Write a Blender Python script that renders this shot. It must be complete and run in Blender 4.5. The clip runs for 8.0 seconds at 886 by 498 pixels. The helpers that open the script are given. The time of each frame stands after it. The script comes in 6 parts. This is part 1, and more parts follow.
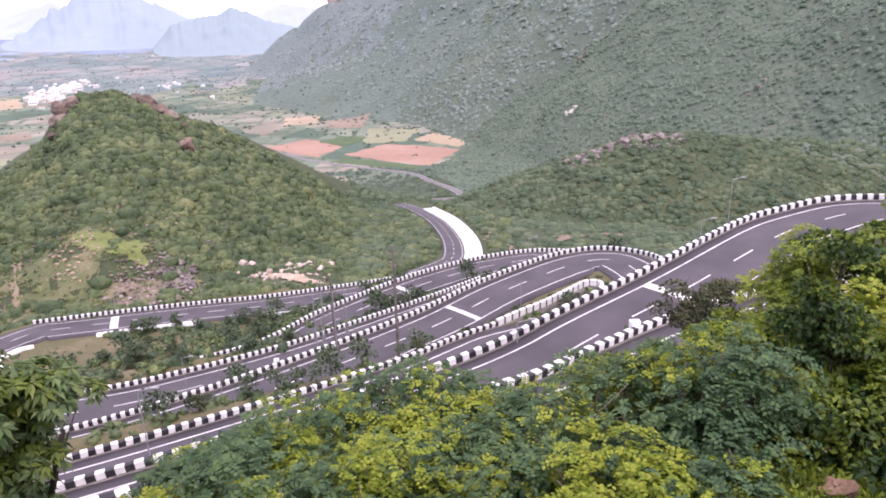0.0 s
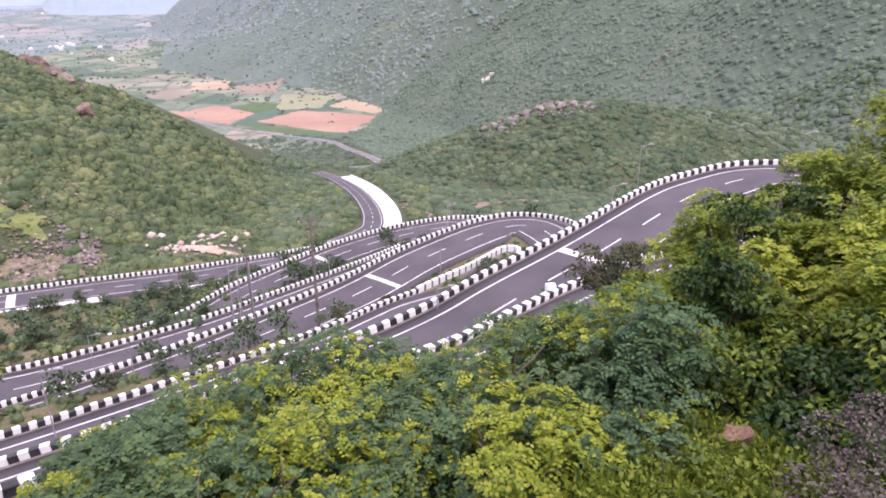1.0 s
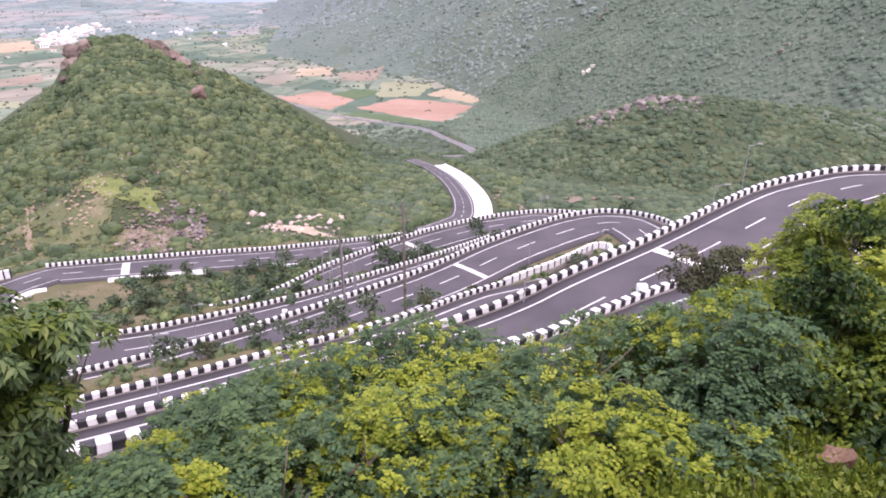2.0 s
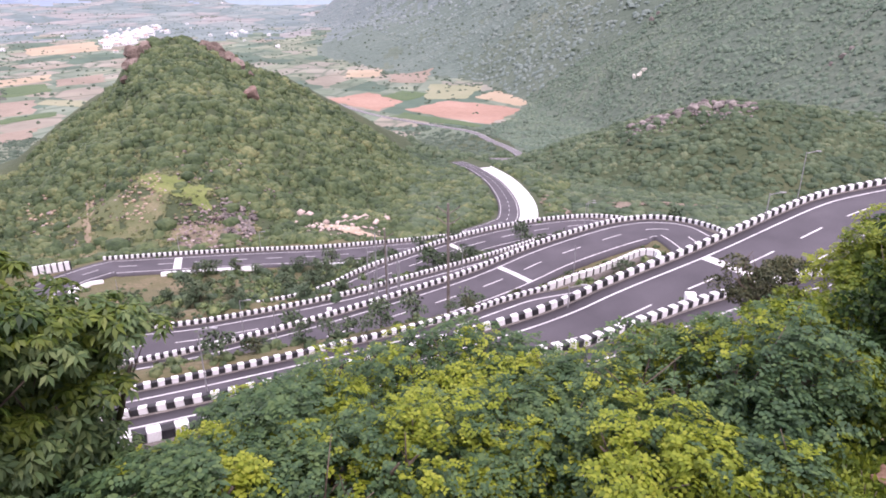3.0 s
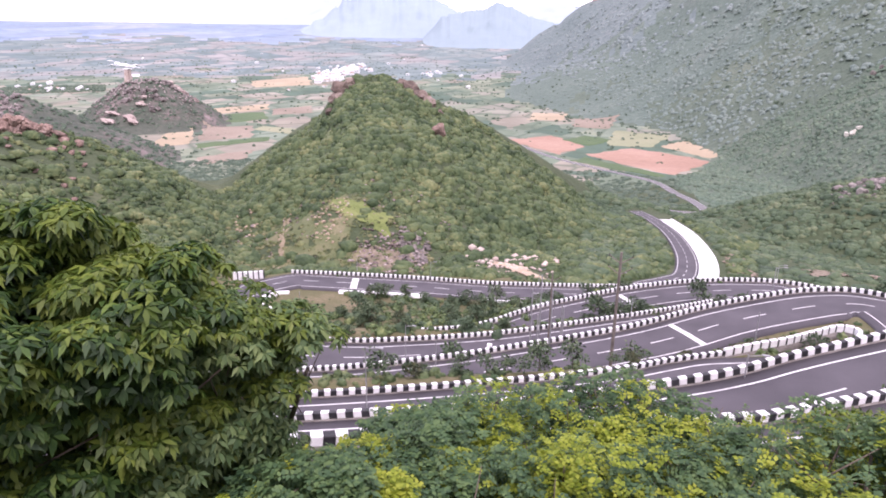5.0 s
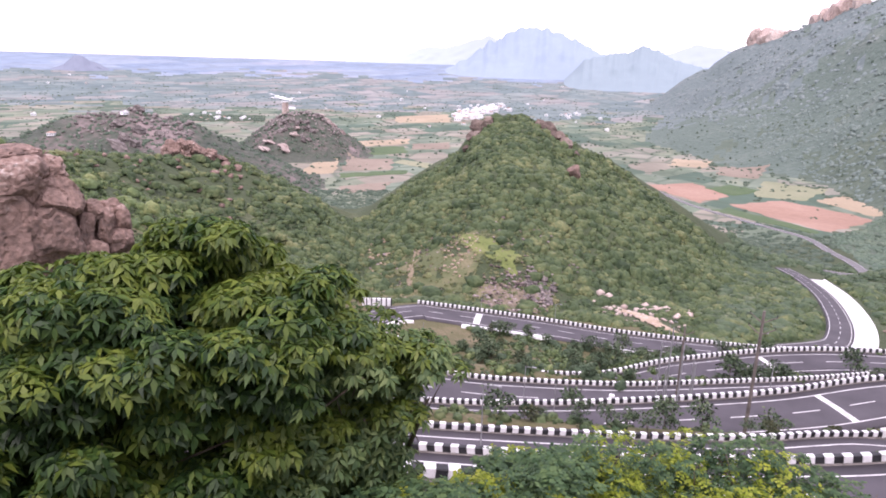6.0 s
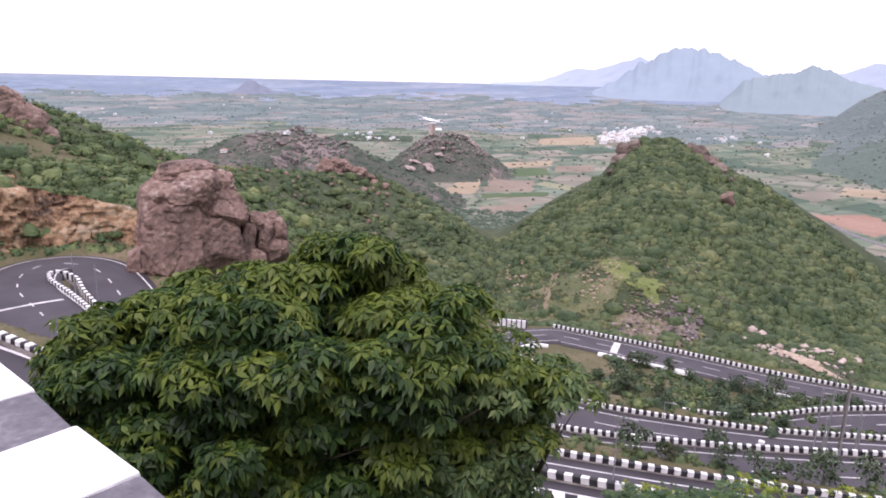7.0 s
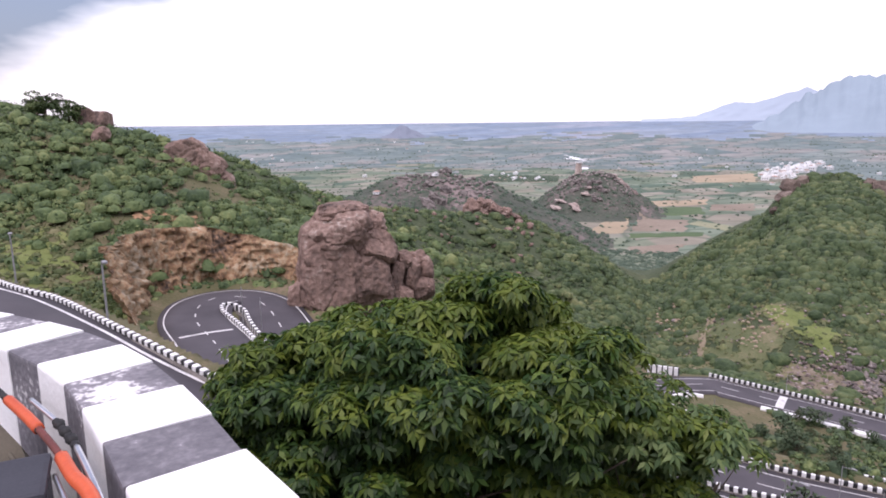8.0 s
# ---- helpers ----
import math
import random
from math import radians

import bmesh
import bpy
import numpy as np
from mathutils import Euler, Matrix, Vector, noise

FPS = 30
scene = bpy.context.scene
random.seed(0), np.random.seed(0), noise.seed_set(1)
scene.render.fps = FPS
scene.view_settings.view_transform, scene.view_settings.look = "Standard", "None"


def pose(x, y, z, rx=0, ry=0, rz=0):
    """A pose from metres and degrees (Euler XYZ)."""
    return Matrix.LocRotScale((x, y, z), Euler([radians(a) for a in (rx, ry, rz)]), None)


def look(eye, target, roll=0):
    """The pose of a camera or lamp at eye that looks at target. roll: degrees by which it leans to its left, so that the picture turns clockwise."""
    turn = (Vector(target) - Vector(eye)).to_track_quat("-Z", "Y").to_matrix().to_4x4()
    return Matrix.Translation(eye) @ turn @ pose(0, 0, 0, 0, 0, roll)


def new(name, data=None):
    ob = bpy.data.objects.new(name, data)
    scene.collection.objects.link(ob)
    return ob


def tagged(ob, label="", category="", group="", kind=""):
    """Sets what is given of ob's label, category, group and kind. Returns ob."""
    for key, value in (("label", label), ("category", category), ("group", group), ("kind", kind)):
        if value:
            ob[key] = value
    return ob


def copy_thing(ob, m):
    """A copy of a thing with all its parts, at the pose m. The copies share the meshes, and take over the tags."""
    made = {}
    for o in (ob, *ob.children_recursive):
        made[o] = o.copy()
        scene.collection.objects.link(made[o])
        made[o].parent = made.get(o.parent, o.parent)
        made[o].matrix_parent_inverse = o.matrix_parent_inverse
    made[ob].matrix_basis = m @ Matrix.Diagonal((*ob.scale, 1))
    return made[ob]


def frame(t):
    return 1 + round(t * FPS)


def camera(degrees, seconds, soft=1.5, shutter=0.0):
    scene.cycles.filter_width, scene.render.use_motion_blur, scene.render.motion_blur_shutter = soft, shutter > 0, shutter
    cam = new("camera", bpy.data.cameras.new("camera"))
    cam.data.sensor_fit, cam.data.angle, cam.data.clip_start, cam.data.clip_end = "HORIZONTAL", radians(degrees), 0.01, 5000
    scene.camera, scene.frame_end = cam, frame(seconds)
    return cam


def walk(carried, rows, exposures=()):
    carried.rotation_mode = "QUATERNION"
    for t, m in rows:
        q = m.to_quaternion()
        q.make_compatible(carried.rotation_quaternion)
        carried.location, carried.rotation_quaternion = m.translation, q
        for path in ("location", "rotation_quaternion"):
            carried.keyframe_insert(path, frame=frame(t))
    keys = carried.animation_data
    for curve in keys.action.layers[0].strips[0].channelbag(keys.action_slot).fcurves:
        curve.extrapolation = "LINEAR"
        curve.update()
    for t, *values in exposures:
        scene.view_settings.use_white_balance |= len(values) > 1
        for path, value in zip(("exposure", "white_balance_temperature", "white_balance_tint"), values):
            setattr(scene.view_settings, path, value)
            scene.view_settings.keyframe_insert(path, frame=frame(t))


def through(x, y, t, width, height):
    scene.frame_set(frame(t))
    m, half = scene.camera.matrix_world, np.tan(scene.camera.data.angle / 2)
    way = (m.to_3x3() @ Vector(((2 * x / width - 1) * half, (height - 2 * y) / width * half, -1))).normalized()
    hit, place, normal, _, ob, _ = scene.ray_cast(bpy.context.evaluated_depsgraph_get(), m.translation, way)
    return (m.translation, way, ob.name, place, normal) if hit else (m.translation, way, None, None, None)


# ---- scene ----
cam = camera(66.94, 8.0, soft=1.8)
PATH = [
    (0.0, pose(0.061, 0.241, -0.042, 71.54, 1.65, -0.55)),
    (0.5, pose(0.075, 0.266, -0.053, 70.02, 0.87, -5.39)),
    (1.0, pose(0.075, 0.281, -0.062, 68.69, 0.26, -7.36)),
    (1.5, pose(0.059, 0.269, -0.055, 68.11, 0.15, -3.58)),
    (2.8, pose(0.035, 0.229, -0.034, 67.82, 0.22, 4.54)),
    (3.0, pose(0.030, 0.222, -0.030, 68.13, 0.23, 4.88)),
    (3.5, pose(0.026, 0.199, -0.027, 70.26, -0.40, 6.86)),
    (4.0, pose(0.008, 0.168, -0.016, 70.15, -1.09, 11.05)),
    (4.2, pose(0.003, 0.158, -0.013, 69.80, -1.16, 12.45)),
    (5.3, pose(0.002, 0.102, -0.046, 72.79, -0.91, 23.73)),
    (5.5, pose(-0.003, 0.091, -0.044, 73.47, -1.39, 25.82)),
    (5.7, pose(-0.011, 0.078, -0.039, 73.71, -1.58, 27.96)),
    (6.0, pose(-0.022, 0.060, -0.031, 74.54, -1.60, 31.97)),
    (6.3, pose(-0.016, 0.052, -0.024, 75.43, -1.80, 34.70)),
    (6.5, pose(-0.013, 0.046, -0.021, 76.05, -1.87, 37.09)),
    (6.7, pose(-0.010, 0.035, -0.017, 76.13, -1.70, 39.33)),
    (7.0, pose(-0.005, 0.020, -0.012, 76.04, -1.25, 44.03)),
    (7.5, pose(-0.005, 0.013, -0.011, 77.25, -0.85, 49.14)),
    (7.7, pose(-0.003, 0.008, -0.007, 78.09, -0.23, 51.66)),
    (7.9, pose(-0.001, 0.003, -0.002, 78.77, 0.09, 54.02)),
    (8.0, pose(-0.000, 0.000, -0.000, 79.35, 0.63, 56.19)),
]

walk(cam, PATH, [(0.0, 0.73, 6400, 36), (1.3, 0.86, 6400, 36), (4.2, 0.86, 6380, 36), (5.5, 0.82, 6360, 35), (6.5, 0.5, 6340, 33), (8.0, 0.2, 6280, 28)])

# ---- light: bright hazy overcast ----
world = bpy.data.worlds.new("world")
scene.world = world
world.use_nodes = True
wn, wl = world.node_tree.nodes, world.node_tree.links
wn.clear()
SUN_EL, SUN_AZ = radians(66), radians(25)
sky = wn.new("ShaderNodeTexSky")
sky.sky_type, sky.sun_disc = "NISHITA", False
sky.sun_elevation, sky.sun_rotation = SUN_EL, math.pi - SUN_AZ
sky.air_density, sky.dust_density = 1.5, 3.0
bg_sky = wn.new("ShaderNodeBackground")
bg_sky.inputs["Strength"].default_value = 0.06
wl.new(sky.outputs[0], bg_sky.inputs[0])
coord = wn.new("ShaderNodeTexCoord")
cloud = wn.new("ShaderNodeTexNoise")
cloud.inputs["Scale"].default_value, cloud.inputs["Detail"].default_value = 2.6, 5
cloud.inputs["Roughness"].default_value = 0.55
stretch = wn.new("ShaderNodeMapping")
stretch.inputs["Scale"].default_value = (1, 1, 3.2)
stretch.inputs["Location"].default_value = (0.35, 0.1, 0.2)
wl.new(coord.outputs["Generated"], stretch.inputs[0])
wl.new(stretch.outputs[0], cloud.inputs["Vector"])
tone = wn.new("ShaderNodeValToRGB")
tone.color_ramp.elements[0].position, tone.color_ramp.elements[0].color = 0.12, (0.13, 0.175, 0.255, 1)
tone.color_ramp.elements[1].position, tone.color_ramp.elements[1].color = 0.40, (1.0, 1.0, 1.0, 1)
bank = wn.new("ShaderNodeVectorMath")
bank.operation = "DOT_PRODUCT"
bank.inputs[1].default_value = (-0.90, -0.10, 0.42)
wl.new(coord.outputs["Generated"], bank.inputs[0])
edge_ = wn.new("ShaderNodeMapRange")
edge_.inputs["From Min"].default_value, edge_.inputs["From Max"].default_value = 0.905, 0.95
edge_.inputs["To Min"].default_value, edge_.inputs["To Max"].default_value = 0.0, -0.5
wl.new(bank.outputs["Value"], edge_.inputs[0])
heavy = wn.new("ShaderNodeMath")
wl.new(cloud.outputs[0], heavy.inputs[0])
wl.new(edge_.outputs[0], heavy.inputs[1])
wl.new(heavy.outputs[0], tone.inputs[0])
bg_cloud = wn.new("ShaderNodeBackground")
bg_cloud.inputs["Strength"].default_value = 1.05
wl.new(tone.outputs[0], bg_cloud.inputs[0])
both = wn.new("ShaderNodeAddShader")
wl.new(bg_sky.outputs[0], both.inputs[0])
wl.new(bg_cloud.outputs[0], both.inputs[1])
world_out = wn.new("ShaderNodeOutputWorld")
wl.new(both.outputs[0], world_out.inputs[0])

sun = new("sun", bpy.data.lights.new("sun", "SUN"))
sun.data.energy, sun.data.angle, sun.data.color = 1.2, radians(12), (1.0, 0.96, 0.9)
# the sun stands high behind the viewpoint
sun.matrix_world = look((math.sin(SUN_AZ) * math.cos(SUN_EL) * 100, -math.cos(SUN_AZ) * math.cos(SUN_EL) * 100,
                         math.sin(SUN_EL) * 100), (0, 0, 0))


# ---- materials ----
def ramp_node(nt, stops):
    r = nt.nodes.new("ShaderNodeValToRGB")
    els = r.color_ramp.elements
    while len(els) < len(stops):
        els.new(0.5)
    for e, (p, c) in zip(els, stops):
        e.position, e.color = p, (*c, 1)
    return r


def material(name, stops, scale=4.0, fine=40.0, rough=0.85, bump=0.3, spread=0.35, per_object=0.0, per_island=0.0,
             metallic=0.0, fine_mix=0.35):
    """A surface of two scales of noise through a colour ramp, with bump; varied by object or by island where asked."""
    m = bpy.data.materials.new(name)
    m.use_nodes = True
    nt = m.node_tree
    n, l = nt.nodes, nt.links
    bsdf = n["Principled BSDF"]
    geo = n.new("ShaderNodeNewGeometry")
    big = n.new("ShaderNodeTexNoise")
    big.inputs["Scale"].default_value, big.inputs["Detail"].default_value = scale, 4
    small = n.new("ShaderNodeTexNoise")
    small.inputs["Scale"].default_value, small.inputs["Detail"].default_value = fine, 3
    l.new(geo.outputs["Position"], big.inputs["Vector"])
    l.new(geo.outputs["Position"], small.inputs["Vector"])
    mix = n.new("ShaderNodeMix")
    mix.inputs["Factor"].default_value = fine_mix
    l.new(big.outputs[0], mix.inputs["A"])
    l.new(small.outputs[0], mix.inputs["B"])
    value = mix.outputs["Result"]
    for amount, source in ((per_object, "object"), (per_island, "island")):
        if amount:
            if source == "object":
                info = n.new("ShaderNodeObjectInfo").outputs["Random"]
            else:
                info = geo.outputs["Random Per Island"]
            ma = n.new("ShaderNodeMath")
            ma.operation = "MULTIPLY_ADD"
            ma.inputs[1].default_value, ma.inputs[2].default_value = amount, -amount / 2
            l.new(info, ma.inputs[0])
            ad = n.new("ShaderNodeMath")
            ad.operation = "ADD"
            l.new(value, ad.inputs[0])
            l.new(ma.outputs[0], ad.inputs[1])
            value = ad.outputs[0]
    lo = 0.5 - spread / 2
    r = ramp_node(nt, [(min(1, max(0, lo + p * spread)), c) for p, c in stops])
    l.new(value, r.inputs[0])
    l.new(r.outputs[0], bsdf.inputs["Base Color"])
    bsdf.inputs["Roughness"].default_value = rough
    bsdf.inputs["Metallic"].default_value = metallic
    bsdf.inputs["Specular IOR Level"].default_value = 0.3
    if bump:
        b = n.new("ShaderNodeBump")
        b.inputs["Strength"].default_value, b.inputs["Distance"].default_value = bump, 0.6 / fine
        l.new(small.outputs[0], b.inputs["Height"])
        l.new(b.outputs[0], bsdf.inputs["Normal"])
    return m


def leaf_material(name, stops, rough=0.5, scale=0.6, per_island=0.5, through=0.25):
    m = material(name, stops, scale=scale, fine=scale * 6, rough=rough, bump=0, spread=0.5, per_island=per_island, per_object=0.15)
    n, l = m.node_tree.nodes, m.node_tree.links
    bsdf = n["Principled BSDF"]
    tr = n.new("ShaderNodeBsdfTranslucent")
    col = bsdf.inputs["Base Color"].links[0].from_socket
    l.new(col, tr.inputs[0])
    mx = n.new("ShaderNodeMixShader")
    mx.inputs[0].default_value = through
    l.new(bsdf.outputs[0], mx.inputs[1])
    l.new(tr.outputs[0], mx.inputs[2])
    l.new(mx.outputs[0], n["Material Output"].inputs[0])
    return m


M_GREYROAD = material("weathered_asphalt", [(0, (0.115, 0.112, 0.115)), (1, (0.17, 0.165, 0.168))], 0.1, 12, 0.85, 0.2)
M_ASPHALT = material("asphalt", [(0, (0.052, 0.048, 0.055)), (1, (0.085, 0.078, 0.088))], 0.25, 25, 0.8, 0.25)
M_LINE = material("road_paint", [(0, (0.30, 0.29, 0.29)), (0.4, (0.55, 0.54, 0.54)), (1, (0.72, 0.72, 0.71))], 0.8, 9, 0.6, 0.1)
M_WHITE = material("white_paint", [(0, (0.66, 0.65, 0.64)), (0.5, (0.8, 0.8, 0.8)), (1, (0.86, 0.86, 0.86))], 1.2, 16, 0.7, 0.3)
M_BLACK = material("black_paint", [(0, (0.012, 0.012, 0.014)), (1, (0.05, 0.05, 0.055))], 1.2, 16, 0.6, 0.3)
M_STONE = material("retaining_stone", [(0, (0.10, 0.09, 0.085)), (1, (0.26, 0.24, 0.22))], 0.8, 6, 0.9, 0.5)
M_SCRUB = material("scrub_soil", [(0, (0.035, 0.052, 0.025)), (0.6, (0.056, 0.074, 0.036)), (0.9, (0.085, 0.095, 0.05)), (1, (0.14, 0.125, 0.08))],
                   0.045, 0.6, 0.95, 0.6, 0.45)
M_GRASSY = material("grass_verge", [(0, (0.07, 0.075, 0.032)), (0.6, (0.115, 0.105, 0.055)), (1, (0.20, 0.155, 0.105))], 0.15, 2.5, 0.95, 0.6, 0.4)


# ---- the lie of the land ----
# each ridge: its crest (x, y, z), the fall to its sides, the rounding of its crest
RIDGES = {
    "scrub_hill": ([(-129, 262, -21), (-100, 205, -33), (-80, 160, -45)], 0.55, 14),
    "left_hill": ([(-240, -60, 28), (-150, 8, 1.5), (-150, 35, -7), (-152, 63, -19.5), (-165, 100, -26), (-173, 135, -30),
                   (-160, 185, -50), (-140, 215, -51)], 0.52, 10),
    "cutting_shoulder": ([(-150, 22, -3), (-112, 18, -9.5), (-98, 20, -11.5)], 0.5, 8),
    "right_mountain": ([(-760, 2900, -141), (-583, 2790, -88), (-432, 2665, 10), (-357, 2575, 96), (-284, 2534, 112), (-218, 2490, 118), (-171, 2444, 150), (-126, 2397, 166), (-52, 2300, 172), (0, 2200, 192), (150, 1900, 215), (420, 1500, 270), (700, 1100, 360), (900, 600, 420),
                        (1100, -400, 420)], 0.79, 60),
    "mountain_apron": ([(-560, 2700, -130), (-215, 1800, -75), (-89, 1650, -45), (60, 1420, -52)], 0.37, 60),
    "knoll": ([(42, 325, -82), (75, 338, -68), (110, 332, -53), (160, 345, -60), (215, 350, -66)], 0.42, 10),
    "rocky_low_hill": ([(-775, 365, -92), (-740, 420, -67), (-710, 472, -61), (-685, 520, -74), (-690, 590, -110)], 0.5, 9),
    "tower_hill": ([(-814, 797, -100), (-797, 808, -84), (-780, 831, -82), (-757, 865, -106)], 0.75, 14),
    "own_hill": ([(-260, -140, 60), (-80, -70, 18), (0, -14, 0.5), (60, -6, 2), (160, 0, 10), (400, -150, 80)], 0.55, 6),
}
BASE_R = np.array([0, 6, 10, 14, 22, 45, 75, 86, 98, 110, 135, 170, 280, 450, 600, 800, 1500, 2500, 3500, 4900, 9000.0])
BASE_Z = np.array([-3, -5.2, -7.2, -10, -15, -24, -35, -41, -46, -48, -51, -59, -82, -113, -135, -149, -150, -132, -84, -1, 50.0])
# where the wooded mountain foot meets the fields: x for each y
FOOT_Y = np.array([440, 533, 650, 708, 748, 843, 875, 1071, 1147, 1270, 1393, 1686, 2691.0])
FOOT_X = np.array([14, 9, -8, -8, 13, 27, 37, -24, -72, -152, -216, -333, -715.0])


def ridge_height(x, y, crest, fall, rounding):
    best = np.full(x.shape, -1e9)
    for (ax, ay, az), (bx, by, bz) in zip(crest, crest[1:]):
        dx, dy = bx - ax, by - ay
        s = np.clip(((x - ax) * dx + (y - ay) * dy) / (dx * dx + dy * dy), 0, 1)
        d = np.hypot(x - ax - s * dx, y - ay - s * dy)
        best = np.maximum(best, az + s * (bz - az) - fall * (np.sqrt(d * d + rounding * rounding) - rounding))
    return best


def wave(x, y, size, seed):
    """Cheap smooth noise, about -1 to 1."""
    r = np.random.RandomState(seed)
    out = np.zeros(x.shape)
    for k in range(7):
        a, ph, f = r.uniform(0, 6.28), r.uniform(0, 6.28), r.uniform(0.6, 1.8) * 6.28 / size
        out += np.sin((x * np.cos(a) + y * np.sin(a)) * f + ph + 1.3 * np.sin((x * np.sin(a) - y * np.cos(a)) * f * 0.6 + ph * 2))
    return out / 4.5


# roads: the valley edge (x, y, z) from left to right, where its painted wall stands
EDGES = {
    "one": [(-14.5, 13.6, -12.5), (-11, 15.7, -13), (-3, 21.5, -14), (3.5, 26.1, -15), (7.1, 29.7, -15.6), (13, 34.7, -16.2), (22, 40, -16.8), (36, 43, -17.2)],
    "two": [(-36, 29, -26.6), (-22.6, 33.6, -25.5), (-10, 37.7, -24), (2.4, 42.9, -22.3), (9, 47.1, -21.2), (16.5, 52.1, -20.2), (27.6, 60.4, -18.8),
            (33.7, 63.2, -18.2), (38.9, 63.9, -17.6), (44.5, 61.5, -17.2), (49, 55, -17)],
    "three": [(-40, 31, -26.8), (-23.8, 40.2, -27.5), (-11.7, 48.9, -28.5), (-3.5, 55.6, -29.2), (0.8, 60.4, -29.8), (5.5, 64.5, -30.2)],
    "four": [(-55, 55, -39), (-37.6, 58.4, -37.5), (-25.6, 63.2, -36.3), (-16.6, 68.1, -35.4), (-4.3, 75.7, -34), (4.2, 83, -33),
             (12.6, 88.4, -32), (17, 90.4, -31.6), (21.2, 90.8, -31.2), (25, 89.1, -30.9), (28.2, 85.8, -30.7), (30, 80, -30.4)],
    "five": [(-70, 64, -38.2), (-54.5, 65.3, -38.5), (-39.7, 68.4, -38.8), (-30.7, 73.5, -39.3), (-21.3, 80.2, -39.8), (-13.7, 87.3, -40.3),
             (-1.3, 99.2, -41), (6.3, 107.5, -41.5)],
    "six": [(-40.2, 86.9, -46), (-28.7, 92, -45.2), (-21.3, 100.1, -44.3), (-16.8, 104.6, -44), (-8.9, 111.7, -43.5),
            (-0.5, 117.3, -43), (8.2, 121.2, -42.6), (17.4, 122.8, -42.2), (26, 121, -42)],
    "seven": [(-81.1, 101.4, -48), (-75.9, 104.7, -48), (-73, 109.5, -48.3), (-61.1, 114.6, -49), (-46.9, 119.9, -49.8), (-35.9, 123.5, -50.4),
              (-25.5, 128.2, -51), (-12, 137, -52.5), (0, 150, -55)],
}
WIDTH = 8.0


def spline(pts, step=1.0):
    """Even samples along a Catmull-Rom curve through the points."""
    p = np.array(pts, float)
    p = np.vstack([2 * p[0] - p[1], p, 2 * p[-1] - p[-2]])
    out = []
    for i in range(1, len(p) - 2):
        a, b, c, d = p[i - 1:i + 3]
        for s in np.linspace(0, 1, 24, endpoint=False):
            out.append(0.5 * (2 * b + (c - a) * s + (2 * a - 5 * b + 4 * c - d) * s * s + (3 * b - a - 3 * c + d) * s ** 3))
    out = np.array(out + [p[-2]])
    run = np.concatenate([[0], np.cumsum(np.linalg.norm(np.diff(out, axis=0), axis=1))])
    n = max(2, int(round(run[-1] / step)) + 1)
    at = np.linspace(0, run[-1], n)
    return np.stack([np.interp(at, run, out[:, k]) for k in range(3)], 1)


def sides(line):
    """The level unit vector to the right of each sample's way."""
    t = np.gradient(line[:, :2], axis=0)
    t /= np.linalg.norm(t, axis=1)[:, None]
    return np.stack([t[:, 1], -t[:, 0]], 1)


def shifted(line, d):
    out = line.copy()
    out[:, :2] += sides(line) * d
    return out


def centre_of(name):
    return shifted(spline(EDGES[name], 3.0), WIDTH / 2 + 0.15)


CENTRES = {
    "road_upper": spline(np.vstack([centre_of("one")])),
    "road_second": spline(centre_of("two")),
    "road_third": spline(np.vstack([centre_of("three")[:-1], [(13.5, 63.5, -30.3), (20.5, 67.5, -30.4), (24.5, 73, -30.5), (25.2, 79, -30.7)],
                                    centre_of("four")[::-1][3:]])),
    "road_fourth": spline(np.vstack([centre_of("five")[:-1], [(14.5, 106, -41.7), (20, 110.5, -41.9), (20.5, 115.5, -42.1)],
                                     centre_of("six")[::-1][3:], [(-52, 81.5, -46.6), (-63, 83.6, -47), (-71.5, 87.6, -47.4), (-75.2, 94, -47.8), (-73.6, 100.2, -48)],
                                     centre_of("seven")[4:]])),
    "road_valley": spline([(-6, 146, -54.5), (0, 158, -56.5), (2.8, 170, -58.6), (2.4, 197, -62.2), (-2.4, 237, -68), (-11, 280, -75), (-20, 310, -80)], 2.0),
    "road_far": spline([(-6, 417, -105.5), (7, 426, -107.5), (14, 444, -110), (6, 485, -114), (-6, 525, -118.5), (-25, 590, -125), (-54, 640, -131), (-95, 700, -138),
                        (-160, 790, -146), (-260, 920, -148)], 4.0),
    "road_hairpin": spline([(-36, 15, -17.6), (-50, 14.2, -18.8), (-63, 15.5, -20), (-72, 16.2, -20.3), (-79, 18.8, -20.5), (-81.5, 22.8, -20.8), (-77.5, 25.2, -21.2),
                            (-69, 24.4, -21.8), (-58, 22, -22.6), (-42, 20, -24)]),
    "road_top": spline([(-13, -9.5, -1.75), (-8, -5.6, -1.7), (-5, -3.75, -1.66), (-2.6, -2.95, -1.65), (0, -2.9, -1.65), (3, -3.2, -1.65), (8, -5.5, -1.6)], 0.5),
    "road_beside": spline([(-95, -16, -9.5), (-70, -12, -8.8), (-44.5, -4.2, -8.5), (-38, -1.8, -8.5), (-31, 0.2, -8.6), (-25.5, 1.8, -8.9), (-18, 5, -9.8)]),
}
CARVE = {"road_valley": 10.5, "road_top": 1.7}
WIDTHS = {"road_top": 6.0, "road_valley": 6.0, "road_far": 6.5, "road_hairpin": 7.6, "road_beside": 7.0}


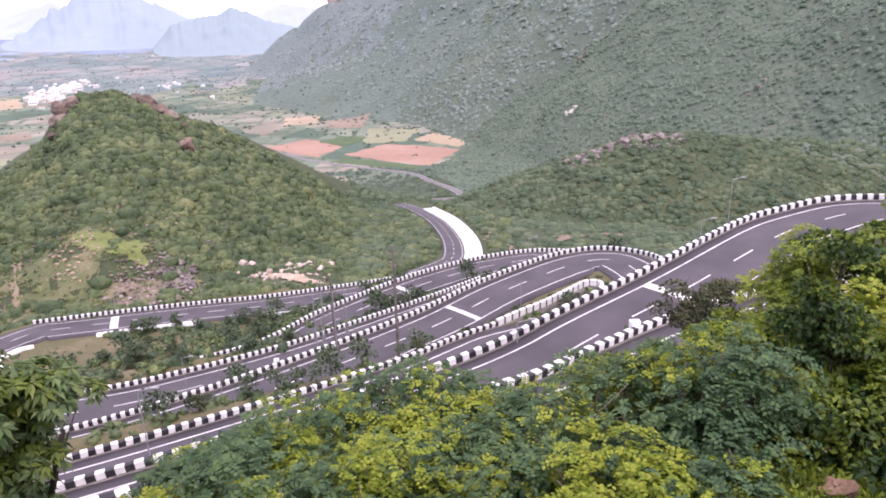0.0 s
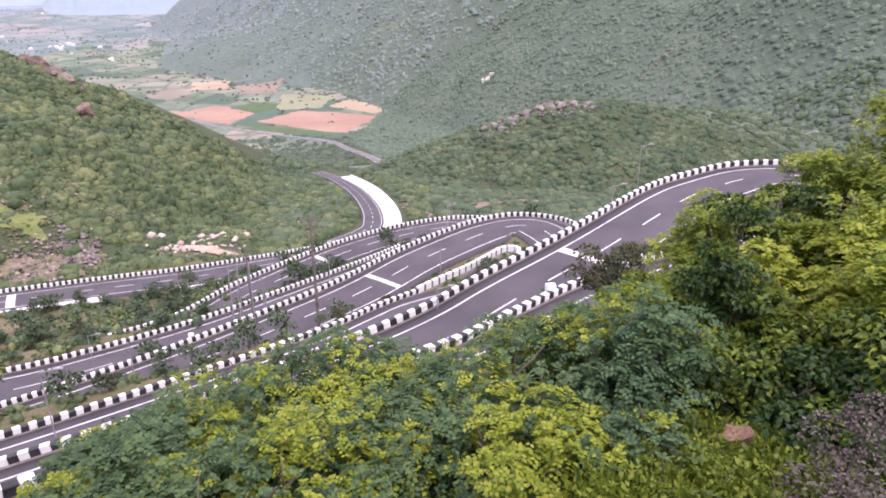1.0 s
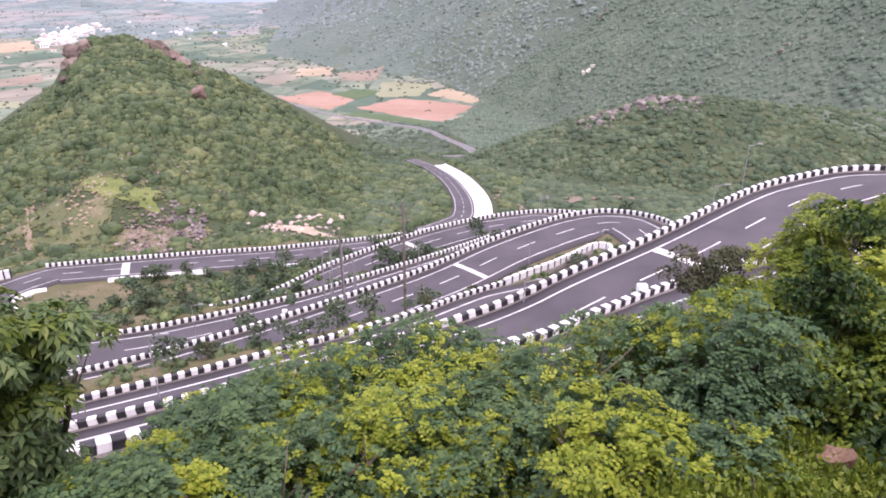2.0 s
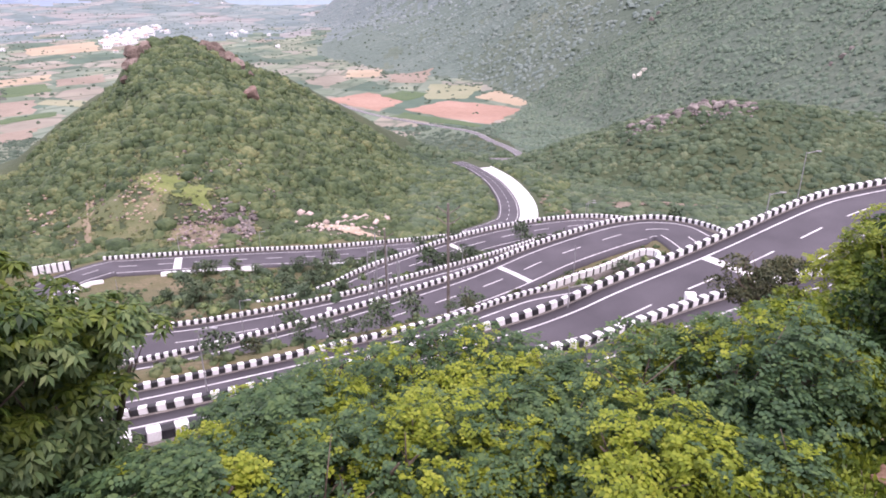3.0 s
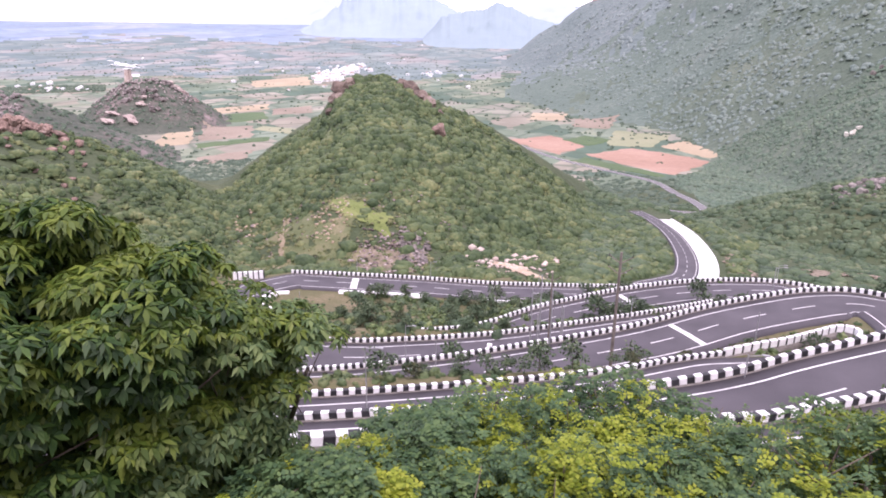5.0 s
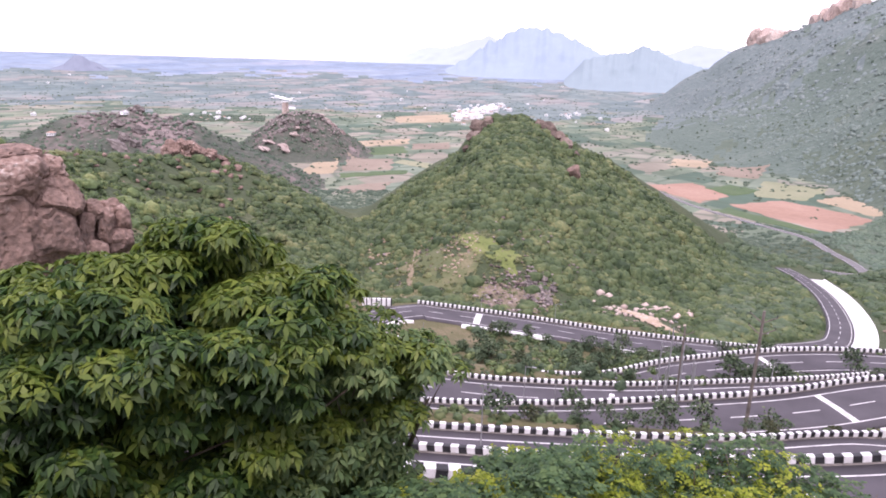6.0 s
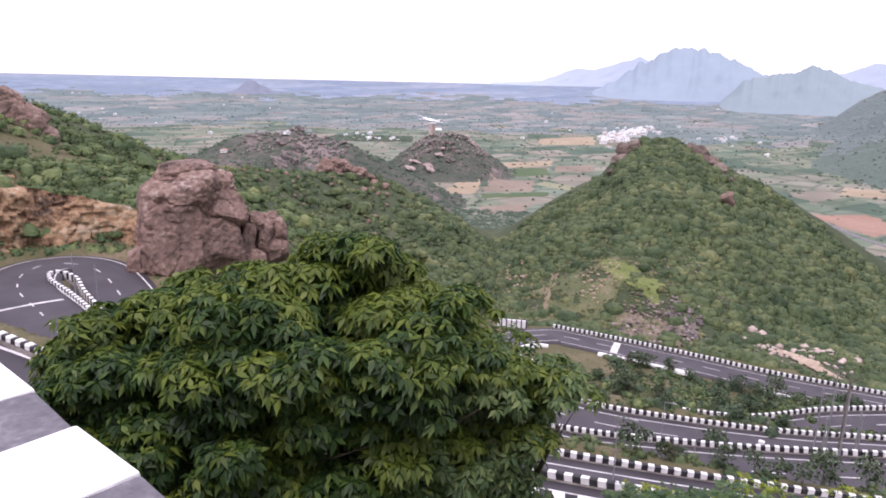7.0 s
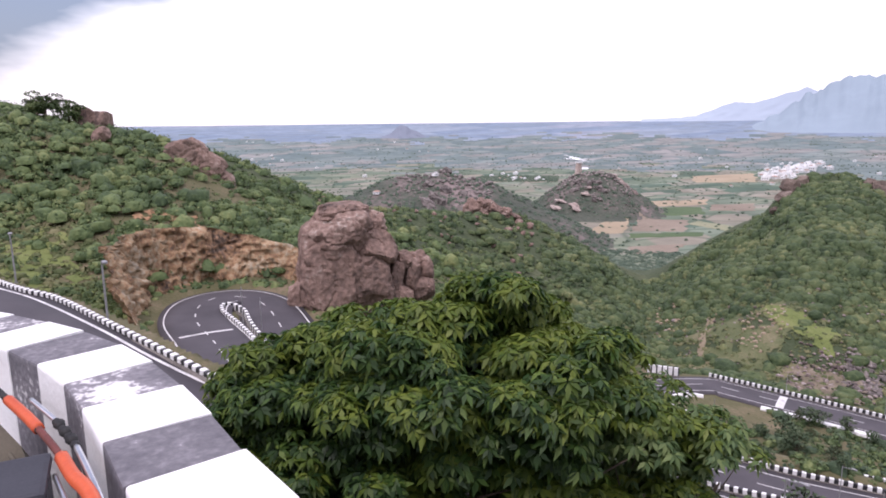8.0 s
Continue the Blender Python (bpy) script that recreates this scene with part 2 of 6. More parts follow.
def land(x, y):
    """Height of the ground, and whether each place belongs to the plain."""
    x, y = np.asarray(x, float), np.asarray(y, float)
    r = np.hypot(x, y)
    base = np.interp(r, BASE_R, BASE_Z)
    z = base + 1.5 * wave(x, y, 60, 1) * np.clip(r / 300, 0, 1) * np.clip((900 - r) / 400, 0, 1)
    plain = np.ones(x.shape, bool)
    for i, (name, (crest, fall, rounding)) in enumerate(RIDGES.items()):
        far = name in ("right_mountain", "mountain_apron")
        h = ridge_height(x, y, crest, fall, rounding)
        if far:
            h += np.clip((h + 130) / 150, 0, 1) * (20 * wave(x, y, 420, 3) + 12 * wave(x, y, 150, 4) + 5 * wave(x, y, 55, 8))
        else:
            h += np.clip(r / 250, 0.05, 1) * (1.6 * wave(x, y, 45, 5 + i) + 0.7 * wave(x, y, 14, 25 + i))
        plain &= h < z - 2
        k = 6.0 if r.max() < 1e9 else 0
        m = np.maximum(z, h)
        z = m + k / 4 * np.clip(1 - np.abs(z - h) / k, 0, 1) ** 2
    # a gully between the round hill and the wooded one
    side_ = np.degrees(np.arctan2(x, y))
    z = z - 11 * np.exp(-((side_ + 39) / 3.4) ** 2) * np.clip((r - 190) / 70, 0, 1) * np.clip((540 - r) / 120, 0, 1)
    # the round hill breaks off steeply on that side
    edge_ = np.clip((-28.3 - side_) / 2.6, 0, 1)
    z = z - 10 * edge_ * edge_ * (3 - 2 * edge_) * np.clip((side_ + 41) / 5, 0, 1) * np.clip((r - 205) / 45, 0, 1) * np.clip((420 - r) / 80, 0, 1)
    return z, plain & (r > 560) & (x < np.interp(y, FOOT_Y, FOOT_X))


def ground_height(x, y):
    """land(), cut and filled to carry the roads."""
    x, y = np.atleast_1d(np.asarray(x, float)), np.atleast_1d(np.asarray(y, float))
    z, plain = land(x, y)
    out = z.copy()
    near = np.where(np.hypot(x, y) < 1000)[0]
    for part_ in np.array_split(near, max(1, len(near) // 20000)):
        px, py = x[part_], y[part_]
        num, den = np.zeros(len(part_)), np.zeros(len(part_))
        best_d, best_z = np.full(len(part_), 1e9), np.zeros(len(part_))
        start = 0
        for k, line in CENTRES.items():
            s = line
            half = CARVE.get(k, WIDTHS.get(k, WIDTH) / 2)
            d = np.full(len(part_), 1e9)
            zr = np.zeros(len(part_))
            box = (px > s[:, 0].min() - 60) & (px < s[:, 0].max() + 60) & (py > s[:, 1].min() - 60) & (py < s[:, 1].max() + 60)
            idx = np.where(box)[0]
            if not len(idx):
                continue
            dd = (px[idx, None] - s[None, :, 0]) ** 2 + (py[idx, None] - s[None, :, 1]) ** 2
            j = dd.argmin(1)
            d[idx] = np.sqrt(dd[np.arange(len(idx)), j]) - half
            zr[idx] = s[j, 2]
            # the bank falls away steeply on the valley side
            falls = np.zeros(len(part_), bool)
            falls[idx] = np.hypot(px[idx], py[idx]) > np.hypot(s[j, 0], s[j, 1])
            reach = np.where(falls & (d > 0), d * 3.2, d) if k not in ("road_hairpin", "road_valley", "road_far") else d
            w = np.clip((55 - d) / 40, 0, 1) / np.maximum(reach, 0.4) ** 2
            num += w * zr
            den += w
            better = d < best_d
            best_d[better], best_z[better] = d[better], zr[better]
        w0 = 1 / 14.0 ** 2
        mixed = (num + w0 * z[part_]) / (den + w0)
        # the steep bank under the viewpoint stands clear of the upper road
        rr, side_ = np.hypot(px, py), np.degrees(np.arctan2(px, py))
        bank_ = np.interp(rr, [0, 6, 9.6, 11.5, 16], [-3, -5.75, -6.4, -8.2, -17]) - np.clip(22 - side_, 0, 40) * 0.18 - np.clip(side_ - 75, 0, 400) * 0.3
        mixed = np.maximum(mixed, np.where(rr < 16, bank_, -999))
        mixed = np.where(best_d < 1.3, best_z - 0.3, mixed)
        out[part_] = mixed
    return out, plain


# ---- building helpers ----
def part(name, bm, mat, parent=None, label="", smooth=False):
    me = bpy.data.meshes.new(name)
    bm.to_mesh(me)
    bm.free()
    for m in (mat if isinstance(mat, (list, tuple)) else [mat]):
        me.materials.append(m)
    if smooth:
        me.shade_smooth()
    ob = new(name, me)
    if parent:
        ob.parent = parent
    if label:
        ob["label"] = label
    return ob


def mesh_of(name, verts, faces, mat, parent=None, label="", smooth=False):
    """One mesh object from numpy arrays; faces all have the same number of corners."""
    me = bpy.data.meshes.new(name)
    verts, faces = np.asarray(verts, np.float32), np.asarray(faces, np.int32)
    k = faces.shape[1]
    me.vertices.add(len(verts))
    me.vertices.foreach_set("co", verts.ravel())
    me.loops.add(faces.size)
    me.loops.foreach_set("vertex_index", faces.ravel())
    me.polygons.add(len(faces))
    me.polygons.foreach_set("loop_start", np.arange(len(faces), dtype=np.int32) * k)
    me.update(calc_edges=True)
    me.validate()
    for m in (mat if isinstance(mat, (list, tuple)) else [mat]):
        me.materials.append(m)
    if smooth:
        me.shade_smooth()
    ob = new(name, me)
    if parent:
        ob.parent = parent
    if label:
        ob["label"] = label
    return ob


def empty(name, at=(0, 0, 0), **tags):
    ob = new(name)
    ob.empty_display_size = 0.2
    ob.location = at
    return tagged(ob, **tags)


def box(bm, size, at=(0, 0, 0), bevel=0.0, turn=None, rounds=2):
    m = Matrix.Translation(at) @ (turn or Matrix()) @ Matrix.Diagonal((*size, 1))
    made = bmesh.ops.create_cube(bm, size=1, matrix=m)["verts"]
    if bevel:
        edges = list({e for v in made for e in v.link_edges})
        bmesh.ops.bevel(bm, geom=edges, offset=bevel, segments=rounds, affect="EDGES", profile=0.6)


def rod(bm, a, b, r0, r1=None, sides_=8):
    a, b = Vector(a), Vector(b)
    d = b - a
    m = Matrix.Translation((a + b) / 2) @ d.to_track_quat("Z", "Y").to_matrix().to_4x4()
    bmesh.ops.create_cone(bm, cap_ends=True, segments=sides_, radius1=r0, radius2=r0 if r1 is None else r1, depth=d.length, matrix=m)


def strip(line, offsets, lift=0.0):
    """Verts and quads of a ribbon along line; offsets: (sideways, up) across it."""
    s = sides(line)
    n, k = len(line), len(offsets)
    v = np.zeros((n, k, 3))
    for j, (o, u) in enumerate(offsets):
        v[:, j, :2] = line[:, :2] + s * o
        v[:, j, 2] = line[:, 2] + u + lift
    i = np.arange(n - 1)[:, None] * k + np.arange(k - 1)[None, :]
    f = np.stack([i, i + k, i + k + 1, i + 1], -1).reshape(-1, 4)
    return v.reshape(-1, 3), f


# ---- ground: one sheet to the horizon, finer where the camera looks ----
def build_ground():
    rs = [0.02, 0.4, 0.8, 1.2]
    while rs[-1] < 14:
        rs.append(rs[-1] * 1.05)
    while rs[-1] < 145:
        rs.append(rs[-1] * 1.0115)
    while rs[-1] < 420:
        rs.append(rs[-1] * 1.017)
    while rs[-1] < 4900:
        rs.append(rs[-1] * 1.022)
    rs = np.minimum(np.array(rs), 4960)
    az = np.concatenate([np.arange(-100, 50, 0.41), np.arange(50, 260, 3.5)])
    a = np.radians(az)
    R, A = np.meshgrid(rs, a, indexing="ij")
    x, y = (R * np.sin(A)).ravel(), (R * np.cos(A)).ravel()
    z, plain = ground_height(x, y)
    n, k = len(rs), len(az)
    i = np.arange(n - 1)[:, None] * k + np.arange(k)[None, :]
    j = np.arange(n - 1)[:, None] * k + (np.arange(k)[None, :] + 1) % k
    f = np.stack([i, j, j + k, i + k], -1).reshape(-1, 4)
    v = np.stack([x, y, z], 1)
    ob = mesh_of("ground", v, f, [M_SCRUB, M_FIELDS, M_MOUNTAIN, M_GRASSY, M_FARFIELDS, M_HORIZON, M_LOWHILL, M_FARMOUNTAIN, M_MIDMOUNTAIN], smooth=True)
    c = v[f].mean(1)
    rr = np.hypot(c[:, 0], c[:, 1])
    idx = np.where(plain[f].all(1), 1, 0)
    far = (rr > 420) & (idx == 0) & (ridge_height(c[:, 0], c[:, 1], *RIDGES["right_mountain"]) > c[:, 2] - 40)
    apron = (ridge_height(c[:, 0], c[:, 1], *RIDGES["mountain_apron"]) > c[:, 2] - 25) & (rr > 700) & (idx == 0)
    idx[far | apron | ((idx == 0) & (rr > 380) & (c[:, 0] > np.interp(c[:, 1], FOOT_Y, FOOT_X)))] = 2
    # belts by distance, each with more haze painted into its colour
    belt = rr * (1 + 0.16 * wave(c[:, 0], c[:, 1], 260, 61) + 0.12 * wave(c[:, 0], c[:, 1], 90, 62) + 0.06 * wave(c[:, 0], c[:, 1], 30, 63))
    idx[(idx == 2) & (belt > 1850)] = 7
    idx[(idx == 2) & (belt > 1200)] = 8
    idx[rr < 138] = 3
    idx[(rr > 420) & (idx == 0) & (c[:, 0] < -250)] = 6
    # farther fields switch to the colours with haze painted in
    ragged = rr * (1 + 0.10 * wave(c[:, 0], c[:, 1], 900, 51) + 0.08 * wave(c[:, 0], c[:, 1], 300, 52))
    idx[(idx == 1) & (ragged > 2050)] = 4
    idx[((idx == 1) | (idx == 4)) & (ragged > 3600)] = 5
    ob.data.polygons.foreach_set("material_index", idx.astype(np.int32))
    tagged(ob, "scrub covered hills falling to a plain of fields", "ground", kind="structure")
    return ob


def fields_material(name, stops, hedge, size, turn, emit=None):
    """A patchwork of plots, each of one colour, with dark hedges between."""
    m = bpy.data.materials.new(name)
    m.use_nodes = True
    nt = m.node_tree
    n, l = nt.nodes, nt.links
    bsdf = n["Principled BSDF"]
    geo = n.new("ShaderNodeNewGeometry")
    mp = n.new("ShaderNodeMapping")
    mp.inputs["Rotation"].default_value = (0, 0, turn)
    mp.inputs["Scale"].default_value = (1 / size, 0.62 / size, 0.0)
    l.new(geo.outputs["Position"], mp.inputs[0])
    vo = n.new("ShaderNodeTexVoronoi")
    vo.distance, vo.inputs["Scale"].default_value, vo.inputs["Randomness"].default_value = "CHEBYCHEV", 1.0, 0.75
    l.new(mp.outputs[0], vo.inputs["Vector"])
    sep = n.new("ShaderNodeSeparateColor")
    l.new(vo.outputs["Color"], sep.inputs[0])
    r = ramp_node(nt, stops)
    r.color_ramp.interpolation = "CONSTANT"
    l.new(sep.outputs[0], r.inputs[0])
    noise_ = n.new("ShaderNodeTexNoise")
    noise_.inputs["Scale"].default_value, noise_.inputs["Detail"].default_value = 0.012, 8
    noise_.inputs["Roughness"].default_value = 0.7
    l.new(geo.outputs["Position"], noise_.inputs["Vector"])
    edge = n.new("ShaderNodeTexVoronoi")
    edge.feature, edge.inputs["Scale"].default_value, edge.inputs["Randomness"].default_value = "DISTANCE_TO_EDGE", 0.8, 0.8
    l.new(mp.outputs[0], edge.inputs["Vector"])
    mix = n.new("ShaderNodeMix")
    mix.data_type, mix.blend_type = "RGBA", "OVERLAY"
    mix.inputs["Factor"].default_value = 0.6
    l.new(r.outputs[0], mix.inputs["A"])
    l.new(noise_.outputs["Fac"], mix.inputs["B"])
    cut = n.new("ShaderNodeMapRange")
    cut.inputs["From Min"].default_value, cut.inputs["From Max"].default_value = 0.0, 0.07
    cut.inputs["To Min"].default_value, cut.inputs["To Max"].default_value = 0.75, 0.0
    l.new(edge.outputs["Distance"], cut.inputs[0])
    mix2 = n.new("ShaderNodeMix")
    mix2.data_type = "RGBA"
    l.new(cut.outputs[0], mix2.inputs["Factor"])
    l.new(mix.outputs["Result"], mix2.inputs["A"])
    mix2.inputs["B"].default_value = (*hedge, 1)
    l.new(mix2.outputs["Result"], bsdf.inputs["Base Color"])
    bsdf.inputs["Roughness"].default_value = 0.95
    bsdf.inputs["Specular IOR Level"].default_value = 0.1
    return m


M_FIELDS = fields_material("field_mosaic", [(0, (0.125, 0.16, 0.115)), (0.2, (0.175, 0.20, 0.145)), (0.4, (0.21, 0.21, 0.17)), (0.52, (0.08, 0.12, 0.09)),
                                            (0.70, (0.22, 0.203, 0.162)), (0.82, (0.15, 0.185, 0.14)), (0.95, (0.258, 0.243, 0.20))], (0.075, 0.105, 0.075), 52, 0.35)
# plots of the far plain, with blue haze put into their colours
M_FARFIELDS = fields_material("hazed_plain", [(0, (0.145, 0.185, 0.18)), (0.25, (0.18, 0.21, 0.20)), (0.42, (0.125, 0.165, 0.165)), (0.62, (0.215, 0.215, 0.205)),
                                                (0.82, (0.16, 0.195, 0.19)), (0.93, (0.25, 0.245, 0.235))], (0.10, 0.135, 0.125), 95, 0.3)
M_HORIZON = fields_material("hazed_horizon", [(0, (0.19, 0.24, 0.305)), (0.4, (0.215, 0.26, 0.315)), (0.7, (0.165, 0.215, 0.28)), (0.9, (0.24, 0.27, 0.325))],
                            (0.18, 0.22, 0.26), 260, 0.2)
M_LOWHILL = material("rocky_hill_soil", [(0, (0.05, 0.062, 0.05)), (0.5, (0.075, 0.085, 0.066)), (0.72, (0.13, 0.112, 0.102)), (1, (0.23, 0.185, 0.175))], 0.018, 0.12, 0.95, 0.8, 0.4)
# haze is mixed into these mountain colours: bluer and paler farther off
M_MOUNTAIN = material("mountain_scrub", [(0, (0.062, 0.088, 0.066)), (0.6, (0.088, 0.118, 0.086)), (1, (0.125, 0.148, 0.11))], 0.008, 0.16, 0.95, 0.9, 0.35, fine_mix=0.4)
M_MIDMOUNTAIN = material("hazed_mid_scrub", [(0, (0.076, 0.108, 0.088)), (0.6, (0.102, 0.138, 0.114)), (1, (0.142, 0.168, 0.142))], 0.007, 0.12, 0.95, 0.9, 0.38, fine_mix=0.5)
M_FARMOUNTAIN = material("hazed_far_scrub", [(0, (0.104, 0.138, 0.132)), (0.6, (0.13, 0.166, 0.16)), (1, (0.18, 0.205, 0.198))], 0.006, 0.08, 0.95, 0.9, 0.4, fine_mix=0.6)
build_ground()


# ---- roads ----
ROAD_LABELS = {
    "road_upper": "grey asphalt hill road behind the front trees",
    "road_second": "grey asphalt hill road with white lines and a crossing",
    "road_third": "grey asphalt hairpin road with white lines",
    "road_fourth": "grey asphalt zigzag road at the foot of the hill",
    "road_valley": "grey asphalt road winding down into the valley",
    "road_far": "grey asphalt road between the fields of the valley",
    "road_hairpin": "grey asphalt hairpin bend below a rock cutting",
    "road_top": "grey asphalt road at the viewpoint",
    "road_beside": "grey asphalt road with a white edge line",
}


def build_road(name, line):
    w = WIDTHS.get(name, WIDTH) / 2
    v, f = strip(line, [(-w, -0.6), (-w, 0.0), (-w * 0.5, 0.05), (0, 0.08), (w * 0.5, 0.05), (w, 0.0), (w, -0.6)])
    road = tagged(mesh_of("road", v, f, M_GREYROAD if name == "road_far" else M_ASPHALT, smooth=False), ROAD_LABELS[name], "road", kind="structure")
    inset = 1.15 if w == WIDTH / 2 else 0.62
    for side in (-1, 1):
        at_edge = side * (w - inset)
        v, f = strip(line, [(at_edge - 0.07, 0.05 * (1 - abs(at_edge) / w) * 2 + 0.012), (at_edge + 0.07, 0.05 * (1 - abs(at_edge) / w) * 2 + 0.012)])
        mesh_of("edge_line", v, f, M_LINE, road)
    step = np.linalg.norm(np.diff(line, axis=0), axis=1).mean()
    fine = spline(line[::3] if step < 2 else line, 0.5)
    run = 13 if name != "road_hairpin" else 8
    on = 6 if name != "road_hairpin" else 3
    i = 2
    while i + on < len(fine) and name != "road_far":
        v, f = strip(fine[i:i + on + 1], [(-0.07, 0.095), (0.07, 0.095)])
        mesh_of("centre_dash", v, f, M_LINE, road)
        i += run
    return road


ROADS = {k: build_road(k, line) for k, line in CENTRES.items()}


# ---- painted walls along the valley edges ----
def block_mesh(name, mat, length, width, height, bevel):
    bm = bmesh.new()
    box(bm, (length, width, height), (0, 0, height / 2), bevel, None, 1 if bevel > 0.02 else 2)
    me = bpy.data.meshes.new(name)
    bm.to_mesh(me)
    bm.free()
    me.materials.append(mat)
    return me


def painted_wall(pts, pitch0, pitch1, label, height=0.72, width=0.36, skirt=2.6, white_share=0.5, lift=0.0, first=0, white=None, black=None, bevel=0.035):
    """A wall of alternating white and black painted lengths on a stone footing."""
    line = spline(pts, 0.25)
    run = np.concatenate([[0], np.cumsum(np.linalg.norm(np.diff(line, axis=0), axis=1))])
    length = run[-1]
    v, f = strip(line, [(-0.25, lift - skirt), (-0.2, lift - 0.02), (0.2, lift - 0.02), (0.2, lift - 0.8)])
    wall = mesh_of("parapet_wall", v, f, M_STONE)
    tagged(wall, label, "parapet wall", "painted parapet walls", "structure")
    whites = block_mesh("painted_block", white or M_WHITE, 1, width, height, bevel)
    blacks = block_mesh("painted_block", black or M_BLACK, 1, width - (0.02 if bevel > 0.02 else 0.006), height - (0.03 if bevel > 0.02 else 0.004), bevel)
    s, i = 0.0, first
    while s < length - 0.2:
        p = pitch0 + (pitch1 - pitch0) * s / length
        part_len = p * (white_share if i % 2 == 0 else 1 - white_share)
        a, b = (np.array([np.interp(q, run, line[:, j]) for j in range(3)]) for q in (s, s + part_len))
        mid = (a + b) / 2
        d = b - a
        if np.linalg.norm(d) < 0.1:
            break
        ob = new("painted_block", whites if i % 2 == 0 else blacks)
        yaw = math.atan2(d[1], d[0])
        tilt = math.atan2(d[2], math.hypot(d[0], d[1]))
        ob.matrix_world = Matrix.LocRotScale(Vector(mid) + Vector((0, 0, lift - 0.03)), Euler((0, -tilt, yaw)), (part_len, 1, 1))
        ob.parent = wall
        s += part_len
        i += 1
    return wall


painted_wall(EDGES["one"], 0.8, 0.98, "black and white painted parapet along the upper road", height=0.40, lift=0.12)
painted_wall(EDGES["two"], 1.15, 0.92, "black and white painted parapet along the second road", height=0.52, lift=0.14)
painted_wall(EDGES["three"], 0.95, 0.95, "black and white painted parapet along the third road", height=0.48, lift=0.12)
painted_wall(EDGES["four"], 0.86, 0.9, "black and white painted parapet round the hairpin", height=0.56, lift=0.15)
painted_wall(EDGES["five"], 0.9, 0.9, "black and white painted parapet half hidden by shrubs", height=0.55, lift=0.14)
painted_wall(EDGES["six"], 0.92, 0.92, "black and white painted parapet along the lower road", height=0.65, lift=0.15)
painted_wall(EDGES["seven"][2:], 0.95, 0.95, "black and white painted parapet at the foot of the hill", height=0.65, lift=0.15)
painted_wall(EDGES["seven"][:2], 1.0, 1.0, "short white painted parapet at the bend", height=1.6, white_share=0.75)
painted_wall([(-95, -12.5, -9.5), (-70, -8, -8.8), (-43.9, -0.4, -8.5), (-38, 1.9, -8.5), (-31.4, 3.6, -8.6), (-26.7, 4.9, -8.8), (-22, 6.4, -9.2)], 0.58, 0.5,
             "black and white painted parapet along the side road", height=0.24, width=0.26)
# ---- crossings and white shoulders ----
def cross_band(line_name, near_xy, width, label):
    """A painted white band across a road at the sample nearest to a place."""
    line = CENTRES[line_name]
    i = int(((line[:, :2] - np.array(near_xy)) ** 2).sum(1).argmin())
    w = WIDTHS.get(line_name, WIDTH) / 2 - 1.15
    seg = spline(line[i - 2:i + 3], width / 2)
    m = len(seg) // 2
    v, f = strip(seg[m - 1:m + 2], [(-w, 0.03), (-w / 2, 0.075), (0, 0.1), (w / 2, 0.075), (w, 0.03)])
    ob = mesh_of("crossing_band", v, f, M_LINE, ROADS[line_name])
    ob["label"] = label
    return ob


cross_band("road_second", (17.1, 48.4), 0.9, "worn white painted band across the road")
cross_band("road_third", (1.4, 76.4), 0.75, "worn white painted band across the road")
cross_band("road_fourth", (-7, 108.5), 0.9, "worn white painted band across the road")
cross_band("road_fourth", (-59.5, 110.5), 1.4, "worn white painted band across the road")
cross_band("road_hairpin", (-66, 16.5), 0.5, "white stop line across the bend")

M_CONCRETE = material("white_concrete", [(0, (0.62, 0.61, 0.6)), (1, (0.85, 0.85, 0.84))], 0.2, 3, 0.85, 0.2)
v, f = strip(spline([(-6, 146, -54.5), (0, 158, -56.5), (2.8, 170, -58.6), (2.4, 197, -62.2), (-2.4, 237, -68), (-11, 280, -75)], 3.0),
             [(2.9, -0.5), (3.0, 0.12), (7.2, 0.15), (7.4, 0.6), (7.8, 0.6), (8.0, -2.5)])
tagged(mesh_of("road_shoulder", v, f, M_CONCRETE), "broad white concrete shoulder beside the valley road", "road shoulder", kind="structure")

# kerbs: the hairpin islands and the white verge at the lower crossing
def kerb(pts, label, width=0.3, height=0.35, mat=None):
    v, f = strip(spline(pts, 0.5), [(-width / 2, -0.4), (-width / 2, height - 0.05), (-width / 2 + 0.05, height), (width / 2 - 0.05, height),
                                    (width / 2, height - 0.05), (width / 2, -0.4)])
    return tagged(mesh_of("kerb", v, f, mat or M_WHITE), label, "kerb", "white kerbs", "structure")


kerb([(-67.2, 99.6, -48.0), (-69, 97.8, -47.8), (-69.6, 94, -47.6), (-66.8, 91.2, -47.4), (-62, 89.8, -47.2)],
     "white painted kerb round the inside of the bend", 0.42, 0.45)
kerb([(-60, 105.6, -49), (-54, 107.8, -49.2), (-48, 110.2, -49.6), (-44, 111.8, -49.8)], "broad white painted kerb beside the crossing", 1.1, 0.3)
kerb([(-34, 114.4, -50.3), (-28, 117.2, -50.7), (-22, 120, -51)], "pale concrete kerb along the lower road", 0.9, 0.3, M_CONCRETE)
painted_wall([(-60, 18.6, -20.2), (-67, 19.2, -20.5), (-73, 19.4, -20.7), (-76, 20.2, -20.8), (-76.3, 21.3, -20.9), (-73.5, 21.9, -21.1), (-69, 21.2, -21.4), (-62, 20.6, -21.8)],
             1.0, 1.0, "black and white painted parapet round the hairpin island", height=0.75, skirt=0.6)
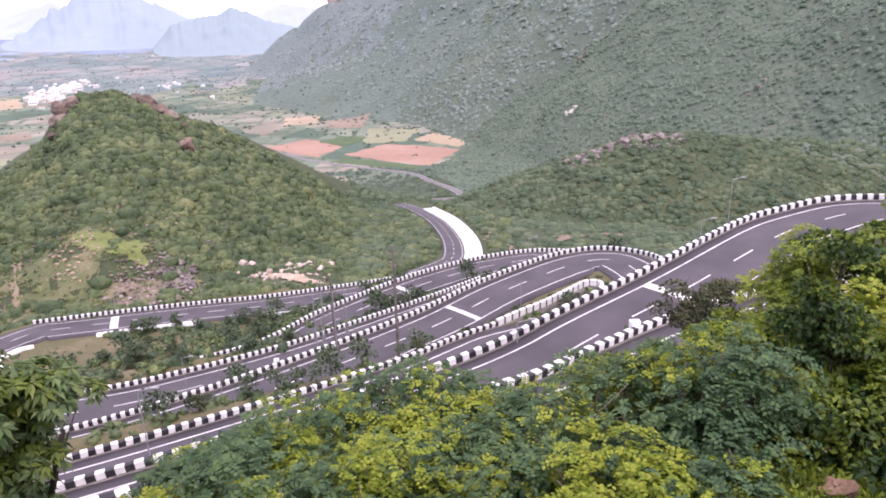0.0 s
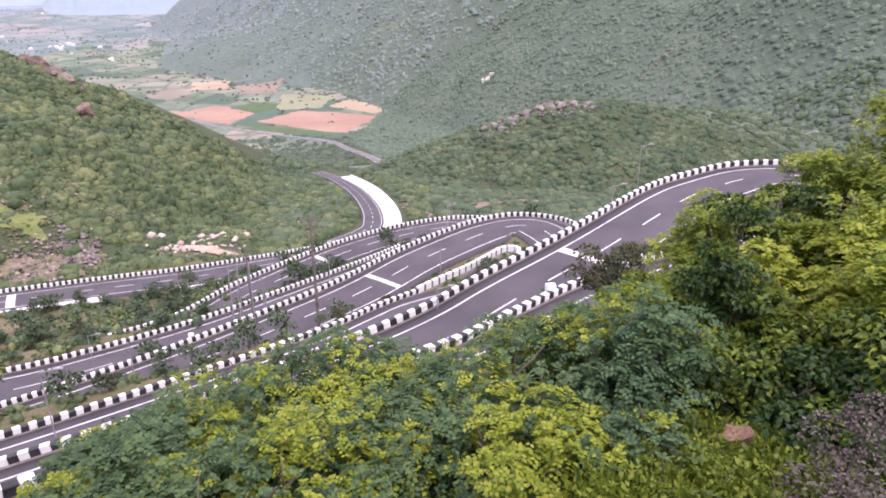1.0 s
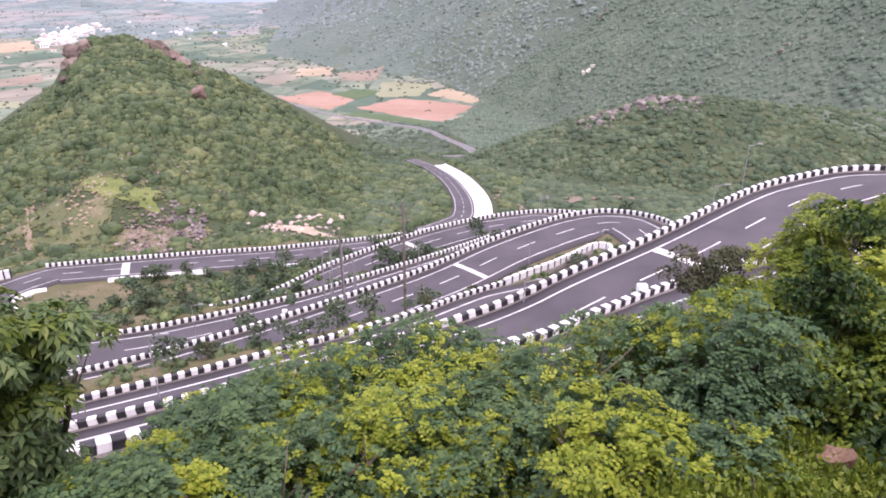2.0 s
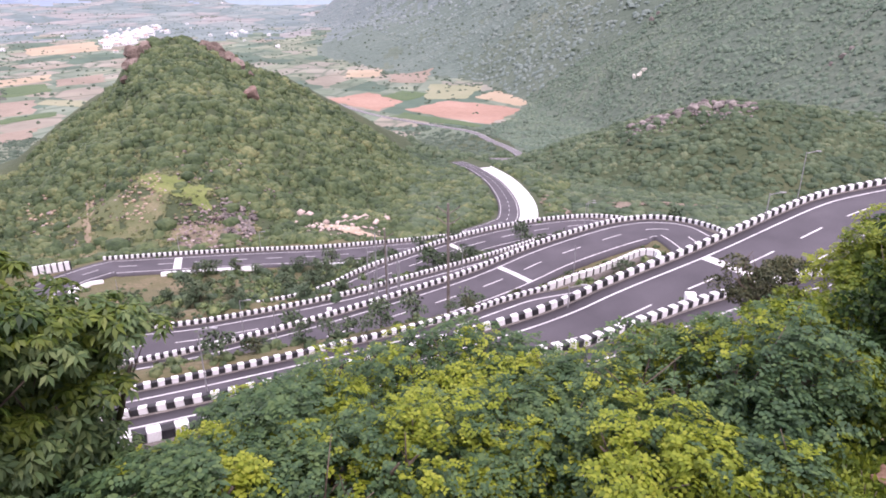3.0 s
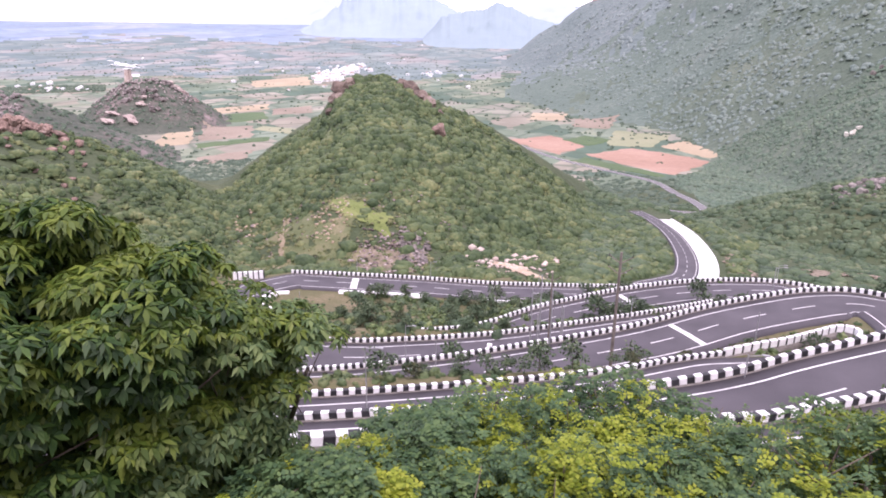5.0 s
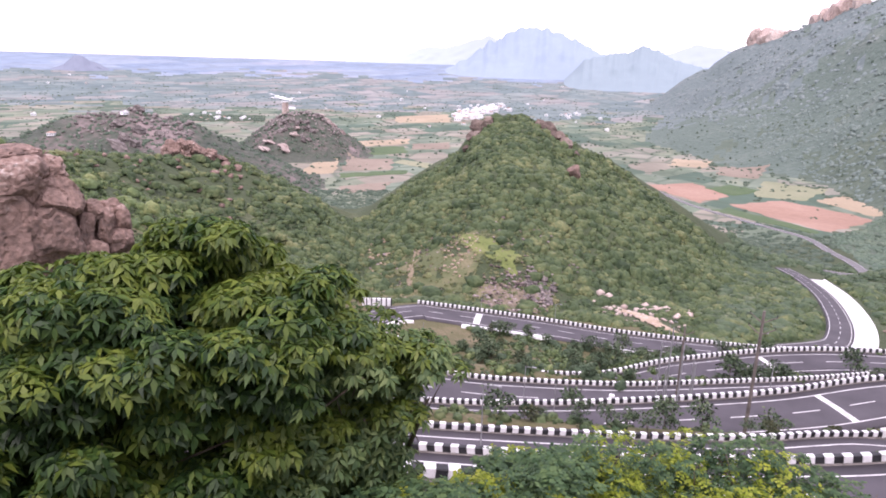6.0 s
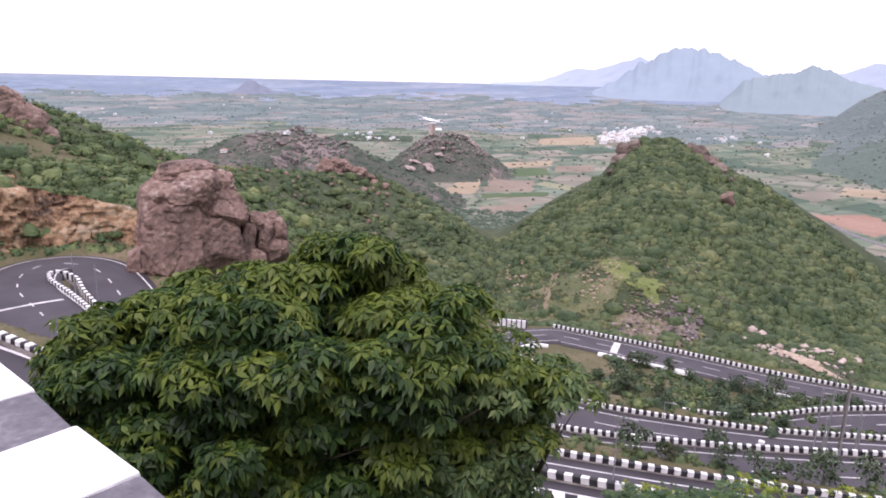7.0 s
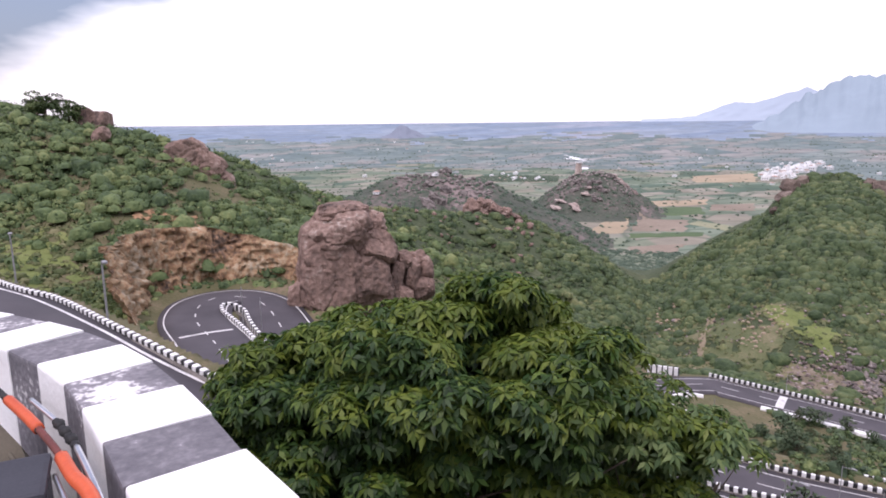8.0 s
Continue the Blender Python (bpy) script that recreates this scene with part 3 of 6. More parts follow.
painted_wall([(5.5, 64.5, -30.2), (8.8, 67.6, -30.3), (11.5, 70.0, -30.4), (14.5, 73.2, -30.5), (17.3, 75.8, -30.5), (19, 75.2, -30.5), (18.2, 72.6, -30.4)], 1.2, 1.0,
             "white painted parapet round the planted hairpin island", height=0.8, skirt=0.8, white_share=0.8)
painted_wall([(-67.3, 27.6, -22), (-61, 25.8, -22.5), (-55, 24.5, -22.8)], 2.2, 2.2, "black and white guard stones beside the bend", height=0.6)


# ---- rocks ----
def polar(az_, r_):
    return (r_ * math.sin(radians(az_)), r_ * math.cos(radians(az_)))


def rock_bm(size, seed, detail=3, rough=0.35, flat=0.8, cuts=18, least=0.52, most=0.82, boxy=0.0):
    """A rounded, faceted boulder: a sphere cut by random planes and roughened."""
    bm = bmesh.new()
    bmesh.ops.create_icosphere(bm, subdivisions=detail, radius=1)
    r = random.Random(seed)
    planes = [(Vector((r.gauss(0, 1), r.gauss(0, 1), r.gauss(0, 0.8))).normalized(), r.uniform(least, most)) for _ in range(cuts)]
    off = Vector((seed * 3.7, seed * 1.3, seed * 2.1))
    for v in bm.verts:
        p = v.co.copy()
        if boxy:
            p /= (abs(p.x) ** boxy + abs(p.y) ** boxy + abs(p.z) ** boxy) ** (1 / boxy)
            p *= 0.88
        for n_, d in planes:
            over = p.dot(n_) - d
            if over > 0:
                p -= n_ * over * 0.97
        k = 1 + rough * 0.35 * noise.noise(p * 1.7 + off) + rough * 0.16 * noise.noise(p * 4.5 + off) + rough * 0.07 * noise.noise(p * 11 + off)
        k -= rough * 0.24 * max(0.0, 0.055 - abs(noise.noise(p * 1.25 + off * 2))) / 0.055 + rough * 0.05 * noise.cell(p * 3.1 + off)
        v.co = Vector((p.x * size[0], p.y * size[1], p.z * size[2] * flat / 0.8)) * k
    return bm


M_ROCK = material("red_granite", [(0, (0.06, 0.044, 0.038)), (0.3, (0.15, 0.105, 0.088)), (0.62, (0.245, 0.165, 0.135)), (0.82, (0.32, 0.24, 0.205)), (1, (0.48, 0.42, 0.38))], 0.35, 1.9, 0.9, 0.8, 0.42, per_object=0.10, fine_mix=0.48)
M_CUT = material("cut_rock", [(0, (0.065, 0.05, 0.04)), (0.2, (0.17, 0.115, 0.08)), (0.38, (0.29, 0.175, 0.10)), (0.52, (0.335, 0.23, 0.135)), (0.74, (0.37, 0.30, 0.21)), (1, (0.46, 0.41, 0.34))], 0.22, 1.9, 0.95, 0.9, 0.36, fine_mix=0.5)
M_PALEROCK = material("pale_rock", [(0, (0.22, 0.16, 0.14)), (0.5, (0.40, 0.32, 0.28)), (1, (0.55, 0.47, 0.42))], 0.25, 2.0, 0.95, 0.6, 0.4, per_object=0.2)
M_CREST = material("weathered_brown_rock", [(0, (0.07, 0.055, 0.047)), (0.5, (0.165, 0.125, 0.105)), (1, (0.29, 0.235, 0.20))], 0.3, 1.6, 0.95, 0.8, 0.42, per_object=0.15)
M_WHITEROCK = material("bleached_rock", [(0, (0.34, 0.32, 0.27)), (0.5, (0.50, 0.48, 0.42)), (1, (0.62, 0.60, 0.54))], 0.25, 2.0, 0.95, 0.6, 0.4)
M_KNOLL = material("grey_brown_rock", [(0, (0.08, 0.072, 0.066)), (0.5, (0.18, 0.16, 0.145)), (1, (0.33, 0.295, 0.27))], 0.25, 1.5, 0.95, 0.7, 0.4, per_object=0.15)
M_GREYROCK = material("grey_rock", [(0, (0.09, 0.08, 0.076)), (0.5, (0.19, 0.165, 0.155)), (1, (0.33, 0.29, 0.27))], 0.25, 1.5, 0.95, 0.7, 0.4, per_object=0.15, per_island=0.2)
M_BROWNROCK = material("brown_boulder", [(0, (0.07, 0.043, 0.03)), (0.5, (0.15, 0.092, 0.06)), (1, (0.25, 0.165, 0.115))], 3, 22, 0.9, 0.7, 0.45)
M_SLAB = material("pale_pink_slab", [(0, (0.20, 0.155, 0.145)), (0.5, (0.33, 0.265, 0.24)), (1, (0.46, 0.39, 0.355))], 0.06, 0.5, 0.95, 0.7, 0.42, per_object=0.2)
M_BARE = material("bare_earth", [(0, (0.22, 0.16, 0.11)), (0.5, (0.36, 0.28, 0.205)), (1, (0.52, 0.44, 0.35))], 0.12, 1.2, 0.95, 0.5, 0.45)

outcrop = empty("rock_outcrop", (-73, 34, -23), label="huge cracked reddish granite boulder pile beside the bend", category="boulder")
# places along the face (across, up) from its foot, depth, half sizes, lean
for across, up, deep, half, lean, seed in [
        (-1.6, 4.6, 0.0, (3.9, 3.2, 5.2), 4, 3), (2.9, 3.6, 0.2, (3.4, 3.0, 4.2), -6, 21), (-0.4, 9.6, 0.7, (4.2, 3.6, 3.7), 3, 34), (-3.6, 8.0, 1.0, (1.9, 2.6, 3.4), 6, 35),
        (4.1, 8.1, 0.5, (2.5, 2.7, 2.5), -14, 12), (0.7, 5.6, 3.6, (5.2, 2.6, 6.6), 0, 92), (0.2, 12.3, 1.3, (3.2, 2.8, 1.5), -2, 67), (3.0, 10.8, 1.6, (2.4, 2.4, 1.7), -16, 68),
        (-5.4, 2.0, 0.6, (1.4, 1.8, 2.4), 8, 71), (6.6, 4.2, 0.7, (1.1, 1.5, 2.3), 4, 77), (7.7, 6.3, 1.1, (1.0, 1.3, 1.3), 0, 79), (8.7, 4.4, 1.3, (1.15, 1.5, 2.2), -4, 83),
        (10.4, 5.0, 1.8, (1.0, 1.3, 1.6), -8, 87), (9.6, 6.4, 2.0, (0.8, 1.1, 1.0), -12, 88), (7.2, 1.9, 0.4, (1.5, 1.5, 1.6), 5, 89), (9.9, 2.6, 1.2, (1.6, 1.6, 1.6), 0, 91),
        (8.6, 4.0, 2.6, (2.8, 1.3, 3.0), 0, 96), (5.4, 1.5, -0.4, (1.2, 1.3, 1.5), 10, 94)]:
    bm = rock_bm(tuple(q * 1.1 for q in half), seed, 5 if half[0] > 2.2 else 4, 0.42, 0.8, 9, 0.66, 0.95, 3.2)
    spot = Vector((0.42 * across - 0.906 * deep, 0.906 * across + 0.42 * deep, up))
    bmesh.ops.transform(bm, matrix=Matrix.Translation(spot) @ pose(0, 0, 0, 0, 0, 65) @ pose(0, 0, 0, 0, lean, 0), verts=bm.verts)
    part("boulder", bm, M_ROCK, outcrop)


def lone_rock(at_, size, seed, mat, label, sink=0.3, detail=3):
    ob = part("boulder", rock_bm(size, seed, detail, 0.45), mat)
    z = float(ground_height([at_[0]], [at_[1]])[0][0])
    ob.location = (at_[0], at_[1], z + size[2] * (0.8 - sink))
    ob.rotation_euler = (0, 0, seed)
    tagged(ob, label, "boulder")
    return ob


# boulders of the skyline, the slopes and the scrub hill
lone_rock((-149, 18.6, 0), (3.4, 3.6, 3.4), 5, M_ROCK, "reddish boulder on top of the wooded hill", 0.4)
lone_rock((-149.5, 15.6, 0), (3.0, 2.8, 2.8), 6, M_ROCK, "pale boulder on top of the wooded hill", 0.3)
lone_rock((-136, 17, 0), (2.0, 2.3, 1.8), 7, M_ROCK, "reddish boulder among shrubs on the slope", 0.3)
for across, up, half, lean, seed in [(-1.8, 2.0, (4.8, 3.6, 4.8), 26, 9), (1.6, -0.6, (4.8, 3.4, 4.6), 32, 10), (3.8, -3.2, (3.6, 3.2, 3.8), 30, 16), (0.6, -3.8, (4.0, 3.0, 3.8), 24, 17)]:
    bm = rock_bm(half, seed, 4, 0.4, 0.8, 9, 0.66, 0.95, 2.8)
    bmesh.ops.transform(bm, matrix=pose(0, 0, 0, 0, 0, 76) @ pose(0, 0, 0, 0, lean, 0), verts=bm.verts)
    slab = part("boulder", bm, M_ROCK)
    slab.location = (-134 + 0.24 * across, 32.3 + 0.97 * across, -8.2 + up)
    tagged(slab, "broad reddish rock slab on the hill shoulder", "boulder")
lone_rock((-85, 226, 0), (3.4, 3.2, 3.8), 14, M_ROCK, "single reddish boulder on the hill crest", 0.25)
for i, (az_, r_, s) in enumerate([(-29.2, 282, 3.6), (-28.7, 284, 4.6), (-28.0, 287, 3.0), (-29.7, 274, 2.2), (-28.9, 276, 2.6), (-23.8, 287, 3.0), (-23.0, 284, 4.2), (-22.2, 281, 3.6),
                                  (-21.6, 277, 4.0), (-22.6, 279, 2.4), (-20.6, 268, 2.0)]):
    lone_rock(polar(az_, r_), (s * 1.15, s, s * 0.9), 60 + i, M_CREST, "reddish brown rocks along the hill crest", 0.58, 4)
for i, (az_, r_, s) in enumerate([(11.2, 326, 3), (12.4, 330, 4.2), (13.4, 334, 3), (14.4, 336, 3.6), (15.4, 338, 4.4), (16.4, 340, 3.4), (17.3, 340, 4.8), (18.3, 342, 4), (19.4, 344, 3)]):
    lone_rock((r_ * math.sin(radians(az_)), r_ * math.cos(radians(az_)), 0), (s * 0.9, s * 0.6, s * 0.6), 80 + i, M_KNOLL, "grey brown rocks along the knoll's crest", 0.5)
for i, (x, y, s) in enumerate([(142, 727, 4.6), (138, 733, 3.6), (147, 731, 3.2), (249, 532, 3.4), (255, 534, 3.0), (243, 535, 2.6), (175, 859, 4.5), (183, 862, 3.6)]):
    lone_rock((x, y, 0), (s, s * 0.8, s * 0.9), 95 + i, M_WHITEROCK if i < 3 else M_KNOLL, "pale rock face on the mountain slope" if i < 3 else "grey rock outcrop on the mountain slope", 0.4)
for i, (az_, r_, s) in enumerate([(-8.0, 2560, 34), (-7.3, 2550, 42), (-6.6, 2530, 36), (-5.8, 2520, 26), (-4.1, 2420, 34), (-3.5, 2400, 44), (-2.9, 2380, 46), (-2.2, 2350, 40), (-1.5, 2300, 30), (-3.2, 2340, 40)]):
    lone_rock((r_ * math.sin(radians(az_)), r_ * math.cos(radians(az_)), 0), (s * 1.1, s, s * 1.3), 140 + i, M_PALEROCK, "pale cliff rock on the mountain's shoulder", 0.9, 4)
lone_rock((5.15, 7.55, 0), (0.27, 0.25, 0.34), 97, M_BROWNROCK, "brown boulder in the grass under the trees", 0.1, 4)


def ridge_rock(at_, half, turn_, lean, seed, mat, label, sink=0.35):
    """A squarish, tilted block of a broken outcrop."""
    bm = rock_bm(half, seed, 4, 0.85, 0.8, 13, 0.5, 0.9, 2.8)
    bmesh.ops.transform(bm, matrix=pose(0, 0, 0, 0, 0, turn_) @ pose(0, 0, 0, 0, lean, 0), verts=bm.verts)
    ob = part("boulder", bm, mat)
    ob.location = (at_[0], at_[1], float(ground_height([at_[0]], [at_[1]])[0][0]) + half[2] * (0.8 - sink))
    return tagged(ob, label, "boulder")


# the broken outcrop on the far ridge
for i, (k, half, lean) in enumerate([(-5.5, (3.4, 3.2, 3.6), -8), (-2.2, (3.8, 3.4, 3.8), 10), (1.6, (3.6, 3.2, 3.0), 16), (5.0, (3.4, 3.0, 2.2), 18), (8.6, (2.6, 2.4, 1.4), 12)]):
    ridge_rock((-172 + 0.61 * k, 133 + 0.79 * k), half, 52 + 7 * i, lean, 211 + i, M_ROCK, "reddish broken rock outcrop on the far ridge", 0.3)
# slabs and domes of the low rocky hills
for i, (x, y, half, lean) in enumerate([(-772, 738, (18, 12, 6), 16), (-752, 752, (20, 12, 6), 24), (-757, 783, (16, 12, 8), 12), (-770, 772, (11, 9, 7), -6), (-760, 852, (13, 11, 8), 10), (-741, 862, (18, 12, 6), 22),
                                        (-764, 800, (12, 10, 8), 10), (-763, 838, (11, 10, 8), 8), (-782, 785, (9, 8, 7), -10), (-745, 805, (12, 9, 6), 18), (-738, 780, (10, 8, 5), 20)]):
    pale = i in (0, 1, 2, 4, 5)
    for k in range(3):
        q = random.Random(300 + 7 * i + k)
        part_half = tuple(h * q.uniform(0.45, 0.75) for h in half)
        ridge_rock((x + 0.8 * half[0] * q.uniform(-0.7, 0.7), y + 0.8 * half[0] * q.uniform(-0.7, 0.7)), part_half, 44 + 40 * q.uniform(-1, 1), lean + q.uniform(-8, 8), 221 + 5 * i + k,
                   M_SLAB if pale else M_GREYROCK, "pale pinkish rock slab on the tower hill" if pale else "grey pink rock on the tower hill", 0.45)
for i, (x, y, half, lean) in enumerate([(-655, 418, (13, 9, 6), 20), (-664, 431, (10, 8, 6), 24), (-650, 432, (8, 7, 5), 22), (-690, 440, (9, 7, 6), 10), (-708, 478, (8, 7, 6), 6), (-668, 452, (10, 8, 5), 18), (-655, 465, (7, 6, 4), 14)]):
    ridge_rock((x, y), half, 30 + 11 * (i % 4), lean, 241 + i, M_GREYROCK, "purplish grey rock on the low hill", 0.4)


def cutting():
    """The blasted rock face round the outside of the bend."""
    base = spline([(-64, 10.4, -20.4), (-74, 10.2, -20.4), (-83, 12.6, -20.3), (-88.6, 18.5, -20.5), (-89.4, 26, -20.8), (-86.5, 31.5, -21), (-81, 33, -21.5)], 0.3)
    n, rows = len(base), 34
    s = sides(base)
    verts = np.zeros((n, rows, 3))
    for i in range(n):
        u = i / (n - 1)
        top = 0.6 + 7.6 * math.sin(math.pi * u) ** 0.55 + 0.8 * noise.noise(Vector((u * 14, 3, 0)))
        for j in range(rows):
            h = j / (rows - 1)
            p = Vector((base[i, 0], base[i, 1], base[i, 2] + h * top))
            q = Vector((p.x, p.y, p.z * 0.7))
            d = 0.9 * noise.noise(q * 0.3) + 0.8 * (noise.cell(q * 0.55) - 0.5) + 0.6 * (noise.cell(q * 1.3 + Vector((5, 3, 1))) - 0.5) + 0.45 * (noise.cell(Vector((q.x + q.z, q.y - q.z, q.x - q.y)) * 1.9) - 0.5) + 0.4 * noise.noise(q * 2.0)
            back = h * top * 0.34 + 0.74 * d * min(1, 4 * u, 4 * (1 - u))
            verts[i, j] = (p.x + s[i, 0] * -back, p.y + s[i, 1] * -back, p.z - 0.4)
    i = np.arange(n - 1)[:, None] * rows + np.arange(rows - 1)[None, :]
    f = np.stack([i, i + rows, i + rows + 1, i + 1], -1).reshape(-1, 4)
    return tagged(mesh_of("rock_cutting", verts.reshape(-1, 3), f, M_CUT), "orange brown blasted rock face behind the bend", "rock face", kind="structure")


cutting()


# ---- patches of bare ground, draped on the land ----
def draped(name, corners, nu, nv, lift, mat, label, category, rough=0.0, ragged=0.0):
    (ax, ay), (bx, by), (cx, cy), (dx, dy) = corners
    u, w = np.meshgrid(np.linspace(0, 1, nu), np.linspace(0, 1, nv), indexing="ij")
    x = (ax * (1 - u) + bx * u) * (1 - w) + (dx * (1 - u) + cx * u) * w
    y = (ay * (1 - u) + by * u) * (1 - w) + (dy * (1 - u) + cy * u) * w
    size = math.hypot(cx - ax, cy - ay)
    x = x + wave(x, y, size * 0.35, 71) * size * 0.03
    y = y + wave(x, y, size * 0.35, 72) * size * 0.03
    z = ground_height(x.ravel(), y.ravel())[0]
    edge = np.minimum(np.minimum(u, 1 - u), np.minimum(w, 1 - w)).ravel()
    z = z + np.where(edge > 0, lift, -lift * 0.5) + rough * np.clip(edge * 5, 0, 1) * (wave(x, y, 3, 73).ravel() + 0.6 * wave(x, y, 1.2, 74).ravel())
    i = np.arange(nu - 1)[:, None] * nv + np.arange(nv - 1)[None, :]
    f = np.stack([i, i + nv, i + nv + 1, i + 1], -1).reshape(-1, 4)
    if ragged:
        inside = edge + ragged * (wave(x, y, size * 0.3, 75).ravel() + 0.8 * wave(x, y, size * 0.12, 76).ravel()) > ragged * 0.5
        f = f[inside[f].all(1)]
    ob = mesh_of(name, np.stack([x.ravel(), y.ravel(), z], 1), f, mat)
    return tagged(ob, label, category, kind="structure")


M_SCREE = material("scree", [(0, (0.085, 0.078, 0.048)), (0.4, (0.15, 0.125, 0.088)), (0.7, (0.215, 0.175, 0.135)), (1, (0.31, 0.265, 0.22))], 0.3, 2.4, 0.95, 0.8, 0.45)
M_SCREE2 = material("scree_stone", [(0, (0.09, 0.07, 0.065)), (0.5, (0.20, 0.155, 0.145)), (1, (0.34, 0.29, 0.28))], 0.3, 2.4, 0.95, 0.4, 0.5, per_island=0.5)
draped("quarry_face", [polar(-28.5, 137), polar(-21.8, 135), polar(-21.5, 158), polar(-28, 160)], 56, 56, 0.35, M_SCREE, "grey and pink broken rock of a small quarry", "quarry", 0.35, 0.22)
draped("bare_slope", [polar(-16, 152), polar(-11.5, 142), polar(-12.5, 150), polar(-16.8, 160)], 44, 36, 0.3, M_BARE, "bare sandy rock on the hill slope", "bare ground", 0.25, 0.05)
draped("bare_slope", [polar(-15, 148), polar(-11, 136), polar(-10.4, 140), polar(-13.5, 150)], 40, 24, 0.3, M_BARE, "bare sandy rock on the hill slope", "bare ground", 0.2, 0.05)
M_GRASS = material("dry_grass", [(0, (0.065, 0.088, 0.036)), (0.5, (0.11, 0.122, 0.058)), (1, (0.24, 0.19, 0.125))], 0.15, 3, 0.95, 0.6, 0.45)
draped("grass_patch", [polar(-40, 141), polar(-25, 146), polar(-25.5, 186), polar(-37, 196)], 90, 90, 0.22, M_GRASS, "open dry grass and earth on the hillside", "grass patch", 0.12, 0.34)
M_BANK = material("fresh_grass", [(0, (0.085, 0.115, 0.035)), (0.5, (0.135, 0.165, 0.052)), (1, (0.20, 0.21, 0.085))], 0.2, 2.5, 0.95, 0.6, 0.45)
M_EARTH = material("orange_earth", [(0, (0.20, 0.12, 0.07)), (0.5, (0.32, 0.195, 0.11)), (1, (0.42, 0.28, 0.17))], 0.3, 2.2, 0.95, 0.6, 0.45)
draped("bare_slope", [(33, 187), (57, 222), (50, 231), (29, 197)], 40, 20, 0.35, M_SCREE, "bare brown bank below the hairpin", "bare ground", 0.25, 0.2)
draped("bare_slope", [(55, 222), (76, 226), (72, 236), (53, 234)], 34, 20, 0.35, M_SCREE, "bare brown bank below the hairpin", "bare ground", 0.25, 0.2)
draped("bare_slope", [(12.5, 168), (21, 177), (20, 205), (12, 206)], 20, 40, 0.35, M_SCREE, "bare brown slope beside the white shoulder", "bare ground", 0.25, 0.15)
draped("grass_patch", [polar(-30.6, 187), polar(-24.4, 168), polar(-25.0, 159), polar(-30.2, 173)], 70, 40, 0.3, M_BANK, "bright green grass on the open hillside", "grass patch", 0.1, 0.1)
draped("grass_patch", [(-110, -9), (-80, 2), (-78, 9.5), (-107, 8)], 130, 80, 0.12, M_BANK, "fresh green grass bank below the wooded hill", "grass patch", 0.08, 0.2)
draped("bare_slope", [(-104.5, 15), (-103.5, 25), (-108, 26), (-109, 16)], 90, 50, 0.15, M_EARTH, "orange bare earth above the rock cutting", "bare ground", 0.2, 0.25)
M_TRACK = material("sandy_track", [(0, (0.16, 0.13, 0.085)), (1, (0.27, 0.22, 0.15))], 0.3, 2, 0.95, 0.4, 0.5)
draped("hill_track", [polar(-35.9, 142), polar(-35.0, 142), polar(-33.4, 188), polar(-34.0, 188)], 10, 40, 0.3, M_TRACK, "worn sandy track up the hillside", "track")
M_TERRACOTTA = material("ploughed_red_soil", [(0, (0.215, 0.132, 0.098)), (0.5, (0.29, 0.182, 0.135)), (1, (0.36, 0.245, 0.19))], 0.012, 0.2, 0.95, 0.2, 0.5)
M_BROWN = material("brown_soil", [(0, (0.16, 0.128, 0.098)), (0.5, (0.212, 0.172, 0.132)), (1, (0.275, 0.23, 0.18))], 0.012, 0.2, 0.95, 0.2, 0.5)
M_CROP = material("green_crop", [(0, (0.15, 0.175, 0.10)), (0.5, (0.215, 0.225, 0.14)), (1, (0.27, 0.255, 0.17))], 0.012, 0.25, 0.95, 0.2, 0.5)
M_DARKCROP = material("dark_crop", [(0, (0.05, 0.09, 0.04)), (1, (0.09, 0.13, 0.06))], 0.02, 0.3, 0.95, 0.3, 0.5)
M_DRY = material("dry_stubble", [(0, (0.23, 0.185, 0.125)), (0.5, (0.31, 0.25, 0.17)), (1, (0.38, 0.31, 0.22))], 0.012, 0.25, 0.95, 0.2, 0.5)
draped("ploughed_field", [(-118, 832), (-13, 712), (27, 848), (-72, 902)], 30, 30, 0.8, M_TERRACOTTA, "bare ploughed terracotta field", "field")
draped("ploughed_field", [(-150, 806), (-129, 882), (-190, 968), (-238, 892)], 24, 20, 0.8, M_TERRACOTTA, "bare ploughed reddish field", "field")
draped("crop_field", [(-104, 908), (-48, 914), (-26, 1034), (-112, 1056)], 24, 24, 0.8, M_CROP, "pale green crop field", "field")
draped("crop_field", [(-168, 922), (-124, 892), (-98, 960), (-143, 984)], 20, 20, 0.9, M_DARKCROP, "dark green crop field", "field")
draped("stubble_field", [(-40, 926), (26, 862), (36, 876), (-6, 1004)], 20, 20, 0.8, M_DRY, "dry tan stubble field", "field")
draped("crop_field", [(-128, 752), (-22, 690), (-16, 702), (-120, 818)], 24, 20, 0.8, M_DARKCROP, "dull green field beside the valley road", "field")
draped("stubble_field", [(-178, 1064), (-120, 1062), (-118, 1190), (-190, 1170)], 20, 20, 0.8, M_BROWN, "pinkish brown ploughed field beyond the trees", "field")
draped("stubble_field", [(-262, 1120), (-205, 1130), (-212, 1230), (-275, 1215)], 20, 20, 0.8, M_DRY, "pale tan stubble plot", "field")

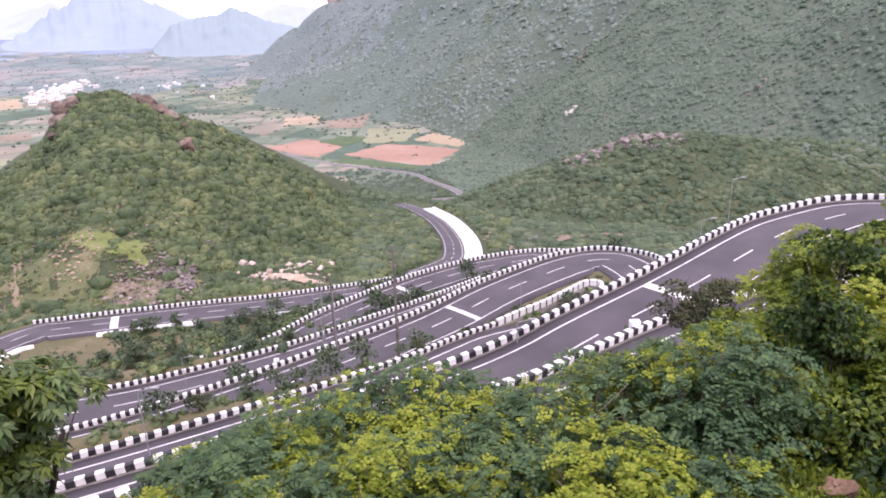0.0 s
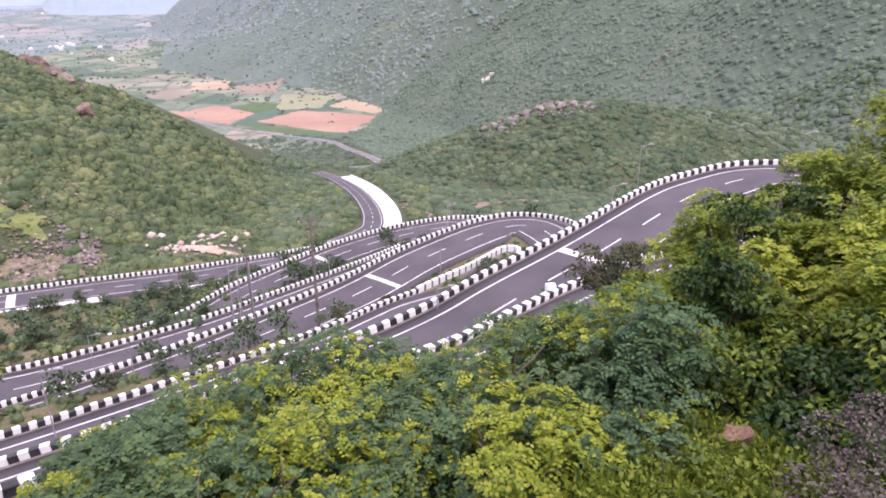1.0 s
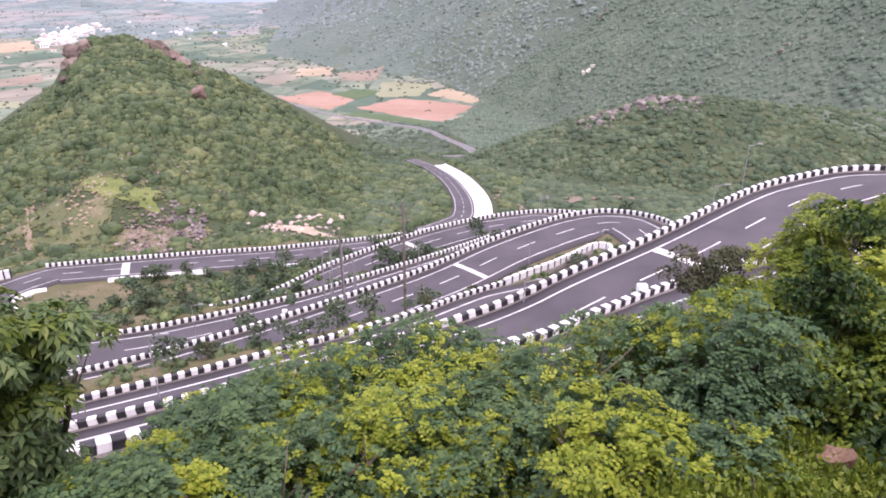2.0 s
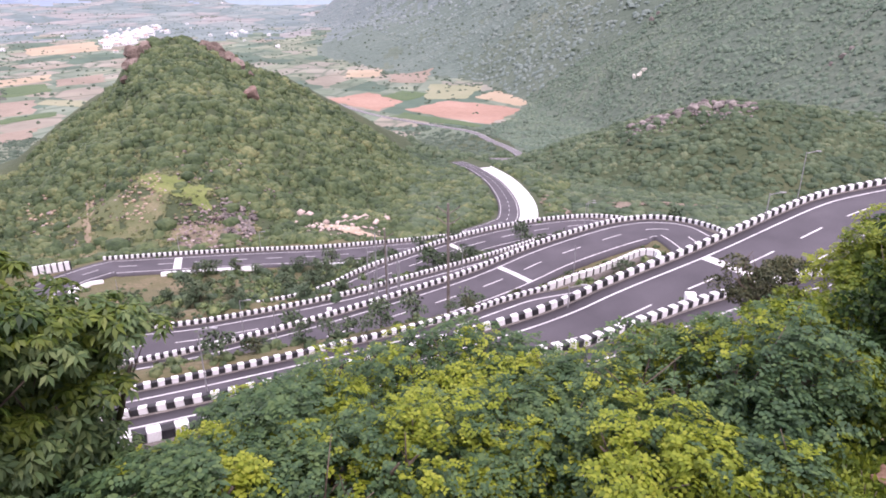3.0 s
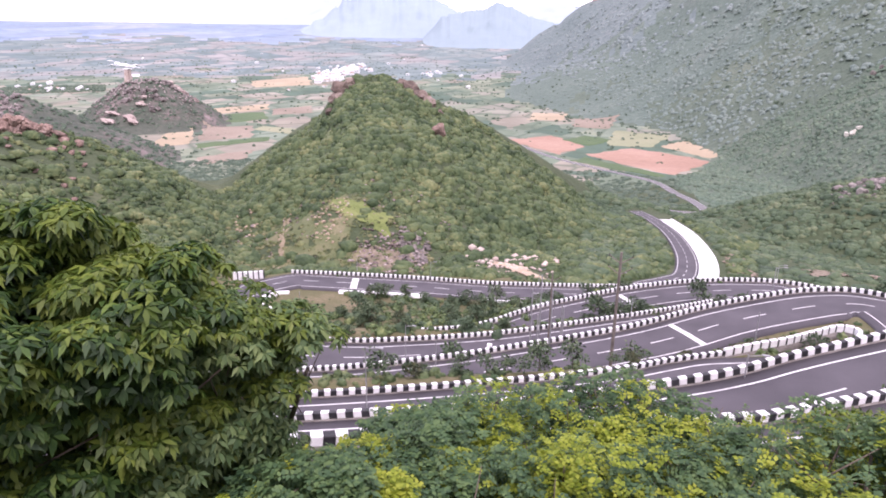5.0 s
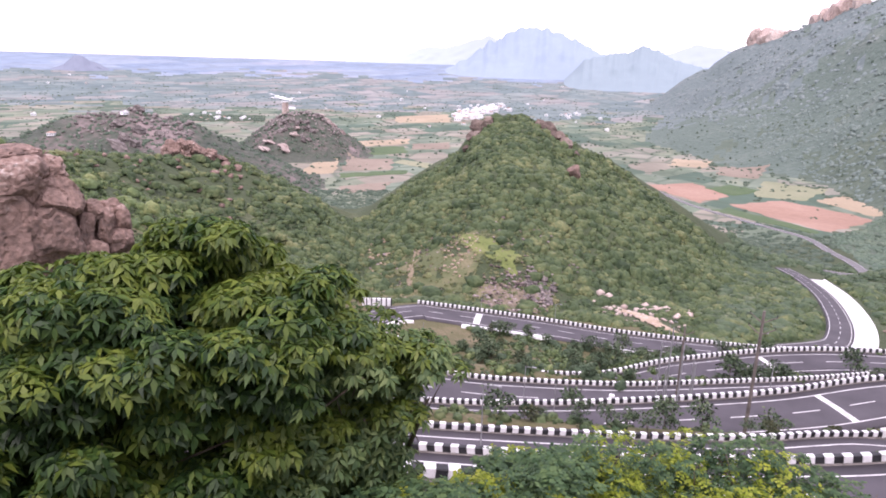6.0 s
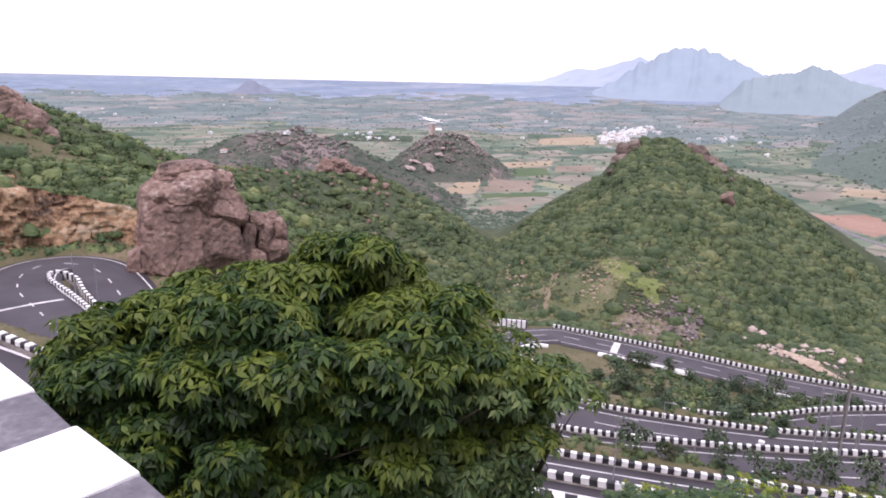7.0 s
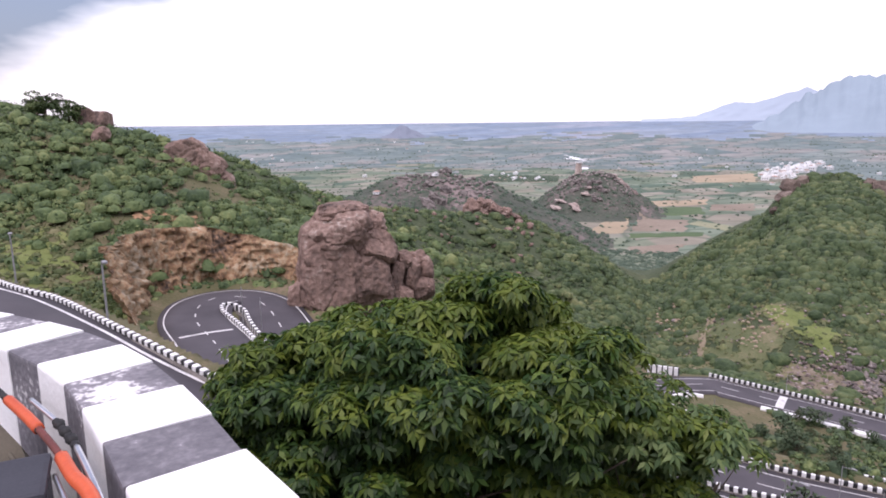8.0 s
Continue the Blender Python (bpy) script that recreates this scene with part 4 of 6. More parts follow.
for corners_, mat_, what, words in [
        ([(-629, 645), (-606, 701), (-687, 802), (-698, 755)], M_DRY, "stubble_field", "orange tan stubble plot at the foot of the rocky hill"),
        ([(-611, 721), (-563, 772), (-631, 873), (-694, 827)], M_BROWN, "ploughed_field", "brown ploughed plot among crops"),
        ([(-610, 836), (-533, 822), (-552, 869), (-619, 875)], M_CROP, "crop_field", "pale green plot of crops"),
        ([(-577, 674), (-529, 766), (-547, 792), (-601, 702)], M_DARKCROP, "crop_field", "dark green strip of crops"),
        ([(-495, 586), (-476, 629), (-506, 703), (-538, 626)], M_BROWN, "ploughed_field", "brown ploughed field at the mouth of the valley"),
        ([(-781, 950), (-732, 1054), (-782, 1137), (-838, 1019)], M_DRY, "stubble_field", "wide tan plot on the plain"),
        ([(-680, 991), (-634, 1049), (-694, 1147), (-728, 1060)], M_BROWN, "ploughed_field", "reddish brown ploughed plot"),
        ([(-686, 872), (-656, 946), (-719, 1026), (-760, 975)], M_DARKCROP, "crop_field", "dark green plot of crops"),
        ([(-997, 1387), (-901, 1498), (-1032, 1694), (-1104, 1518)], M_DRY, "stubble_field", "dry tan plot before the village")]:
    draped(what, corners_, 22, 14, 0.8, mat_, words, "field")


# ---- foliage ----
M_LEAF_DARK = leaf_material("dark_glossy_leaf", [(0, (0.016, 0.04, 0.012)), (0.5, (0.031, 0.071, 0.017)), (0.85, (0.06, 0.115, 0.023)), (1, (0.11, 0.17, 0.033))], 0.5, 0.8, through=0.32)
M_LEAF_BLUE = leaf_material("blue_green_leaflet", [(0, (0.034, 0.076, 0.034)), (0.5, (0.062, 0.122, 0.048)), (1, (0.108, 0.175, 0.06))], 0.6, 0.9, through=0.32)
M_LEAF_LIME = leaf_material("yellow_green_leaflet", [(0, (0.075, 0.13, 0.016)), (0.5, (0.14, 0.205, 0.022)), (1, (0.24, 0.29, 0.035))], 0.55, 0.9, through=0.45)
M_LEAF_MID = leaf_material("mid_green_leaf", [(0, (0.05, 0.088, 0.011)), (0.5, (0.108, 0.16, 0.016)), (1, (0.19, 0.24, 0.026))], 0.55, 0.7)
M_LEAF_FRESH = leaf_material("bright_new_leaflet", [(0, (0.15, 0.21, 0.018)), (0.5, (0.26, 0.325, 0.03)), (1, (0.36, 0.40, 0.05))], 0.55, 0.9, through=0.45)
# fresh leaf, light enough to paint in top light on the dark crowns
M_LEAF_TIP = leaf_material("fresh_lit_leaf", [(0, (0.036, 0.070, 0.011)), (0.5, (0.08, 0.126, 0.017)), (1, (0.145, 0.19, 0.03))], 0.5, 0.7, through=0.3)
M_LEAF_OLIVE = leaf_material("olive_leaf", [(0, (0.035, 0.05, 0.025)), (0.5, (0.07, 0.085, 0.04)), (1, (0.12, 0.12, 0.06))], 0.6, 0.9)
M_LEAF_PURPLE = leaf_material("purple_grey_leaf", [(0, (0.05, 0.04, 0.04)), (0.5, (0.11, 0.09, 0.085)), (1, (0.17, 0.16, 0.12))], 0.6, 1.2)
M_SHRUB = material("scrub_leaf", [(0, (0.022, 0.041, 0.017)), (0.35, (0.046, 0.075, 0.030)), (0.7, (0.085, 0.115, 0.046)), (1, (0.16, 0.172, 0.074))], 0.10, 1.1, 0.75, 0.9, 0.40, per_island=0.19, fine_mix=0.45)
# mountain leaf colours carry the same painted haze, stronger with distance
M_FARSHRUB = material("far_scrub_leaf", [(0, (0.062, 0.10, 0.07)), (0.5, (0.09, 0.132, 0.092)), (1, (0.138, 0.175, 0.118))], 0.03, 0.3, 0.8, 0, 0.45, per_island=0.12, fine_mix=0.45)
M_MIDSHRUB = material("hazed_mid_leaf", [(0, (0.104, 0.144, 0.124)), (0.5, (0.136, 0.179, 0.156)), (1, (0.183, 0.219, 0.189))], 0.03, 0.3, 0.8, 0, 0.45, per_island=0.1, fine_mix=0.45)
M_GREYSHRUB = material("hazed_far_leaf", [(0, (0.132, 0.172, 0.165)), (0.5, (0.165, 0.206, 0.198)), (1, (0.212, 0.245, 0.231))], 0.03, 0.3, 0.85, 0, 0.45, per_island=0.12, fine_mix=0.45)
M_TUFT = material("dry_green_tuft", [(0, (0.06, 0.08, 0.03)), (0.5, (0.105, 0.122, 0.05)), (1, (0.19, 0.18, 0.095))], 0.2, 1.2, 0.85, 0.9, 0.45, per_island=0.3)
M_VALLEY = material("valley_scrub_leaf", [(0, (0.028, 0.05, 0.027)), (0.35, (0.048, 0.079, 0.041)), (0.7, (0.076, 0.11, 0.056)), (1, (0.128, 0.15, 0.08))], 0.06, 1.1, 0.75, 0.9, 0.40, per_island=0.2, fine_mix=0.45)
M_PLAINTREE = material("dark_tree_leaf", [(0, (0.04, 0.066, 0.045)), (0.5, (0.062, 0.092, 0.062)), (1, (0.10, 0.128, 0.09))], 0.05, 0.4, 0.8, 0, 0.45, per_island=0.2)
M_LEAF_SOFT = leaf_material("soft_green_leaf", [(0, (0.06, 0.11, 0.045)), (0.5, (0.11, 0.18, 0.066)), (1, (0.185, 0.25, 0.09))], 0.55, 0.8, through=0.38)
# lit copy of the scrub leaf: yellower, and brightened against shade among the leaves
M_LITSHRUB = material("lit_scrub_leaf", [(0, (0.037, 0.065, 0.028)), (0.35, (0.068, 0.108, 0.041)), (0.7, (0.112, 0.156, 0.056)), (1, (0.19, 0.215, 0.084))], 0.11, 1.1, 0.7, 0.9, 0.42, per_island=0.26, fine_mix=0.4)
M_BARK = material("bark", [(0, (0.06, 0.045, 0.035)), (1, (0.16, 0.13, 0.10))], 3, 30, 0.95, 0.6)


def unit(v):
    return v / np.maximum(np.linalg.norm(v, axis=-1, keepdims=True), 1e-9)


def leaves(base, way, face, length, width, fold=0.25):
    """Rhombic leaves, folded along the midrib: n x 4 verts and their quads. base, way, face: n x 3; length, width: n."""
    way = unit(way)
    side = unit(np.cross(way, face))
    up = np.cross(side, way)
    mid = base + way * (length * 0.42)[:, None]
    lift = up * (width * fold)[:, None]
    v = np.stack([base, mid + side * (width / 2)[:, None] + lift, base + way * length[:, None] - up * (length * 0.12)[:, None],
                  mid - side * (width / 2)[:, None] + lift], 1)
    return v.reshape(-1, 3), np.arange(4 * len(base)).reshape(-1, 4)


def shell(rng, n, radii, floor=-0.45, pad=0.5, cover=2.0, flat=0.6, boughs=0, deep=0.68, cap=0.45, skin=0.7, mingle=0.2):
    """Points on layered pads of foliage that make up a crown, the way out of each, and a value for each pad."""
    radii = np.array(radii)
    size = radii.mean()
    m = int(cover * 2.8 * (size / pad) ** 2) + 6
    d = unit(rng.normal(size=(m * 4, 3)))
    d = d[d[:, 2] > floor][:m]
    lump = 1 + 0.13 * wave(d[:, 0] * 3 + size * 9, d[:, 1] * 3, 2.4, 5) + 0.10 * wave(d[:, 2] * 3, d[:, 0] * 3 + d[:, 1], 1.6, 9)
    c = d * radii * (lump * rng.uniform(deep, 1.04, len(d)))[:, None]
    ps = pad * rng.uniform(0.65, 1.35, len(d))
    i = rng.randint(0, len(d), n)
    u = unit(rng.normal(size=(n, 3)) + np.array([0, 0, cap]))
    off = u * np.stack([ps[i], ps[i], ps[i] * flat], 1) * rng.uniform(skin, 1.0, n)[:, None]
    out = unit(u * np.array([1, 1, 1.5]) + 0.45 * d[i])
    # tone rises towards the tops, where it stands in for light
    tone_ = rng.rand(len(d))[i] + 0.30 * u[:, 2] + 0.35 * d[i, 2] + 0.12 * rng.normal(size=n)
    if boughs:
        # whole boughs share their tone
        tips = unit(rng.normal(size=(boughs, 3)) + np.array([0, 0, 0.3]))
        of = (d @ tips.T + rng.normal(size=(len(d), boughs)) * 0.12).argmax(1)
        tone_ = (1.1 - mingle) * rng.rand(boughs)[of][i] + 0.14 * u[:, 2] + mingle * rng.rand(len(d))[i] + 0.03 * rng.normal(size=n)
    return c[i] + off, out, tone_


def star_crown(rng, radii, clusters, leaf=0.17, pad=0.5):
    """Clusters of long leaves that hang like small umbrellas from the twig ends."""
    c, out, tone_ = shell(rng, clusters, radii, -0.6, pad, 1.45, 0.5, deep=0.62)
    k = 8
    n = len(c)
    axis = unit(out * 0.55 + np.array([0, 0, 0.8]) + rng.normal(size=(n, 3)) * 0.2)
    a = unit(np.cross(axis, rng.normal(size=(n, 3))))
    b = np.cross(axis, a)
    B, W, F, L = [], [], [], []
    for j in range(k):
        ang = 6.283 * j / k + rng.uniform(-0.35, 0.35, n)
        spoke = a * np.cos(ang)[:, None] + b * np.sin(ang)[:, None]
        droop = rng.uniform(0.05, 0.85, n)
        W.append(spoke - np.array([0, 0, 1]) * droop[:, None])
        B.append(c + spoke * 0.015)
        F.append(axis + spoke * 0.4)
        L.append(leaf * rng.uniform(0.7, 1.3, n))
    B, W, F, L = np.vstack(B), np.vstack(W), np.vstack(F), np.concatenate(L)
    return (*leaves(B, W, F, L, L * 0.36), np.tile(tone_, k))


def pinnate_crown(rng, radii, sprays, leaf=0.082, pad=0.36, pairs=4, rachis=0.25):
    """Feathery sprays: small roundish leaflets in pairs along arching stalks."""
    c, out, tone_ = shell(rng, sprays, radii, -0.6, pad, 1.7, 0.55, 7, deep=0.6, mingle=0.5)
    n = len(c)
    way = unit(out * np.array([0.8, 0.8, 0.35]) + rng.normal(size=(n, 3)) * 0.45)
    face = unit(out * 0.5 + np.array([0, 0, 1.0]) + rng.normal(size=(n, 3)) * 0.25)
    side = unit(np.cross(way, face))
    B, W, F, L = [], [], [], []
    for j in range(pairs):
        s = (j + 0.5) / pairs
        at_ = c + way * (rachis * (s - 0.3)) - np.array([0, 0, 1]) * (rachis * 0.4 * s * s)
        for sg in (-1, 1):
            B.append(at_)
            W.append(side * sg + way * 0.45 + rng.normal(size=(n, 3)) * 0.15)
            F.append(face)
            L.append(leaf * rng.uniform(0.8, 1.2, n) * (1.1 - 0.35 * abs(s - 0.45)))
    B, W, F, L = np.vstack(B), np.vstack(W), np.vstack(F), np.concatenate(L)
    return (*leaves(B, W, F, L, L * 0.72, 0.10), np.tile(tone_, pairs * 2))


def plain_crown(rng, radii, n, leaf=0.13, pad=0.45, floor=-0.85):
    c, out, tone_ = shell(rng, n, radii, floor, pad, 1.0, 0.42, 9, deep=0.5, cap=0.7, skin=0.8, mingle=0.6)
    way = unit(out * np.array([0.8, 0.8, 0.2]) + rng.normal(size=c.shape) * 0.5 - np.array([0, 0, 0.15]))
    face = unit(out + np.array([0, 0, 0.5]) + rng.normal(size=c.shape) * 0.3)
    L = leaf * rng.uniform(0.7, 1.3, len(c))
    return (*leaves(c, way, face, L, L * 0.62), tone_)


def tree(name, top, radii, kind, count, mat, seed, label, leaf=None, category="tree", second=None, share=0.0, pad=0.45, lobes=()):
    """A tree whose crown reaches up to top; its trunk stands on the ground below."""
    rng = np.random.RandomState(seed)
    x, y = top[0], top[1]
    cz = top[2] - radii[2]
    gz = float(ground_height([x], [y])[0][0])
    foot = min(gz, cz - radii[2] * 0.5)
    root = empty(name, (x, y, foot), label=label, category=category)
    bm = bmesh.new()
    thick = 0.05 + 0.035 * radii[0]
    base = Vector((0, 0, -0.2))
    fork = Vector((rng.uniform(-0.2, 0.2), rng.uniform(-0.2, 0.2), max(0.3, cz - foot - radii[2] * 0.45)))
    rod(bm, base, fork, thick * 1.3, thick)
    tips = []
    for j in range(7):
        a = 6.283 * j / 7 + rng.uniform(-0.4, 0.4)
        tip = Vector((math.cos(a) * radii[0] * rng.uniform(0.4, 0.75), math.sin(a) * radii[1] * rng.uniform(0.4, 0.75), cz - foot + radii[2] * rng.uniform(-0.1, 0.6)))
        mid = fork.lerp(tip, 0.5) + Vector((0, 0, -0.1 * radii[2]))
        rod(bm, fork, mid, thick * 0.6, thick * 0.4, 6)
        rod(bm, mid, tip, thick * 0.4, thick * 0.15, 6)
        for _ in range(3):
            t2 = mid.lerp(tip, rng.uniform(0.2, 0.9))
            rod(bm, t2, t2 + Vector(rng.normal(size=3)) * radii[0] * 0.22 + Vector((0, 0, radii[2] * 0.15)), thick * 0.18, thick * 0.06, 5)
    part("trunk", bm, M_BARK, root, smooth=True)
    maker = {"star": star_crown, "pinnate": pinnate_crown, "plain": plain_crown}[kind]
    kw = {"leaf": leaf} if leaf else {}
    V, F, T = [], [], []
    for lx, ly, lz, ra, rb, rc in (lobes or [(x, y, cz, *(q * 0.9 for q in radii))]):
        share_ = ra * ra / sum(q[3] ** 2 for q in lobes) if lobes else 1
        v, f, tone_ = maker(rng, (ra, rb, rc), max(200, int(count * share_)), pad=pad, **kw)
        F.append(f + sum(len(q) for q in V))
        V.append(v + np.array([lx - x, ly - y, lz - foot]))
        T.append(tone_)
    v, f, tone_ = np.vstack(V), np.vstack(F), np.concatenate(T)
    crown = mesh_of("crown", v, f, [mat] if second is None else [mat, second], root)
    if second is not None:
        # whole sprays of younger, brighter leaves, mostly on top, painting in light from above
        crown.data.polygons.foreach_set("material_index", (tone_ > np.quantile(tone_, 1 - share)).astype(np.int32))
    return root


BIG = [(-7.19, 5.25, -3.7, 2.0, 2.0, 1.35), (-7.75, 4.7, -3.6, 1.4, 1.4, 1.15), (-7.7, 5.15, -5.7, 1.75, 1.75, 1.5), (-7.0, 5.4, -5.2, 1.5, 1.5, 1.3), (-9.06, 3.18, -3.82, 1, 1, 0.75), (-8.21, 4.15, -3.75, 1.3, 1.3, 0.98),
       (-6.6, 6.0, -3.65, 0.95, 0.95, 0.85), (-8.75, 3.15, -5.21, 1.4, 1.4, 1.1), (-7.5, 3.4, -5.0, 1.0, 1.0, 0.85)]
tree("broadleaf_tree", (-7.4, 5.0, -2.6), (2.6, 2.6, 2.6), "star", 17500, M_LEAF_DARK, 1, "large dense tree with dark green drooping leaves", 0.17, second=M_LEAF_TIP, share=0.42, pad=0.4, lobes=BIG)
tree("broadleaf_tree", (-9.6, 2.5, -3.8), (1.5, 1.5, 1.6), "star", 2600, M_LEAF_DARK, 2, "smaller dark green tree beside the painted wall", 0.14, second=M_LEAF_TIP, share=0.3)
BESIDE = [(-5.6, 7.0, -3.95, 0.62, 0.62, 0.5), (-5.12, 7.5, -4.25, 0.46, 0.46, 0.42), (-5.45, 7.25, -4.9, 0.5, 0.5, 0.5), (-5.8, 6.85, -5.3, 0.6, 0.6, 0.65), (-6.15, 6.0, -5.25, 0.8, 0.8, 0.8), (-5.9, 6.4, -6.5, 0.8, 0.8, 0.9), (-5.65, 7.1, -6.0, 0.66, 0.66, 0.75), (-5.6, 7.2, -6.9, 0.75, 0.75, 0.85)]
tree("broadleaf_tree", (-5.54, 7.6, -3.96), (1.4, 1.4, 1.6), "star", 5200, M_LEAF_SOFT, 3, "lighter green tree beside the large dark one", 0.15, second=M_LEAF_TIP, share=0.3, pad=0.42, lobes=BESIDE)

FRONT = [(-4.9, 6.4, -5.5, 0.9), (-4.3, 6.7, -5.4, 0.85), (-4.5, 5.5, -5.2, 0.9), (-3.7, 7.3, -5.25, 1.15), (-3.5, 8.5, -5.60, 1.25), (-3.0, 9.7, -5.92, 1.35), (-2.3, 10.9, -6.41, 1.45), (-1.4, 11.6, -6.41, 1.45), (-0.3, 11.7, -6.25, 1.45),
         (0.8, 11.2, -5.90, 1.40), (1.6, 10.6, -6.01, 1.20), (3.0, 11.8, -6.44, 1.30), (-3.5, 6.2, -5.12, 1.10), (-2.8, 7.1, -5.36, 1.25), (-1.9, 8.0, -5.60, 1.35),
         (-0.8, 8.7, -5.78, 1.40), (0.4, 9.2, -5.83, 1.40), (1.7, 9.0, -5.82, 1.30), (3.1, 9.7, -5.69, 1.30), (2.4, 7.8, -5.41, 1.10), (3.6, 8.5, -5.6, 1.05), (3.3, 7.3, -5.45, 0.85), (4.3, 9.4, -6.1, 1.15), (-3.45, 6.9, -6.05, 0.85), (-3.2, 6.1, -5.9, 0.8)]
# how high the tree tops reach along the bank: bearing and elevation
TOP_AZ = [-40, -34, -29.8, -28.4, -26.5, -22.5, -18, -7, -1, 3, 5.5, 8, 11, 13.8, 16.2, 20.5, 26.6, 29.3, 40]
TOP_EL = [-36, -35.6, -35.4, -32.8, -31.6, -31.0, -29.5, -28.0, -27.3, -27.8, -28.6, -30.4, -29.6, -26.8, -25.4, -24.0, -21.6, -20.0, -19.5]


def bank_top(x, y, r, room=3.0):
    """The height that a crown of that radius may reach at a place on the bank."""
    az_ = math.degrees(math.atan2(x, y))
    el = min(np.interp(az_ + k, TOP_AZ, TOP_EL) for k in (-room, 0, room))
    return math.hypot(x, y) * math.tan(radians(el))


for i, (x, y, z, r) in enumerate(FRONT):
    r = min(r, 0.62) if math.atan2(x, y) < radians(-22) else r
    top_z = bank_top(x, y, r)
    z = top_z if math.hypot(x, y) > 9.5 else min(z, top_z - 0.1)
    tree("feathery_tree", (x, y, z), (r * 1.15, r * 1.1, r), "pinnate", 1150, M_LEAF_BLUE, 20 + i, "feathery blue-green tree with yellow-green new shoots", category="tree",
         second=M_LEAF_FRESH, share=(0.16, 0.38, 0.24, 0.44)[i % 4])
# broadleaf and feathery trees of the steep slope
SIDE = [(9.1, 14.3, -4.5, 1.6, "pinnate", M_LEAF_LIME, M_LEAF_FRESH, 0.5), (10.9, 12.9, -3.0, 1.8, "pinnate", M_LEAF_LIME, M_LEAF_FRESH, 0.5), (12.4, 12.0, -1.5, 2.2, "pinnate", M_LEAF_LIME, M_LEAF_FRESH, 0.5),
        (8.5, 10.8, -4.3, 1.6, "pinnate", M_LEAF_LIME, M_LEAF_FRESH, 0.45), (9.9, 10.3, -3.2, 1.8, "pinnate", M_LEAF_LIME, M_LEAF_FRESH, 0.5), (7.4, 14.8, None, 1.4, "plain", M_LEAF_MID, M_LEAF_LIME, 0.25),
        (6.6, 11.6, None, 1.4, "plain", M_LEAF_LIME, M_LEAF_FRESH, 0.3), (8.1, 9.1, -4.8, 1.6, "pinnate", M_LEAF_LIME, M_LEAF_FRESH, 0.35), (6.0, 13.0, None, 1.4, "plain", M_LEAF_LIME, M_LEAF_FRESH, 0.3),
        (5.7, 10.4, None, 1.2, "plain", M_LEAF_MID, M_LEAF_LIME, 0.4), (6.7, 9.3, -5.3, 1.3, "plain", M_LEAF_DARK, M_LEAF_MID, 0.5), (7.4, 8.2, -4.5, 1.4, "plain", M_LEAF_MID, M_LEAF_DARK, 0.4),
        (4.5, 11.4, None, 1.15, "plain", M_LEAF_TIP, M_LEAF_LIME, 0.35), (5.0, 9.2, -6.2, 0.9, "plain", M_LEAF_DARK, M_LEAF_MID, 0.4), (7.9, 7.2, -4.2, 1.3, "plain", M_LEAF_MID, M_LEAF_DARK, 0.5),
        (3.5, 12.4, None, 1.05, "plain", M_LEAF_MID, M_LEAF_TIP, 0.35), (9.2, 13.0, -3.9, 1.2, "plain", M_LEAF_DARK, M_LEAF_TIP, 0.4), (8.6, 8.4, -3.6, 1.2, "pinnate", M_LEAF_LIME, M_LEAF_FRESH, 0.5)]
for i, (x, y, z, r, kind, m1, m2, sh) in enumerate(SIDE):
    z = bank_top(x, y, r, 2.0) if z is None else z
    feathery = kind == "pinnate"
    tree("hillside_tree", (x, y, z), (r * 1.15, r * 1.1, r), kind, int(820 * r * r) + 500 if feathery else int(3000 * r * r) + 1500, m1, 50 + i, "dense yellow-green tree on the steep slope",
         0.092 if feathery else 0.112, second=m2, share=sh, pad=0.5 if feathery else 0.48)
for i, (x, y, z, r) in enumerate([(3.53, 6.96, -5.45, 0.7), (4.1, 6.5, -5.5, 0.6), (3.1, 6.7, -5.75, 0.7), (5.0, 5.9, -5.55, 0.5), (3.9, 7.5, -5.75, 0.7), (4.6, 7.4, -5.85, 0.45), (3.6, 6.0, -5.5, 0.55), (4.4, 6.9, -5.75, 0.5)]):
    tree("low_shrub", (x, y, z), (r * 1.3, r * 1.2, r), "plain", 1900, (M_LEAF_TIP, M_LEAF_LIME)[i % 2], 80 + i, "low bright green shrub on the steep bank", 0.075, "shrub", M_LEAF_LIME, 0.35, 0.22)
tree("climber_covered_tree", (6.35, 10.25, -3.15), (0.62, 0.62, 2.1), "plain", 6500, M_LEAF_DARK, 70, "narrow dark tree wrapped in climbers", 0.11, second=M_LEAF_MID, share=0.3, pad=0.3)
tree("olive_tree", (9.35, 22.0, -8.5), (1.8, 1.5, 1.45), "plain", 7500, M_LEAF_OLIVE, 71, "round dark olive shrub beside the road", 0.12)
tree("purple_shrub", (5.45, 5.35, -4.25), (0.95, 0.9, 1.2), "plain", 8000, M_LEAF_PURPLE, 72, "twiggy purple-grey shrub on the slope", 0.055, "shrub", pad=0.3)


def tuft_field(name, spots, blades, height, mat, label, seed):
    """Low grass and herbs: bunches of blades at the spots."""
    rng = np.random.RandomState(seed)
    p = np.repeat(spots, blades, 0)
    p = p + rng.normal(size=p.shape) * np.array([0.14, 0.14, 0.0])
    way = rng.normal(size=p.shape) * np.array([0.7, 0.7, 0.3]) + np.array([0, 0, 0.8])
    L = height * rng.uniform(0.5, 1.3, len(p))
    v, f = leaves(p, way, rng.normal(size=p.shape), L, L * 0.55)
    return tagged(mesh_of(name, v, f, mat), label, "undergrowth", kind="stuff")


